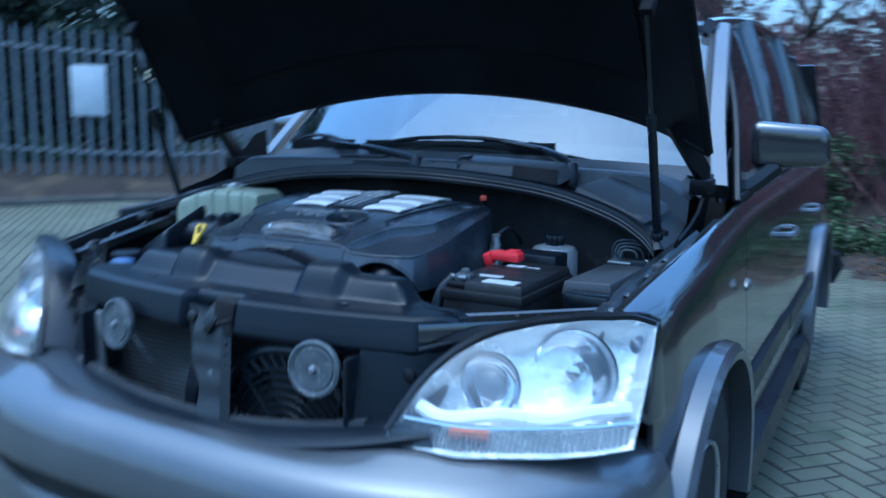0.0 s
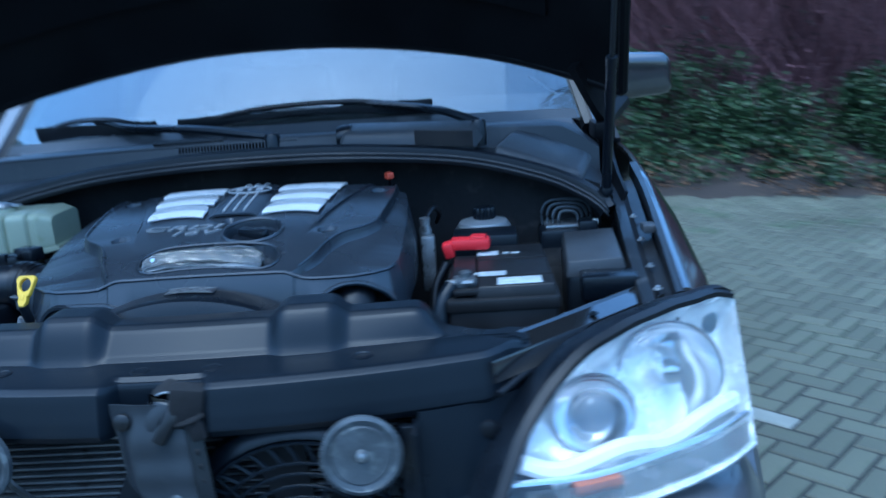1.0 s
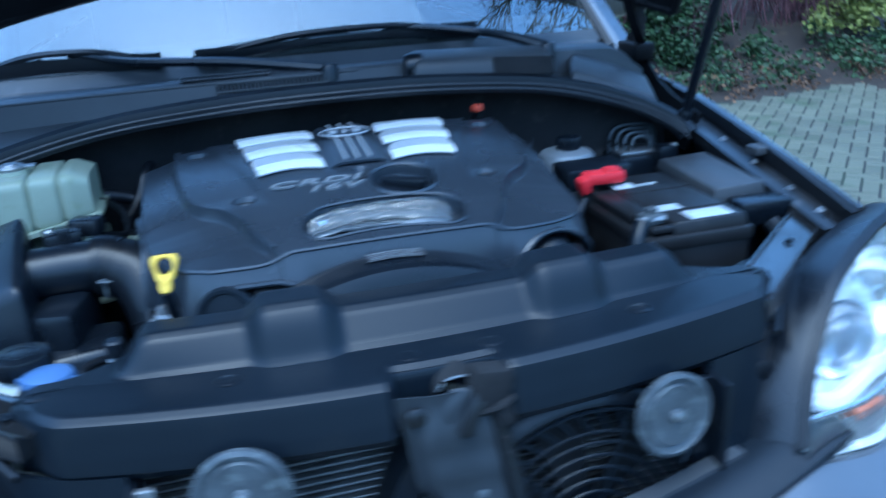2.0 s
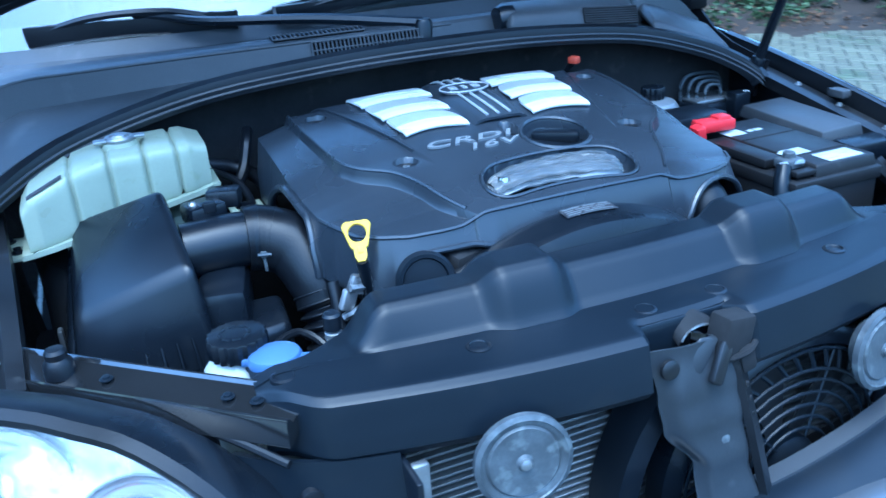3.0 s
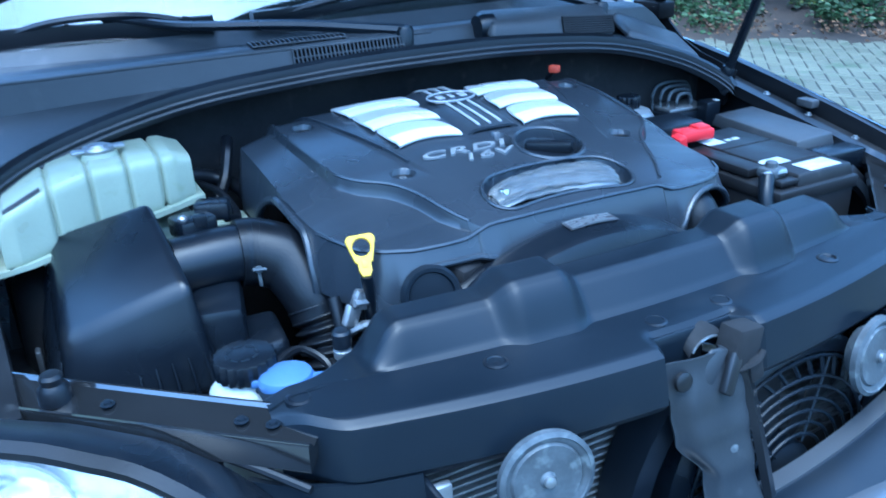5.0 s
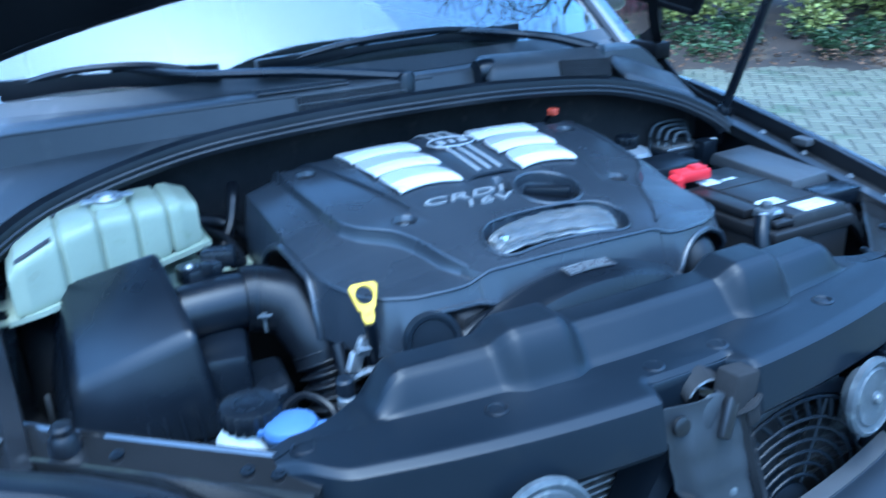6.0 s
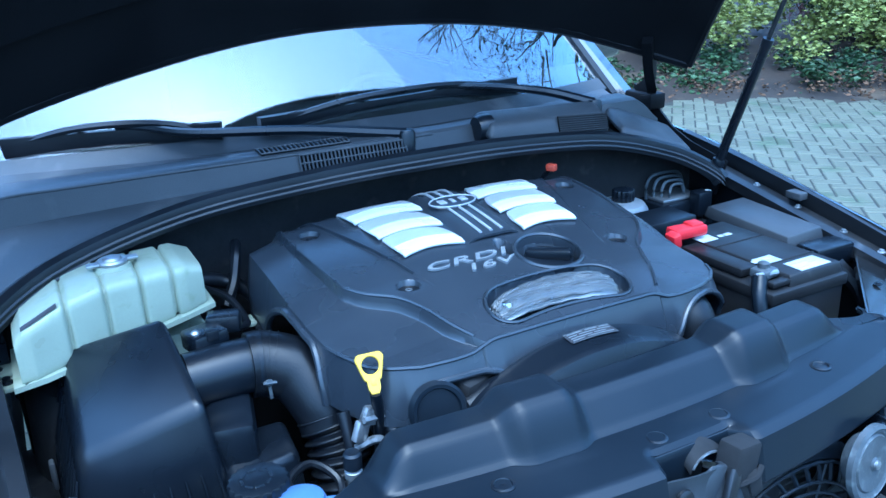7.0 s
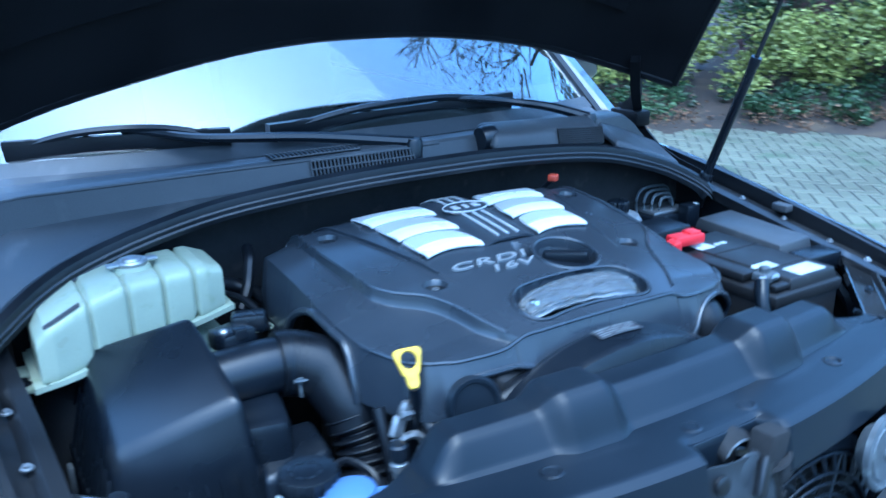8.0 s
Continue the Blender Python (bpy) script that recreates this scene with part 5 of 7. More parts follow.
def window_pt(u, v):
    x = -0.108 + 0.204 * u
    yc = 0.537 - 1.5 * (x + 0.010) ** 2
    w = 0.029 * (1 - 0.35 * abs(2 * u - 1) ** 4)
    y = yc - w + 2 * w * v
    z = cover_z(0.02, 0.69) - 0.034 + 0.012 * math.sin(math.pi * v) ** 0.7 + 0.05 * (y - 0.52) + 0.0026 * math.sin(26 * v + 5 * u) + 0.0010 * math.sin(34 * u + 9 * v) - 0.010 * abs(2 * u - 1) ** 6
    return Vector((x, y, z))


win = part("clear_window", surf(window_pt, 36, 24, 0.004), CLEARPL, cover, "glossy clear and silver moulded window")
part("window_back", surf(lambda u, v: window_pt(u, v) + Vector((0, 0, -0.008)), 18, 10, 0.003), SILVERDULL, win)
for v in (0.30, 0.62, 0.90):
    part("window_rib", tube([window_pt(u, v) + Vector((0, 0, 0.0008)) for u in np.linspace(0.06, 0.94, 12)], 0.0022, 6, 2), CLEARPL, win)
pill = [(0.086 + 0.039 * math.cos(t), 0.039 * math.sin(t)) for t in np.linspace(math.pi / 2, -math.pi / 2, 13)]
pill += [(x, -0.039) for x in np.linspace(0.07, -0.06, 9)] + [(-0.078 - 0.039 * math.cos(t), 0.039 * math.sin(t)) for t in np.linspace(-math.pi / 2, math.pi / 2, 13)] + [(x, 0.039) for x in np.linspace(-0.06, 0.07, 9)]
pill = [(x, max(0.4885, 0.538 - 1.1 * (x + 0.004) ** 2 + dy)) for x, dy in pill]
part("window_rim", tube([(x, y, 1.100 + 0.185 * (y - 0.63) - 0.26 * (y - 0.63) ** 2 - 0.10 * x * x - 0.006 * sstep(0.56, 0.475, y) + 0.0006) for x, y in pill + pill[:1]], 0.0026, 6, 1), COVERM, cover)
part("window_boss", lathe([(0, 0.003), (0.008, 0.002), (0.010, -0.004), (0, -0.004)], 14, Matrix.Translation(window_pt(0.09, 0.4))), CHROME, win)


def lettering(text, size, x, y, z, rx, rz, shear=0.0):
    cu = bpy.data.curves.new("letters", "FONT")
    cu.body, cu.size, cu.extrude, cu.align_x, cu.align_y, cu.shear = text, size, 0.0018, "CENTER", "CENTER", shear
    cu.space_character, cu.offset = 1.08, 0.0004
    ob = bpy.data.objects.new("letters", cu)
    me = bpy.data.meshes.new_from_object(ob)
    bpy.data.objects.remove(ob)
    bm = bmesh.new()
    bm.from_mesh(me)
    bpy.data.meshes.remove(me)
    bmesh.ops.transform(bm, matrix=Matrix.Translation((x, y, z)) @ pose(0, 0, 0, rx, 0, rz), verts=bm.verts)
    return bm


def wide(bm, cx, k):
    for v in bm.verts:
        v.co.x = cx + (v.co.x - cx) * k
    return bm


part("lettering", wide(lettering("CRDI", 0.029, -0.083, 0.652, cover_z(-0.082, 0.652) + 0.0022, 9, 0, 0.25), -0.083, 2.05), SILVERDULL, cover, "silver letters reading CRDI")
part("lettering", wide(lettering("16V", 0.027, -0.056, 0.626, cover_z(-0.056, 0.626) + 0.0022, 9, 0, 0.25), -0.056, 1.9), SILVERDULL, cover, "silver letters reading 16V")

# engine block below the cover, belts and pulleys at its front
block = part("block", join(bx((-0.01, 0.74, 0.76), (0.52, 0.44, 0.44), 0.03), bx((-0.02, 0.72, 0.97), (0.56, 0.40, 0.12), 0.02)), DARK, engine, "grimy cast engine block, darkened as in the bay's shade")
part("alternator_pulley", lathe([(0.034, -0.03), (0.038, 0.0), (0.040, 0.006), (0.037, 0.010), (0.040, 0.014), (0.036, 0.020), (0.031, 0.019), (0.029, 0.014), (0, 0.013)], 32, Matrix.Translation((-0.237, 0.468, 0.984)) @ pose(0, 0, 0, 72, 0, -12)), PLASTIC_GREY, engine, "round black pulley cap")
part("bypass_hose", tube([(-0.19, 0.46, 0.975), (-0.14, 0.45, 0.995), (-0.10, 0.42, 0.985), (-0.08, 0.38, 0.95)], 0.020, 10, 5), RUBBER, engine)
part("bracket_casting", join(bx((-0.17, 0.49, 0.99), (0.07, 0.05, 0.05), 0.01, (10, 0, 20)), bx((-0.12, 0.50, 0.96), (0.10, 0.04, 0.06), 0.01), tube([(-0.20, 0.50, 1.005), (-0.16, 0.485, 1.012), (-0.13, 0.49, 1.0)], 0.007, 8, 4)), DARK, engine)
part("charge_pipe", tube([(0.245, 0.62, 0.995), (0.246, 0.535, 0.995), (0.248, 0.500, 0.972), (0.252, 0.488, 0.90)], 0.039, 18, 6), RUBBER, engine, "thick black rubber charge hose")
part("orange_plug", bx((0.278, 0.935, 1.137), (0.016, 0.02, 0.014), 0.003, (0, 0, 30)), ORANGE, engine, "small orange connector")
part("plug_wire", tube([(0.278, 0.94, 1.132), (0.27, 0.97, 1.10), (0.22, 0.99, 1.05)], 0.005, 6, 4), RUBBER, engine)
# domed fan shroud top between engine and shroud
dome = thing("fan_cowl", (-0.01, 0.43, 0.90), "black domed fan cowl with a small printed sticker", "engine part")


def dome_pt(u, v):
    x = -0.21 + 0.40 * u
    k = 1 - ((x + 0.01) / 0.205) ** 2
    top = 0.962 + 0.080 * max(0.0, k) ** 0.75
    y = 0.465 - 0.085 * v
    return Vector((x, y, (top - 0.010 * sstep(0.18, 0.0, v)) * (1 - 0.0) - 0.004 * v - 0.06 * sstep(0.72, 1.0, v) ** 2))


part("shell", surf(dome_pt, 40, 14, 0.004), PLASTIC, dome)
part("front_face", surf(lambda u, v: dome_pt(0.13 + 0.80 * u, 0.62) + Vector((0, -0.030 * v - 0.006, -0.010 - 0.050 * v)), 28, 6, 0.003), PLASTIC_GREY, dome)
part("skirt", surf(lambda u, v: Vector((-0.22 + 0.42 * u, 0.40, 0.965 - 0.18 * v)), 10, 4, 0.004), DARK, dome)
stick = part("sticker", surf(lambda u, v: dome_pt(0.415 + 0.20 * u, 0.16 + 0.30 * v) + Vector((0, 0, 0.0060)), 8, 3, 0.0008), INK, dome, "dark sticker with white print")
for a, b, c in ((0.05, 0.38, 0.18), (0.44, 0.70, 0.18), (0.75, 0.95, 0.18), (0.05, 0.22, 0.40), (0.27, 0.62, 0.40), (0.66, 0.95, 0.40), (0.05, 0.50, 0.62), (0.55, 0.80, 0.62), (0.05, 0.30, 0.82), (0.36, 0.93, 0.82)):
    part("print_bar", surf(lambda u, v: dome_pt(0.415 + 0.20 * (a + (b - a) * u), 0.16 + 0.30 * (c - 0.035 + 0.07 * v)) + Vector((0, 0, 0.0072)), 5, 1, 0.0005), SILVERDULL, stick)

sp = lambda u, v: dome_pt(0.415 + 0.20 * u, 0.16 + 0.30 * v) + Vector((0, 0, 0.0072))
part("print_border", tube([sp(0.02, 0.03), sp(0.5, 0.03), sp(0.98, 0.03), sp(0.98, 0.97), sp(0.5, 0.97), sp(0.02, 0.97), sp(0.02, 0.03)], 0.0005, 4, 1), HORN, stick)

# yellow dipstick
dip = thing("dipstick", (-0.30, 0.52, 0.80), "yellow plastic dipstick handle on a thin steel tube", "dipstick")
DM = Matrix.Translation((-0.311, 0.507, 1.053)) @ pose(0, 0, 0, 60, 0, -14) @ pose(0, 0, 0, 0, 0, 3)


def handle_mesh():
    """A flat rounded-triangle grip with a round finger hole."""
    sides = [(-0.0215, 0.0165), (0.0215, 0.0165), (0.0062, -0.038), (-0.0062, -0.038)]
    n, bm, loops = 48, bmesh.new(), []
    for z, grow in ((-0.004, -0.0012), (-0.0026, 0.0), (0.0026, 0.0), (0.004, -0.0012)):
        outer, inner = [], []
        for i in range(n):
            t = 2 * math.pi * i / n
            dx, dy = math.cos(t), math.sin(t)
            best = 1.0
            for (ax, ay), (cx, cy) in zip(sides, sides[1:] + sides[:1]):
                ex, ey = cx - ax, cy - ay
                det = dx * ey - dy * ex
                if abs(det) > 1e-9:
                    k, w = (ax * ey - ay * ex) / det, (ax * dy - ay * dx) / det
                    if k > 0 and -1e-6 <= w <= 1 + 1e-6:
                        best = min(best, k)
            if best < 0.03:
                best = min(best, 0.0222)
            outer.append(bm.verts.new((dx * (best + grow), dy * (best + grow), z)))
            inner.append(bm.verts.new((dx * (0.0116 - grow), dy * (0.0116 - grow), z)))
        loops.append((outer, inner))
    for i in range(n):
        j = (i + 1) % n
        for (a, b), (c, d) in zip(loops, loops[1:]):
            bm.faces.new((a[i], a[j], c[j], c[i]))
            bm.faces.new((b[j], b[i], d[i], d[j]))
        for o, q in (loops[0], loops[-1]):
            bm.faces.new((o[i], o[j], q[j], q[i]))
    bmesh.ops.recalc_face_normals(bm, faces=bm.faces)
    bmesh.ops.transform(bm, matrix=DM, verts=bm.verts)
    return bm


part("handle", handle_mesh(), YELLOW, dip, "yellow grip with a finger hole")
b = bx((0, -0.022, 0.0042), (0.007, 0.009, 0.0012), 0.0004)
bmesh.ops.transform(b, matrix=DM, verts=b.verts)
part("grip_mark", b, YELLOW, dip)
p = DM @ Vector((0, -0.036, 0))
part("tube", tube([p, p + Vector((0.004, 0.006, -0.03)), p + Vector((0.012, 0.03, -0.12)), p + Vector((0.02, 0.06, -0.22))], 0.008, 10, 5), PLASTIC, dip)
part("tube_bracket", join(bx(tuple(p + Vector((0.004, 0.012, -0.04))), (0.05, 0.012, 0.028), 0.004, (10, 20, 15)), bx(tuple(p + Vector((0.03, 0.02, -0.07))), (0.03, 0.03, 0.05), 0.008, (20, 10, 0)), tube([tuple(p + Vector((-0.02, 0.0, -0.035))), tuple(p + Vector((0.045, 0.02, -0.05)))], 0.005, 6, 1), bx(tuple(p + Vector((-0.022, 0.008, -0.055))), (0.022, 0.012, 0.030), 0.004, (0, 25, 20)), bx(tuple(p + Vector((0.022, 0.004, -0.095))), (0.036, 0.014, 0.016), 0.004, (15, -20, 10)), tube([tuple(p + Vector((-0.03, 0.01, -0.08))), tuple(p + Vector((0.0, 0.0, -0.07))), tuple(p + Vector((0.03, 0.01, -0.11)))], 0.006, 7, 4), tube([tuple(p + Vector((0.04, 0.015, -0.03))), tuple(p + Vector((0.045, 0.01, -0.08))), tuple(p + Vector((0.03, 0.0, -0.13)))], 0.006, 7, 4)), ALU, dip, "bare aluminium bracket")


# ---- the engine bay: boxes, tanks and hoses round the engine ----
# air filter housing: slanting lid over a ribbed box
air = thing("air_filter_box", (-0.60, 0.72, 0.52), "black plastic air filter housing with ribbed sides", "filter box")
LID = [Vector(p) for p in ((-0.526, 0.748, 1.092), (-0.514, 0.575, 1.027), (-0.672, 0.640, 0.962), (-0.660, 0.868, 1.026))]
low = [Vector((-0.500, 0.785, 0.80)), Vector((-0.490, 0.535, 0.80)), Vector((-0.705, 0.565, 0.80)), Vector((-0.712, 0.90, 0.80))]
part("lid", hexa([tuple(p) for p in (low[2].lerp(LID[2], 0.34), low[1].lerp(LID[1], 0.34), low[0].lerp(LID[0], 0.34), low[3].lerp(LID[3], 0.34), LID[2], LID[1], LID[0], LID[3])], 0.016, 4), PLASTIC, air, "smooth slanting black lid")
part("box", hexa([tuple(p + Vector((0, 0, -0.28))) for p in (low[2], low[1], low[0], low[3])] + [tuple(p) for p in (low[2].lerp(LID[2], 0.33), low[1].lerp(LID[1], 0.33), low[0].lerp(LID[0], 0.33), low[3].lerp(LID[3], 0.33))], 0.012, 2), PLASTIC, air)
for a, c, n in ((1, 2, 9), (2, 3, 11), (0, 1, 6)):
    for i in range(n):
        t = (i + 0.6) / (n + 0.2)
        lo = low[a].lerp(low[c], t)
        hi = LID[a].lerp(LID[c], t)
        out = Vector((lo.x + 0.6, lo.y - 0.72, 0)).normalized() * 0.004
        part("rib", tube([lo + out - Vector((0, 0, 0.10)), lo.lerp(hi, 0.32) + out, lo.lerp(hi, 0.80 if a == 2 else 0.60) + out * 0.5], lambda s: 0.0042 * (1 - 0.6 * s), 6, 3), PLASTIC, air)
part("lid_flange", tube([low[i % 4].lerp(LID[i % 4], 0.33) for i in range(5)], 0.008, 6, 1), PLASTIC, air)
for t in (0.25, 0.7):
    p = low[2].lerp(low[3], t).lerp(LID[2].lerp(LID[3], t), 0.28) + Vector((-0.012, -0.003, 0))
    part("clip", bx(tuple(p), (0.008, 0.020, 0.045), 0.003), STEEL, air)
part("outlet_box", bx((-0.475, 0.64, 0.90), (0.07, 0.13, 0.16), 0.015, (0, 0, -12)), PLASTIC, air)
part("lower_duct", hexa([(-0.52, 0.50, 0.78), (-0.40, 0.52, 0.78), (-0.39, 0.66, 0.78), (-0.51, 0.66, 0.78), (-0.505, 0.545, 0.922), (-0.402, 0.565, 0.922), (-0.397, 0.65, 0.930), (-0.50, 0.65, 0.930)], 0.012, 3), PLASTIC, air)

# intake hose from the filter to the engine
hose = thing("intake_hose", (-0.40, 0.66, 0.72), "black intake hose with a bellows bend", "hose")
HP = [(-0.515, 0.690, 1.004), (-0.455, 0.690, 1.006), (-0.405, 0.688, 1.003), (-0.362, 0.668, 0.985), (-0.340, 0.632, 0.942), (-0.334, 0.603, 0.885), (-0.335, 0.58, 0.82), (-0.33, 0.56, 0.74)]
part("sensor_pipe", tube(HP[:2] + [(-0.425, 0.690, 1.005)], 0.041, 26, 6), PLASTIC, hose, "smooth black sensor pipe")
part("sleeve", tube([(-0.428, 0.690, 1.005)] + HP[2:5] + [(-0.337, 0.6175, 0.914)], lambda t: 0.048 - 0.003 * sstep(0.55, 1.0, t), 26, 8), RUBBER, hose)
path = curve_points(HP[4:], 14)
part("bellows", tube(path, lambda t: 0.0415 + 0.0050 * math.cos(2 * math.pi * 12 * t), 26, 5), RUBBER, hose, "ribbed bellows section", 75)
for t in (0.47, 0.52, 0.57):
    q = curve_points(HP[:5], 20)
    i = int(t * (len(q) - 1))
    part("ridge", tube([q[i], q[i].lerp(q[i + 1], 0.6)], 0.0495, 24, 1), RUBBER, hose)
part("clamp", tube([(-0.416, 0.690, 1.004), (-0.409, 0.689, 1.0035)], 0.0488, 24, 1), PLASTIC_GREY, hose)
part("clamp_screw", join(bx((-0.413, 0.643, 0.996), (0.010, 0.012, 0.010), 0.002), tube([(-0.422, 0.639, 0.997), (-0.403, 0.638, 0.995)], 0.0028, 6, 1), tube([(-0.413, 0.641, 0.990), (-0.412, 0.641, 0.970)], 0.0026, 6, 1)), HORN, hose)
part("sensor_housing", join(bx((-0.475, 0.735, 1.043), (0.055, 0.05, 0.03), 0.006, (0, 0, 15)), bx((-0.44, 0.76, 1.052), (0.05, 0.035, 0.028), 0.006, (0, 0, -20)), bx((-0.468, 0.715, 1.056), (0.018, 0.016, 0.016), 0.002)), PLASTIC, hose, "black airflow sensor plug")
part("sensor_screw", lathe([(0.007, 0), (0.007, 0.003), (0.004, 0.006), (0, 0.006)], 10, Matrix.Translation((-0.490, 0.722, 1.058))), STEEL, hose)
part("sensor_wire", tube([(-0.42, 0.77, 1.03), (-0.39, 0.83, 1.01), (-0.40, 0.90, 1.03), (-0.44, 0.96, 1.04)], 0.006, 8, 5), RUBBER, hose)

# coolant expansion tank
tank = thing("coolant_tank", (-0.55, 0.86, 0.82), "milky green-white coolant expansion tank with a silver cap", "tank")


def tank_low(u):
    return 0.990 + 0.045 * u


def tank_pt(u, v):
    """Round the tank (v) and along it (u)."""
    x = -0.722 + 0.281 * u
    top = lerp(u, [(0.0, 1.064), (0.05, 1.083), (0.25, 1.106), (0.45, 1.118), (0.9, 1.117), (1.0, 1.106)])
    bot = tank_low(u)
    yc = 0.893 + 0.045 * u - 0.03 * (u - 0.5) ** 2
    hw = lerp(u, [(0, 0.060), (0.08, 0.072), (0.9, 0.072), (1.0, 0.062)])
    waist = 0.0
    for g in (0.27, 0.47, 0.66, 0.83):
        waist += 0.0085 * math.exp(-((u - g) / 0.011) ** 2)
    a = 2 * math.pi * v
    c, s = math.cos(a), math.sin(a)
    k = 0.30
    sx = math.copysign(abs(c) ** k, c)
    sz = math.copysign(abs(s) ** k, s)
    return Vector((x, yc + (hw - waist) * sx, (top + bot) / 2 + ((top - bot) / 2 - waist * 0.8) * sz))


def tank_mesh():
    bm = surf(tank_pt, 120, 56)
    bmesh.ops.remove_doubles(bm, verts=bm.verts, dist=1e-5)
    ends = [e for e in bm.edges if e.is_boundary]
    bmesh.ops.holes_fill(bm, edges=ends)
    bmesh.ops.recalc_face_normals(bm, faces=bm.faces)
    return bm


part("body", tank_mesh(), TANKM, tank, "ribbed milky plastic tank", 50)
loopu = [(u, 1) for u in np.linspace(0, 1, 9)] + [(u, -1) for u in np.linspace(1, 0, 9)] + [(0, 1)]
part("seam_flange", tube([(-0.726 + 0.289 * u, 0.893 + 0.045 * u + e * 0.074, tank_low(u) + 0.004) for u, e in loopu], 1, 6, 1, shape=[(-0.008, -0.004), (0.008, -0.004), (0.008, 0.004), (-0.008, 0.004)]), TANKM, tank)
part("lower_body", prism([(-0.675, 0.868), (-0.455, 0.893), (-0.438, 0.903), (-0.438, 0.988), (-0.665, 0.953)], 0.86, 0.992, 0.01), TANKM, tank)
for x, y in ((-0.738, 0.866), (-0.392, 0.890), (-0.752, 0.92)):
    part("mounting_ear", join(bx((x, y, 0.984), (0.056, 0.040, 0.008), 0.003)), TANKM, tank)
    part("ear_bolt", lathe([(0.010, 0), (0.010, 0.003), (0.006, 0.004), (0.006, 0.010), (0, 0.011)], 10, Matrix.Translation((x - 0.005 if x < -0.5 else x + 0.008, y, 0.987))), PLASTIC, tank)
part("filler_neck", lathe([(0.030, -0.02), (0.029, 0.0), (0.026, 0.010), (0, 0.010)], 24, Matrix.Translation((-0.566, 0.914, 1.113))), TANKM, tank)
capm = Matrix.Translation((-0.566, 0.914, 1.122))
pc = part("pressure_cap", lathe([(0.022, 0.0), (0.0235, 0.006), (0.021, 0.009), (0.016, 0.0085), (0.013, 0.012), (0.007, 0.013), (0, 0.013)], 28, capm), STEEL, tank, "dull silver pressure cap")
for s in (1, -1):
    part("cap_ear", bx((-0.566 + s * 0.028, 0.914 + s * 0.004, 1.127), (0.022, 0.017, 0.005), 0.003), STEEL, pc)
part("sticker", surf(lambda u, v: tank_pt(0.045 + 0.185 * u, 0.372 - 0.052 * v) + Vector((0, -0.0015, 0.0018)), 8, 3, 0.0006), INK, tank, "dark printed sticker strip")
part("overflow_hose", tube([(-0.40, 0.93, 1.0), (-0.375, 0.96, 1.03), (-0.36, 0.985, 1.07), (-0.35, 1.02, 1.08)], 0.010, 8, 5), RUBBER, tank)

# power steering and washer reservoirs
ps = thing("steering_fluid_reservoir", (-0.505, 0.455, 0.78), "white fluid reservoir with a knurled black cap", "reservoir")
part("bottle", lathe([(0.036, -0.18), (0.043, -0.02), (0.042, 0.004), (0.034, 0.014), (0.027, 0.022), (0, 0.022)], 24, Matrix.Translation((-0.494, 0.430, 0.945))), WHITEPL, ps)
def knurl(r, h, n, at):
    poly = [((r + (0.0018 if i % 2 else -0.0012)) * math.cos(2 * math.pi * i / n), (r + (0.0018 if i % 2 else -0.0012)) * math.sin(2 * math.pi * i / n)) for i in range(n)]
    return prism(poly, 0, h, 0.003, Matrix.Translation(at))
pcap = part("cap", knurl(0.0345, 0.026, 40, (-0.492, 0.428, 0.968)), PLASTIC, ps, "dusty knurled black screw cap")
part("cap_mark", join(*[bx((-0.494 + 0.017 * math.cos(t), 0.428 + 0.017 * math.sin(t), 0.9943), (0.010, 0.0035, 0.001), 0.0004, (0, 0, math.degrees(t) + 90)) for t in np.linspace(0, 6.28, 9)[:-1]]), PLASTIC_GREY, pcap, "faint raised print ring")
wash = thing("washer_reservoir", (-0.475, 0.385, 0.78), "white washer bottle neck with a blue flip cap", "reservoir")
part("neck", lathe([(0.030, -0.18), (0.029, -0.03), (0.027, -0.015), (0.026, 0.02), (0, 0.02)], 24, Matrix.Translation((-0.456, 0.392, 0.945))), WHITEPL, wash)
bc = part("flip_cap", lathe([(0.036, 0.0), (0.0375, 0.006), (0.034, 0.012), (0.022, 0.016), (0, 0.018)], 28, Matrix.Translation((-0.458, 0.387, 0.967)) @ Matrix.Diagonal((0.86, 0.78, 1, 1))), BLUE, wash, "bright blue flip cap")
part("cap_tab", bx((-0.428, 0.372, 0.971), (0.022, 0.018, 0.008), 0.003, (0, 0, -20)), BLUE, bc)
part("cap_hinge", bx((-0.486, 0.401, 0.971), (0.018, 0.022, 0.010), 0.003, (0, 0, -20)), BLUE, bc)

# air-conditioning service valve
valve = thing("service_valve", (-0.40, 0.43, 0.80), "silver pipe with a black valve cap", "pipe")
part("pipe", tube([(-0.372, 0.424, 0.78), (-0.376, 0.418, 0.92), (-0.380, 0.412, 0.946), (-0.388, 0.402, 0.945), (-0.402, 0.396, 0.925), (-0.405, 0.394, 0.85)], 0.008, 10, 6), WHITEPL, valve, "pale aluminium pipe")
part("stem", lathe([(0.008, 0.0), (0.008, 0.012), (0.011, 0.013), (0.011, 0.022), (0.008, 0.024), (0.008, 0.032), (0, 0.032)], 14, Matrix.Translation((-0.380, 0.414, 0.950))), STEEL, valve)
part("cap", lathe([(0.0115, 0.0), (0.0115, 0.018), (0.009, 0.021), (0, 0.0215)], 16, Matrix.Translation((-0.380, 0.414, 0.977))), PLASTIC, valve)
loom = thing("wiring_loom", (-0.38, 0.48, 0.80), "thin black hoses and wires low in the bay", "hose")
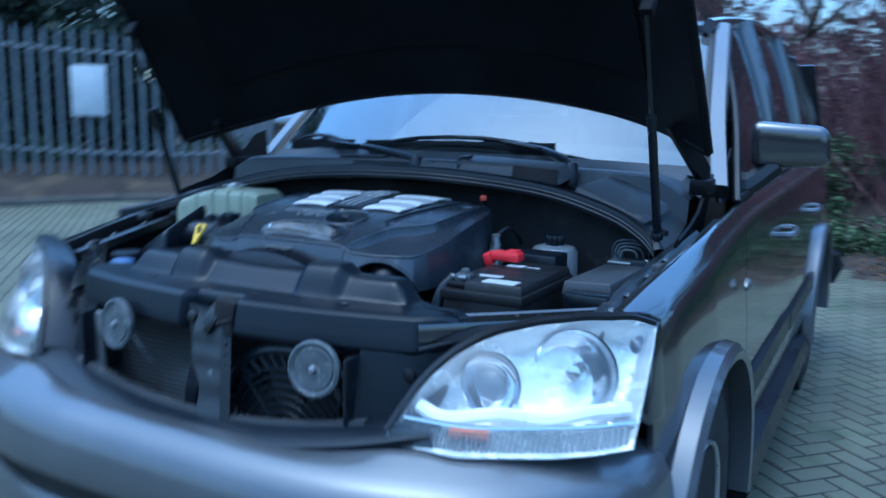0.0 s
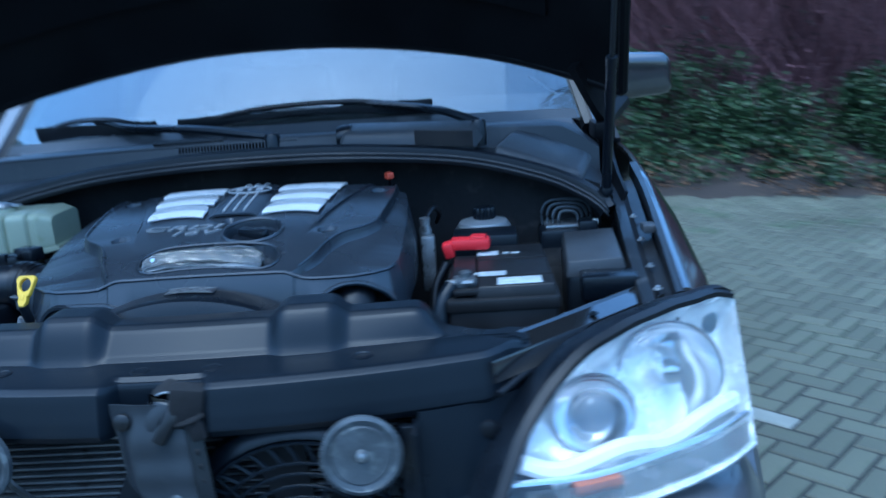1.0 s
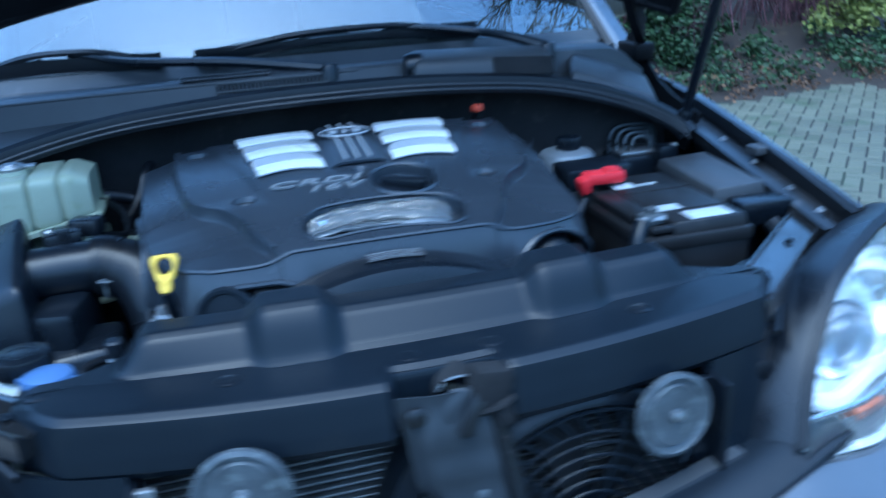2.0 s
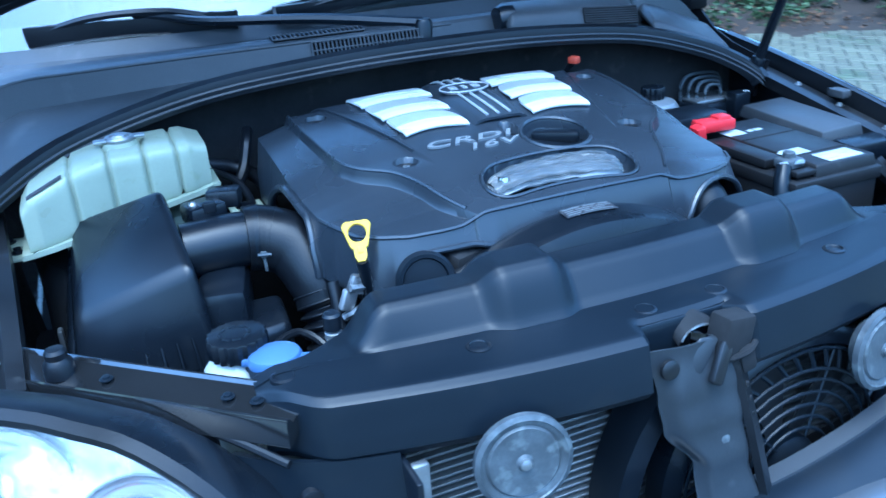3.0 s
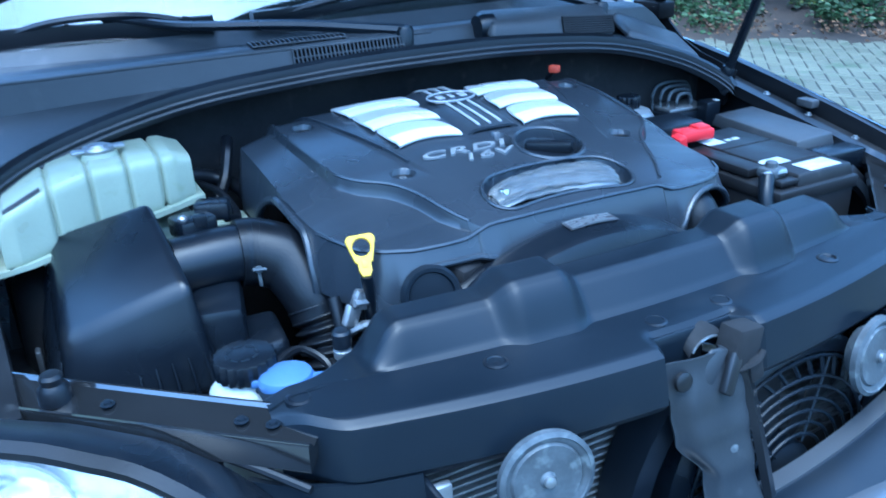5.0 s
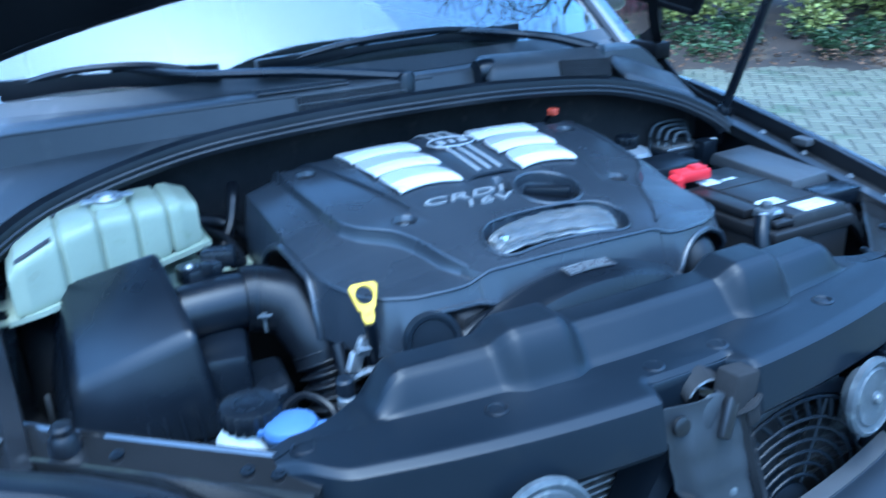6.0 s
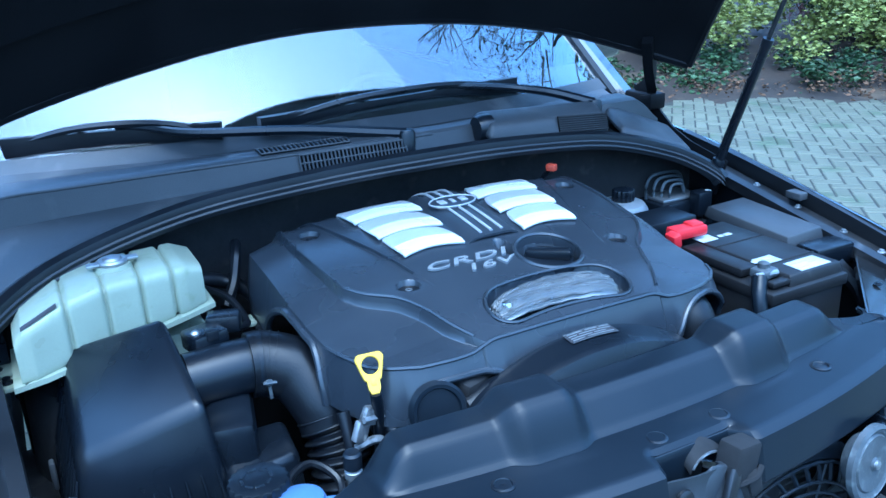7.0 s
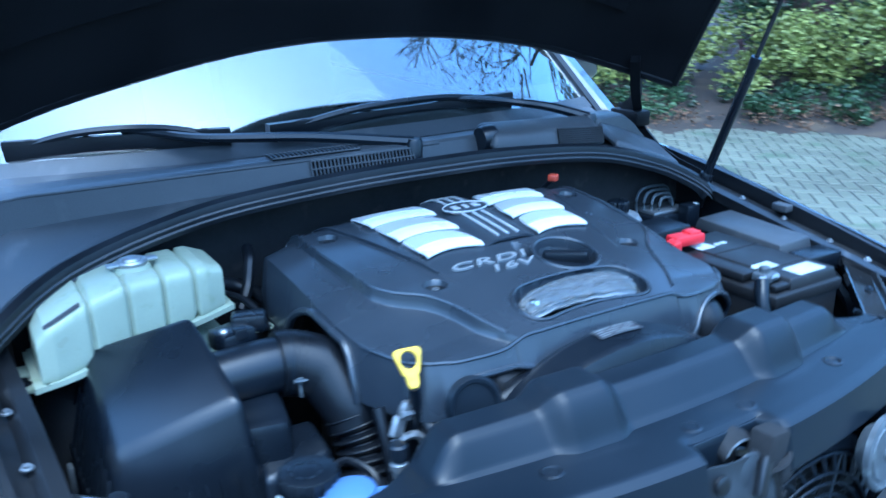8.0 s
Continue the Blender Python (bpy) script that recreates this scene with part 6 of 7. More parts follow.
part("loop", tube([(-0.42, 0.46, 0.90), (-0.44, 0.50, 0.92), (-0.40, 0.53, 0.92), (-0.37, 0.50, 0.90), (-0.39, 0.45, 0.88)], 0.006, 8, 6), RUBBER, loom)
part("hose", tube([(-0.345, 0.535, 0.98), (-0.345, 0.51, 0.93), (-0.345, 0.48, 0.85), (-0.345, 0.46, 0.76)], 0.009, 10, 5), RUBBER, loom)
part("hose", tube([(-0.29, 0.50, 0.96), (-0.28, 0.45, 0.92), (-0.28, 0.42, 0.84)], 0.012, 10, 5), RUBBER, loom)
part("hose", tube([(-0.44, 0.99, 1.04), (-0.38, 1.0, 1.02), (-0.345, 0.95, 1.0), (-0.36, 0.85, 0.97)], 0.013, 10, 5), RUBBER, loom)

# battery
bat = thing("battery", (0.50, 0.61, 0.62), "black car battery with a white label on top", "battery")
BX0, BX1, BY0, BY1, BZ = 0.408, 0.588, 0.478, 0.772, 0.998
part("case", bx(((BX0 + BX1) / 2, (BY0 + BY1) / 2, BZ - 0.105), (BX1 - BX0, BY1 - BY0, 0.18), 0.006), BATTERY, bat)
part("case_rim", bx(((BX0 + BX1) / 2, (BY0 + BY1) / 2, BZ - 0.018), (BX1 - BX0 + 0.008, BY1 - BY0 + 0.008, 0.022), 0.004), BATTERY, bat)
part("top_plate", hexa([(BX0 + 0.046, BY0 + 0.004, BZ - 0.01), (BX1, BY0 + 0.004, BZ - 0.01), (BX1, BY1, BZ - 0.01), (BX0 + 0.046, BY1, BZ - 0.01), (BX0 + 0.050, BY0 + 0.010, BZ + 0.012), (BX1 - 0.004, BY0 + 0.010, BZ + 0.012), (BX1 - 0.004, BY1 - 0.006, BZ + 0.012), (BX0 + 0.050, BY1 - 0.006, BZ + 0.012)], 0.003, 2), BATTERY, bat)
part("vent_bar", bx((0.435, 0.63, BZ + 0.003), (0.042, 0.15, 0.016), 0.004), BATTERY, bat)
lab = part("label", bx((0.528, 0.512, BZ + 0.0128), (0.074, 0.040, 0.0012), 0.0004, (0, 0, 0)), LABEL, bat, "white label with small print")
for i, (dx, w) in enumerate(((-0.02, 0.028), (0.012, 0.018), (-0.012, 0.04))):
    part("print_bar", bx((0.528 + dx, 0.503 + 0.009 * i, BZ + 0.0136), (w, 0.0022, 0.0006), 0), PRINT, lab)
for x, y, w in ((0.512, 0.700, 0.012), (0.530, 0.700, 0.016), (0.462, 0.565, 0.02), (0.486, 0.566, 0.014), (0.474, 0.555, 0.03)):
    part("print_mark", bx((x, y, BZ + 0.0128 if x > 0.457 else BZ + 0.012), (w, 0.010, 0.0008), 0), LABEL, bat)
part("spec_sticker", bx((0.478, 0.706, BZ + 0.0124), (0.040, 0.030, 0.0006), 0), LABEL, bat)
part("spec_sticker", bx((0.484, 0.562, BZ + 0.0122), (0.046, 0.030, 0.0006), 0), PRINT, bat)
for x0, x1, y in ((0.458, 0.585, 0.545), (0.458, 0.585, 0.66)):
    part("lid_groove", bx(((x0 + x1) / 2, y, BZ + 0.0125), (x1 - x0, 0.003, 0.001), 0), DARK, bat)
part("positive_cover", join(bx((0.446, 0.724, BZ + 0.030), (0.076, 0.036, 0.022), 0.006, (0, 0, -4)), bx((0.462, 0.724, BZ + 0.038), (0.030, 0.028, 0.016), 0.004, (0, 0, -4)), bx((0.404, 0.714, BZ + 0.022), (0.020, 0.028, 0.030), 0.005, (6, -14, 0))), RED, bat, "red plastic terminal cover")
neg = part("negative_clamp", join(bx((0.436, 0.525, BZ + 0.012), (0.038, 0.034, 0.016), 0.004, (0, 0, 8)), lathe([(0.011, 0), (0.010, 0.018), (0.007, 0.020), (0, 0.020)], 14, Matrix.Translation((0.437, 0.528, BZ + 0.010)))), HORN, bat, "grey clamp on the negative post")
part("clamp_bolt", tube([(0.405, 0.515, BZ + 0.014), (0.450, 0.509, BZ + 0.014)], 0.005, 8, 1), STEEL, neg)
part("clip_bar", bx((0.442, 0.495, BZ + 0.002), (0.050, 0.018, 0.010), 0.003), BATTERY, bat)
part("earth_cable", tube([(0.415, 0.515, BZ + 0.010), (0.396, 0.495, BZ - 0.02), (0.388, 0.470, BZ - 0.09), (0.38, 0.44, BZ - 0.18)], 0.013, 10, 5), PLASTIC_GREY, bat, "thick grey earth cable")
part("positive_cable", tube([(0.40, 0.70, BZ), (0.375, 0.68, BZ - 0.05), (0.37, 0.64, BZ - 0.14)], 0.009, 10, 5), RUBBER, bat)
part("tray", bx((0.50, 0.625, 0.70), (0.24, 0.34, 0.28), 0.01), DARK, bat)

# fuse box
fb = thing("fuse_box", (0.68, 0.75, 0.70), "black plastic fuse box with a flat lid", "fuse box")
# Lid is paler than the box so that its top looks lit.
part("lid", hexa([(0.618, 0.628, 0.975), (0.728, 0.632, 0.975), (0.745, 0.862, 0.985), (0.632, 0.865, 0.985), (0.622, 0.634, 1.004), (0.722, 0.638, 1.006), (0.738, 0.856, 1.012), (0.638, 0.860, 1.008)], 0.0025, 2), COWLM, fb, "flat lid in a paler plastic for its lit top")
part("base", bx((0.683, 0.745, 0.86), (0.115, 0.235, 0.235), 0.008, (0, 0, -3)), PLASTIC, fb)
part("front_step", bx((0.690, 0.600, 0.968), (0.10, 0.055, 0.045), 0.006, (0, 0, -3)), PLASTIC, fb)
part("side_clip", bx((0.738, 0.70, 0.965), (0.018, 0.05, 0.03), 0.004), PLASTIC, fb)
part("fuse_loom", tube([(0.70, 0.58, 0.95), (0.72, 0.53, 0.90), (0.70, 0.48, 0.84)], 0.016, 8, 5), RUBBER, fb)

# brake fluid reservoir and hydraulic unit by the firewall
hyd = thing("brake_hydraulic_unit", (0.65, 1.00, 0.88), "brake hydraulic unit with bent steel pipes", "brake unit")
part("block", bx((0.663, 1.002, 0.955), (0.13, 0.09, 0.07), 0.008), PLASTIC, hyd)
part("face_plate", bx((0.665, 1.000, 0.994), (0.11, 0.065, 0.008), 0.003), STEEL, hyd)
for i in range(4):
    w, h, y = 0.054 - 0.011 * i, 0.046 - 0.006 * i, 1.024 - 0.014 * i
    part("brake_pipe", tube([(0.662 - w, y, 0.985), (0.662 - w, y, 0.996 + 0.6 * h), (0.662 - 0.6 * w, y, 0.998 + h), (0.662 + 0.6 * w, y, 0.996 + h), (0.662 + w, y, 0.992 + 0.6 * h), (0.662 + w, y, 0.985)], 0.0034, 8, 5), HORN, hyd)
part("connector", bx((0.700, 0.945, 0.985), (0.040, 0.034, 0.055), 0.004), PLASTIC, hyd)
part("connector_clip", bx((0.716, 0.940, 1.008), (0.012, 0.014, 0.010), 0.002), LABEL, hyd)
part("upper_panel", bx((0.475, 0.835, 1.000), (0.13, 0.085, 0.05), 0.005), PLASTIC, hyd)
resv = thing("brake_fluid_reservoir", (0.47, 0.97, 0.90), "small grey metal dome with a black screw cap", "reservoir")
part("dome", lathe([(0.062, -0.12), (0.060, -0.012), (0.052, 0.0), (0.030, 0.006), (0, 0.007)], 26, Matrix.Translation((0.474, 0.955, 1.022))), SILVERDULL, resv)
part("cap", knurl(0.023, 0.026, 30, (0.477, 0.950, 1.028)), PLASTIC, resv)
part("stand", bx((0.462, 0.975, 0.87), (0.11, 0.10, 0.12), 0.01), DARK, resv)
valv = thing("vacuum_valve", (0.355, 0.86, 0.9), "small bare metal valve beside the engine", "engine part")
part("body", join(lathe([(0.012, 0), (0.014, 0.02), (0.010, 0.03), (0.012, 0.045), (0, 0.048)], 14, Matrix.Translation((0.352, 0.86, 1.01))), bx((0.356, 0.855, 0.96), (0.03, 0.03, 0.12), 0.006)), ALU, valv)
part("wire", tube([(0.352, 0.86, 1.05), (0.37, 0.89, 1.07), (0.38, 0.93, 1.05), (0.37, 0.98, 1.02)], 0.005, 6, 5), RUBBER, valv)


# ---- the yard ----
def ground_z(x, y):
    """Level paving; a low bank behind the edges of the yard."""
    d = bank_depth(x, y)
    return -0.012 + 0.45 * sstep(0.0, 2.2, d) + 0.5 * sstep(3, 12, d) * sstep(-4.0, 0.0, x) + (0.05 * noise.noise((x * 0.8, y * 0.8, 0)) * sstep(0, 1, d))


EDGE = [(-30.0, -6.0), (-15.0, 1.0), (-10.2, 5.2), (-9.0, 7.6), (-6.6, 9.8), (-2.4, 9.6), (0.7, 7.55), (2.4, 6.25), (3.5, 5.85), (4.3, 5.70), (5.3, 5.90), (6.2, 5.55), (6.7, 4.7), (8.2, 1.2), (10.5, -6.0), (16.0, -14.0), (30.0, -30.0)]
ED = [Vector(p) for p in EDGE]


def bank_depth(x, y):
    """How far a place lies behind the edge of the yard; minus: on the yard."""
    p, best, sign = Vector((x, y)), 1e9, 1
    for a, b in zip(ED, ED[1:]):
        t = max(0.0, min(1.0, (p - a).dot(b - a) / (b - a).length_squared))
        q = a + t * (b - a)
        d = (p - q).length
        if d < best:
            best = d
            n = b - a
            sign = 1 if n.x * (y - q.y) - n.y * (x - q.x) > 0 else -1
    return best * sign


def along(s, back):
    """A place a share s (0..1) along the edge between its inner corners, set back from it."""
    pts = ED[2:14]
    lens = [(b - a).length for a, b in zip(pts, pts[1:])]
    d = s * sum(lens)
    for a, b, l in zip(pts, pts[1:], lens):
        if d <= l:
            n = Vector((-(b - a).y, (b - a).x)).normalized()
            return a.lerp(b, d / l) + n * back
        d -= l
    return pts[-1]


def ground_sheet():
    xs = sorted({*np.arange(-24, 24.01, 0.75).tolist(), -400, -200, -100, -60, -40, -30, 30, 40, 60, 100, 200, 400})
    bm = bmesh.new()
    g = [[bm.verts.new((x, y, ground_z(x, y))) for y in xs] for x in xs]
    for i in range(len(xs) - 1):
        for j in range(len(xs) - 1):
            bm.faces.new((g[i][j], g[i + 1][j], g[i + 1][j + 1], g[i][j + 1]))
    return bm


solo("ground", ground_sheet(), SOIL, "brown soil and leaf litter round the yard", "ground", kind="structure", sharp=80)
pave = thing("pavement", (0, 0, 0), "grey-green concrete block paving laid in herringbone", "pavement", kind="structure")
part("bedding", prism([(p.x, p.y) for p in ED[2:14]] + [(10.4, -6.0), (8, -9), (-17, -9), (-14.8, 1.0)], -0.03, -0.004, 0), SANDJ, pave)

# left: steel palisade fence on the bank
FA, FB = Vector((-13.4, 4.6)), Vector((-6.4, 12.6))
fence = thing("fence", (-7.6, 8.4, 0.2), "galvanised steel palisade fence along the bank", "fence", kind="structure")
fd = (FB - FA).normalized()
FN = int((FB - FA).length / 0.205)


def pale_mesh():
    b = hexa([(-0.032, -0.004, 0), (0.032, -0.004, 0), (0.022, 0.012, 0), (-0.022, 0.012, 0), (-0.032, -0.004, 2.22), (0.032, -0.004, 2.22), (0.022, 0.012, 2.22), (-0.022, 0.012, 2.22)], 0)
    tip = hexa([(-0.032, -0.004, 2.22), (0.032, -0.004, 2.22), (0.022, 0.012, 2.22), (-0.022, 0.012, 2.22), (-0.004, 0, 2.34), (0.004, 0, 2.34), (0.004, 0.008, 2.34), (-0.004, 0.008, 2.34)], 0)
    return join(b, tip)


ang = math.degrees(math.atan2(fd.y, fd.x))
first = None
for i in range(FN):
    p = FA + fd * 0.205 * i
    z = ground_z(p.x, p.y) - 0.02
    if first is None:
        first = part("pale", pale_mesh(), GALV, fence)
        ob = first
    else:
        ob = new("pale", first.data)
        ob.parent = fence
        ob.matrix_parent_inverse = fence.matrix_basis.inverted()
    ob.matrix_basis = pose(p.x, p.y, z, 0, 0, ang)
for h in (0.35, 1.95):
    part("rail", tube([(*(FA + fd * t + Vector((-fd.y, fd.x)) * 0.03), ground_z(*(FA + fd * t)) + h) for t in np.linspace(0, (FB - FA).length, 8)], 0.022, 6, 1), GALV, fence)
for t in np.arange(0.5, (FB - FA).length, 2.75):
    p = FA + fd * t + Vector((-fd.y, fd.x)) * 0.07
    part("post", bx((p.x, p.y, ground_z(p.x, p.y) + 1.12), (0.06, 0.10, 2.24), 0.006, (0, 0, ang)), GALV, fence)
board = thing("sign_board", (-10.25, 8.13, 1.25), "blank pale grey board fixed to the palisade fence", "sign")
part("plate", bx((-10.25, 8.13, 1.655), (0.52, 0.012, 0.80), 0.004, (0, 0, ang)), CABINETM, board)
for dz in (-0.25, 0.25):
    part("clamp_bar", bx((-10.265, 8.143, 1.655 + dz), (0.46, 0.020, 0.04), 0.004, (0, 0, ang)), GALV, board)
shed = thing("low_shed", (-12.0, 17.0, 0.4), "low pale rendered shed behind the fence", "shed")
part("wall", bx((-12.2, 16.9, 1.15), (5.2, 2.4, 1.5), 0.02, (0, 0, 43)), RENDERW, shed)
part("roof", bx((-12.2, 16.9, 1.95), (5.5, 2.7, 0.12), 0.03, (0, 0, 43)), KERB, shed)

# kerb stones at the yard's left edge
kerb = thing("kerb", (-6.3, 5.75, 0), "low concrete kerb edging the bank", "kerb", kind="structure")
for seg in ((ED[2], ED[3]), (ED[3], ED[4])):
    d = seg[1] - seg[0]
    n = int(d.length / 0.9)
    for i in range(n):
        c = seg[0] + d * ((i + 0.5) / n)
        part("kerb_stone", bx((c.x, c.y, 0.03), (d.length / n - 0.01, 0.12, 0.12), 0.015, (0, 0, math.degrees(math.atan2(d.y, d.x)))), KERB, kerb)


# ---- planting ----
rng = np.random.default_rng(7)


def leaf_cloud(name, centres, size, n_each, spread, material, label, category, flat=0.6):
    """Many small folded leaves round given centres."""
    vs, fs = [], []
    for c, rad in centres:
        for _ in range(n_each):
            d = rng.normal(size=3)
            d /= np.linalg.norm(d)
            p = np.array(c) + d * rad * rng.uniform(0.35, 1.08) * np.array([1, 1, 0.8]) * spread
            if p[2] < ground_z(p[0], p[1]):
                continue
            a = rng.normal(size=3)
            a /= np.linalg.norm(a)
            u = np.cross(a, [0.3, 0.2, 1])
            u /= np.linalg.norm(u) + 1e-9
            w = np.cross(a, u)
            s = size * rng.uniform(0.6, 1.4)
            k = len(vs)
            vs += [tuple(p - u * s), tuple(p + w * s * flat + a * s * 0.2), tuple(p + u * s), tuple(p - w * s * flat + a * s * 0.2)]
            fs += [(k, k + 1, k + 2), (k, k + 2, k + 3)]
    return scatter_mesh(name, vs, fs, material, label, category)


def twig_mass(name, bases, n_each, height, material, label, category, thin=0.006, lean=0.35):
    """Tangles of thin upright bare stems, each a tapered three-sided stick in three bends."""
    vs, fs = [], []
    for b in bases:
        for _ in range(n_each):
            p = np.array(b) + np.array([*rng.normal(scale=0.28, size=2), 0])
            d = np.array([*rng.normal(scale=lean, size=2), 1.0])
            h = height * rng.uniform(0.5, 1.15)
            r = thin * rng.uniform(0.6, 1.5)
            rings = []
            for j in range(4):
                q = p + d * h * j / 3
                rr = r * (1 - 0.28 * j)
                rings.append(len(vs))
                vs += [tuple(q + np.array([rr * math.cos(t), rr * math.sin(t), 0])) for t in (0, 2.1, 4.2)]
                d = d + np.array([*rng.normal(scale=0.16, size=2), 0])
            for a, c in zip(rings, rings[1:]):
                for t in range(3):
                    fs.append((a + t, a + (t + 1) % 3, c + (t + 1) % 3, c + t))
    return scatter_mesh(name, vs, fs, material, label, category)


def edge_centres(s0, s1, n, back0, back1, z0, z1, r0, r1):
    out = []
    for _ in range(n):
        q = along(rng.uniform(s0, s1), rng.uniform(back0, back1))
        out.append(((q.x, q.y, ground_z(q.x, q.y) + rng.uniform(z0, z1)), rng.uniform(r0, r1)))
    return out


# low green growth along the right-hand bank, yellow-green shrubs over it
leaf_cloud("ivy_bank", edge_centres(0.40, 1.0, 230, 0.25, 1.3, 0.0, 0.20, 0.13, 0.28), 0.030, 90, 1.0, LEAF, "low dark green ivy along the bank", "ivy")
leaf_cloud("ivy_bank", edge_centres(0.0, 0.36, 90, 1.7, 3.4, 0.0, 0.45, 0.15, 0.3), 0.030, 50, 1.0, LEAF, "patchy green growth by the fence", "ivy")
for s, bk, h, w, m, lab in ((0.66, 1.5, 0.40, 0.7, LEAF, "loose green shrub on the bank"), (0.735, 1.5, 0.5, 0.6, LEAF, "low green shrub on the bank"), (0.80, 1.25, 0.85, 0.85, LEAF_LIGHT, "leafy yellow-green shrub on the bank"), (0.832, 1.15, 0.75, 0.8, LEAF_LIGHT, "spreading yellow-green shrub on the bank"), (0.85, 1.9, 1.1, 0.9, LEAF, "tall green shrub behind lighter shrubs"), (0.815, 1.9, 1.0, 0.8, LEAF, "tall green shrub behind lighter shrubs"), (0.60, 1.6, 0.8, 0.8, LEAF, "dark green shrub among bare twigs"), (0.87, 1.3, 0.95, 0.9, LEAF_LIGHT, "broad yellow-green shrub on the bank"), (0.50, 1.8, 0.7, 0.7, LEAF, "low green shrub before red twigs")):
    q = along(s, bk)
    z = ground_z(q.x, q.y)
    cs = [((q.x + rng.normal() * w * 0.42, q.y + rng.normal() * w * 0.42, z + h * rng.uniform(0.15, 1.0)), rng.uniform(0.14, 0.30)) for _ in range(34)]
    leaf_cloud("shrub", cs, 0.030, 110, 1.0, m, lab, "shrub")
leaf_cloud("leaf_litter", edge_centres(0.35, 1.0, 260, -0.10, 0.9, -0.01, 0.03, 0.12, 0.35), 0.022, 30, 1.0, DEADLEAF, "brown fallen leaves along the paving edge", "fallen leaves")
# reddish bare thicket higher up the bank
tb = [(p[0], p[1], ground_z(p[0], p[1])) for p, _ in edge_centres(0.36, 0.98, 120, 1.6, 4.2, 0, 0, 1, 1)]
twig_mass("bare_thicket", tb, 60, 3.2, TWIG, "dense thicket of reddish bare stems", "thicket")
leaf_cloud("withered_leaves", [((p[0], p[1], p[2] + rng.uniform(0.4, 3.5)), 0.5) for p in tb], 0.03, 110, 1.0, TWIG, "withered red-brown leaves in the thicket", "thicket")
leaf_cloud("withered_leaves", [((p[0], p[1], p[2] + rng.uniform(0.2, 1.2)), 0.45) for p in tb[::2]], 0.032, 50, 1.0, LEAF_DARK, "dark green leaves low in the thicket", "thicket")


def branch(vs, fs, p, d, r, length, depth, n=6):
    rings, q = [], np.array(p, float)
    d = np.array(d, float) / np.linalg.norm(d)
    for j in range(4):
        u = np.cross(d, [0.31, 0.87, 0.2])
        u /= np.linalg.norm(u)
        w = np.cross(d, u)
        rr = r * (1 - 0.14 * j)
        rings.append(len(vs))
        vs += [tuple(q + rr * (math.cos(2 * math.pi * i / n) * u + math.sin(2 * math.pi * i / n) * w)) for i in range(n)]
        q = q + d * length / 3
        d = d + rng.normal(scale=0.10, size=3) + np.array([0, 0, 0.03])
        d /= np.linalg.norm(d)
    for a, c in zip(rings, rings[1:]):
        for i in range(n):
            fs.append((a + i, a + (i + 1) % n, c + (i + 1) % n, c + i))
    ends = [(q, d)]
    if depth > 0:
        for k in range(3 if depth > 2 else 4):
            dd = d + rng.normal(scale=0.55, size=3) + np.array([0, 0, 0.10])
            ends += branch(vs, fs, q - d * length * 0.12 * k, dd, r * rng.uniform(0.50, 0.66), length * rng.uniform(0.62, 0.85), depth - 1, 5 if depth > 2 else 3)
    return ends


def tree(x, y, r, h, depth, crown, label):
    z = ground_z(x, y) - 0.1
    t = thing("tree", (x, y, z), label, "tree")
    vs, fs = [], []
    ends = branch(vs, fs, (x, y, z), (rng.normal(scale=0.04), rng.normal(scale=0.04), 1), r, h, depth, 10)
    me = bpy.data.meshes.new("trunk")
    me.from_pydata(vs, [], fs)
    me.materials.append(BARK)
    me.polygons.foreach_set("use_smooth", [True] * len(me.polygons))
    ob = new("trunk", me)
    ob.parent, ob.matrix_parent_inverse = t, t.matrix_basis.inverted()
    if crown:
        vs, fs = [], []
        for q, _ in ends[1:]:
            for _ in range(crown):
                p = q + rng.normal(scale=0.22, size=3)
                a = rng.normal(size=3)
                a /= np.linalg.norm(a)
                u = np.cross(a, [0.3, 0.2, 1])
                w = np.cross(a, u)
                s = rng.uniform(0.03, 0.06)
                k = len(vs)
                vs += [tuple(p - u * s), tuple(p + w * s * 0.6), tuple(p + u * s), tuple(p - w * s * 0.6)]
                fs += [(k, k + 1, k + 2), (k, k + 2, k + 3)]
        me = bpy.data.meshes.new("crown")
        me.from_pydata(vs, [], fs)
        me.materials.append(LEAF_DARK)
        ob = new("crown", me)
        ob.parent, ob.matrix_parent_inverse = t, t.matrix_basis.inverted()


tree(9.45, 6.0, 0.24, 2.8, 5, 2, "bare tree with a grey trunk on the bank")
tree(6.6, 7.4, 0.15, 2.4, 5, 3, "thin bare tree above the thicket")
tree(3.2, 9.4, 0.13, 1.3, 4, 6, "dark leafy tree behind the thicket")
tree(-0.6, 11.2, 0.13, 1.4, 4, 6, "dark leafy tree behind the yard")
tree(-11.5, 14.5, 0.16, 2.2, 4, 8, "dark leafy tree behind the fence")
tree(-13.5, 9.0, 0.18, 2.4, 4, 8, "dark leafy tree beyond the fence")

# woods that close the view all round; those behind the camera are unseen,
# added to shape what the car's front mirrors and kept low to let sky in
far = []
for i in range(150):
    t = rng.uniform(0, 2 * math.pi)
    d = rng.uniform(26, 40)
    q = (d * math.cos(t), 4 + d * math.sin(t))
    for _ in range(3):
        far.append(((q[0] + rng.normal() * 1.2, q[1] + rng.normal() * 1.2, rng.uniform(1.0, 4.5) * (1.0 if q[1] > -8 else 0.4)), rng.uniform(1.2, 2.2)))
leaf_cloud("far_woods", far, 0.30, 70, 1.0, LEAF_DARK, "dark woods round the yard, added unseen behind the camera", "woods")
near_dark = []
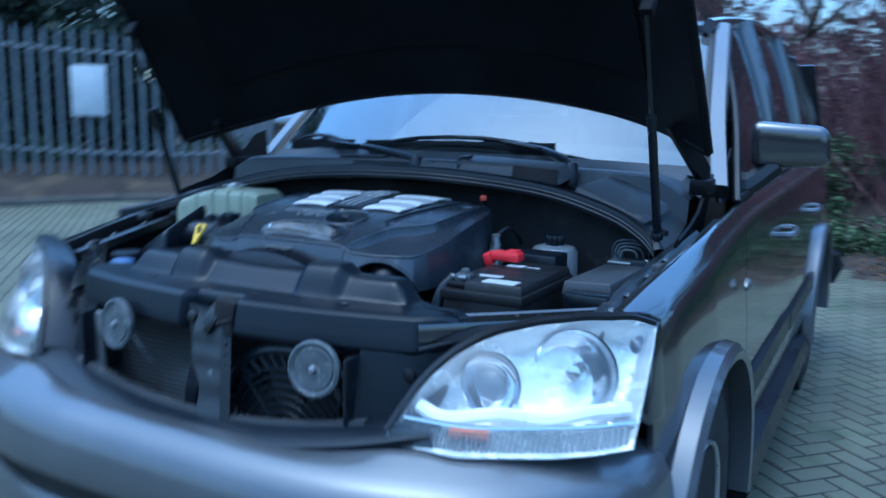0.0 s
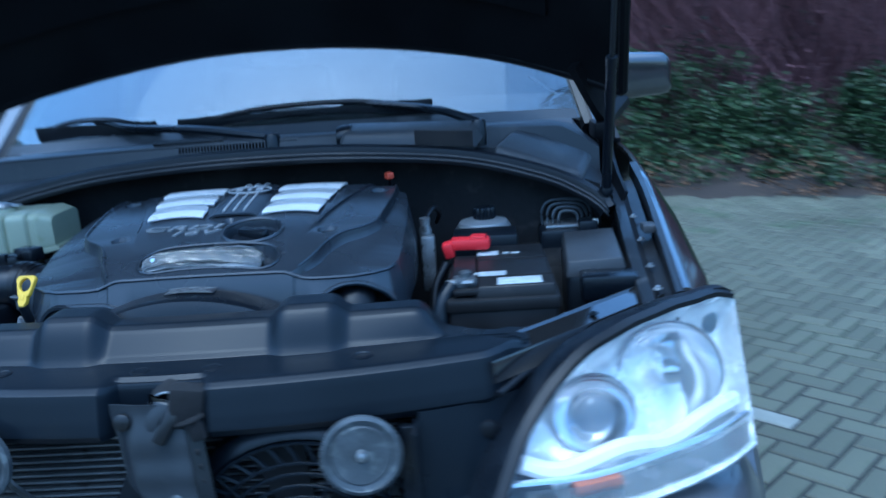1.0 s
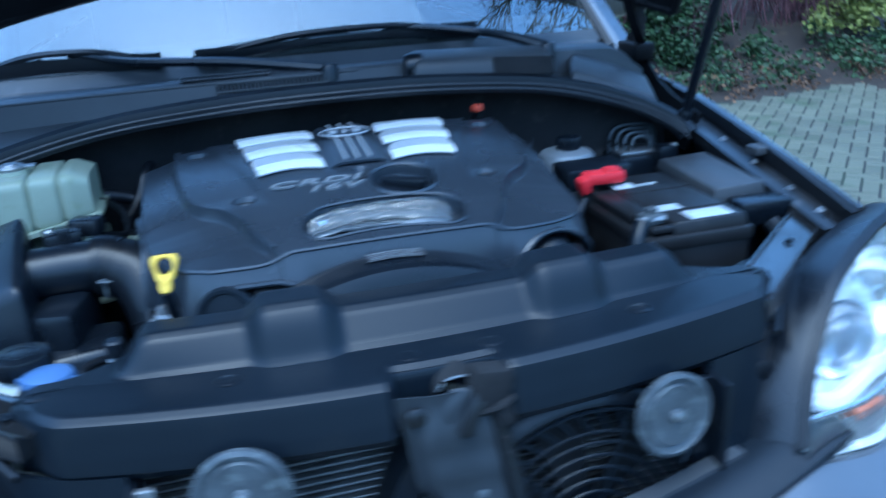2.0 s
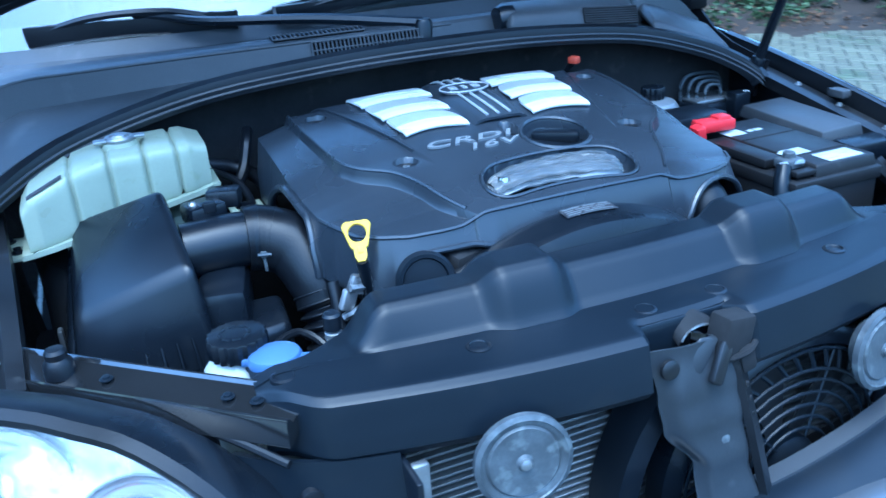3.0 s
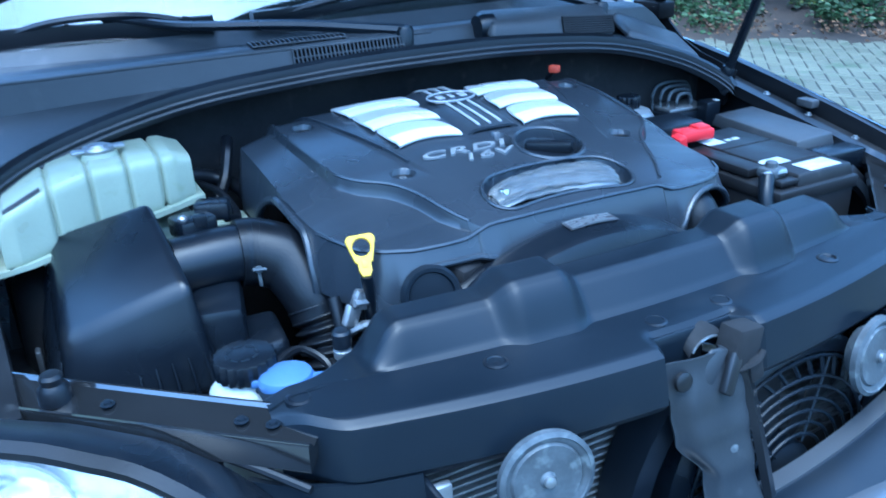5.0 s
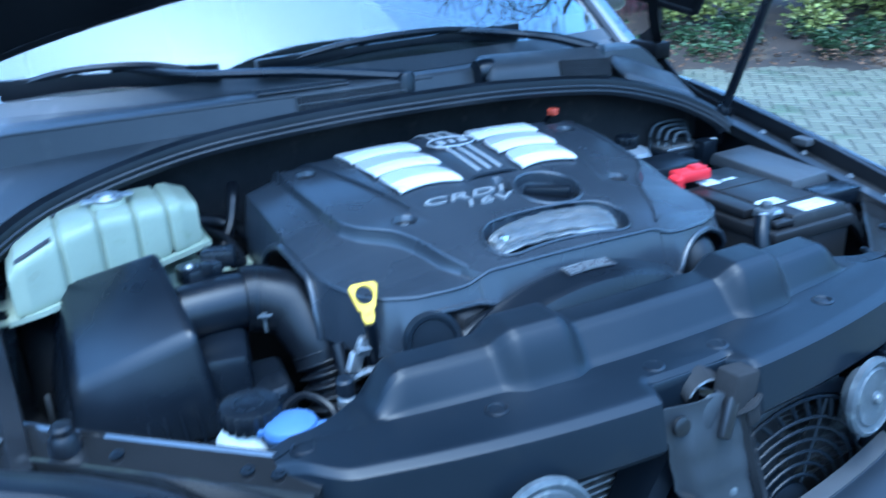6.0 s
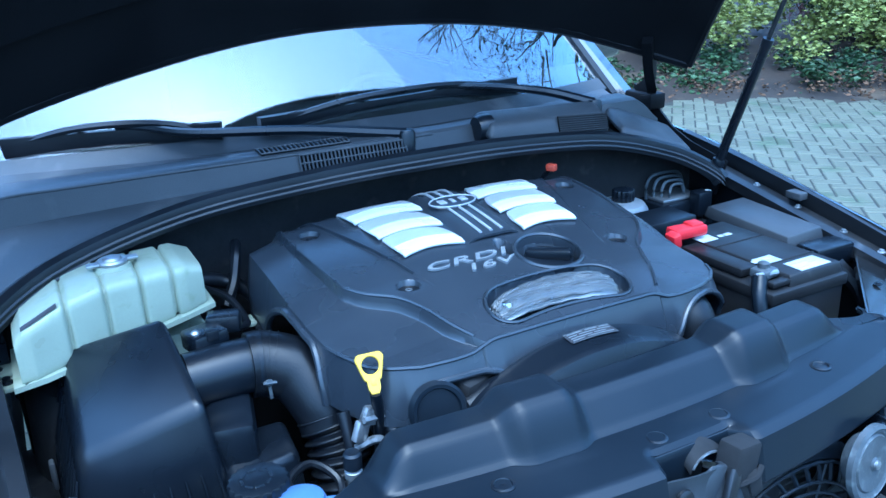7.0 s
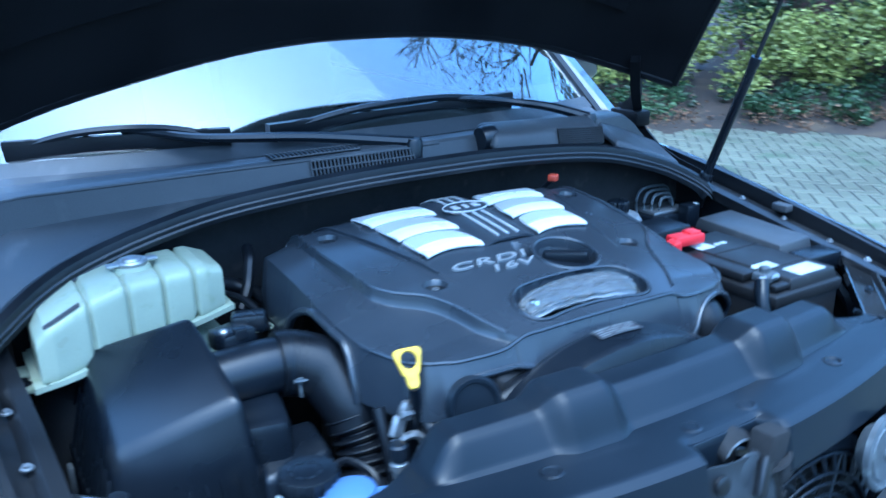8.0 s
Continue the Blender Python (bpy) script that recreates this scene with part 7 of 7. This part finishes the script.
for s in np.linspace(0.35, 0.98, 34):
    q = along(s, rng.uniform(4.8, 7.0))
    # Belt left open where the car hides it, so the paint mirrors sky.
    if q.x < 0.5:
        continue
    for _ in range(6):
        near_dark.append(((q.x + rng.normal() * 0.5, q.y + rng.normal() * 0.5, 0.9 + rng.uniform(0.2, 4.2)), rng.uniform(0.7, 1.1)))
for s in np.linspace(0.0, 0.36, 22):
    q = along(s, rng.uniform(9.5, 13.0))
    for _ in range(8):
        near_dark.append(((q.x + rng.normal() * 0.6, q.y + rng.normal() * 0.6, 0.4 + rng.uniform(0.6, 6.0)), rng.uniform(0.9, 1.4)))
side = Vector((-fd.y, fd.x))
for t in np.linspace(-9.0, 6.2, 34):
    q = FA + fd * t + side * rng.uniform(1.6, 4.0)
    for _ in range(9):
        near_dark.append(((q.x + rng.normal() * 0.4, q.y + rng.normal() * 0.4, 0.5 + rng.uniform(0.3, 6.8)), rng.uniform(0.6, 1.0)))
leaf_cloud("evergreen_belt", near_dark, 0.09, 260, 1.0, LEAF_DARK, "dark evergreen belt behind the bank", "woods")


# ---- paving blocks, last ----
BL, BW, GAP = 0.200, 0.100, 0.0048


def block_mesh():
    b = bmesh.new()
    x, y, c = BL / 2 - GAP, BW / 2 - GAP, 0.006
    lo = [b.verts.new((sx * x, sy * y, -0.02)) for sx, sy in ((-1, -1), (1, -1), (1, 1), (-1, 1))]
    mi = [b.verts.new((sx * x, sy * y, -c)) for sx, sy in ((-1, -1), (1, -1), (1, 1), (-1, 1))]
    hi = [b.verts.new((sx * (x - c), sy * (y - c), 0)) for sx, sy in ((-1, -1), (1, -1), (1, 1), (-1, 1))]
    b.faces.new(hi)
    for ring, nxt in ((lo, mi), (mi, hi)):
        for i in range(4):
            b.faces.new((ring[i], ring[(i + 1) % 4], nxt[(i + 1) % 4], nxt[i]))
    return b


PAVE_TURN = radians(47)
PAVE_AT = Vector((2.4, 3.0))
stone_data = bpy.data.meshes.new("block")
bmm = block_mesh()
bmm.to_mesh(stone_data)
bmm.free()
stone_data.materials.append(PAVER)
tmpl_v = np.array([v.co[:] for v in stone_data.vertices])
tmpl_f = [list(p.vertices) for p in stone_data.polygons]
ct, stn = math.cos(PAVE_TURN), math.sin(PAVE_TURN)
singles, all_v, all_f = 0, [], []
for i in range(-150, 151):
    for j in range(-50, 51):
        # herringbone: pairs of blocks, one along, one across, stepped by one block's width
        for kind in (0, 1):
            gx = i * BW + j * 2 * BL
            gy = i * BW
            if kind == 0:
                cx, cy, turn = gx + BL / 2, gy + BW / 2, 0.0
            else:
                cx, cy, turn = gx + BL + BW / 2, gy, 90.0
            px, py = PAVE_AT.x + cx * ct - cy * stn, PAVE_AT.y + cx * stn + cy * ct
            if not (-10.8 < px < 8.5 and -3.0 < py < 9.4) or bank_depth(px, py) > -0.06:
                continue
            z = 0.0 + rng.normal() * 0.0012
            tilt = rng.normal(scale=0.25, size=2)
            m = pose(px, py, z, tilt[0], tilt[1], turn + math.degrees(PAVE_TURN) + rng.normal() * 0.4)
            if 1.25 < px < 2.75 and 1.5 < py < 4.9 and singles < 300:
                ob = new("block", stone_data)
                ob.parent = pave
                ob.matrix_parent_inverse = pave.matrix_basis.inverted()
                ob.matrix_basis = m
                singles += 1
                if math.hypot(px - 1.43, py - 2.03) < 0.085:
                    ob.material_slots[0].link, ob.material_slots[0].material = "OBJECT", WHITELINE
            else:
                mm = np.array(m)
                k = len(all_v)
                all_v += (tmpl_v @ mm[:3, :3].T + mm[:3, 3]).tolist()
                all_f += [[a + k for a in f] for f in tmpl_f]
rest = bpy.data.meshes.new("further_blocks")
rest.from_pydata(all_v, [], all_f)
rest.materials.append(PAVER)
ob = new("further_blocks", rest)
ob.parent, ob.matrix_parent_inverse = pave, pave.matrix_basis.inverted()
tagged(ob, kind="stuff")
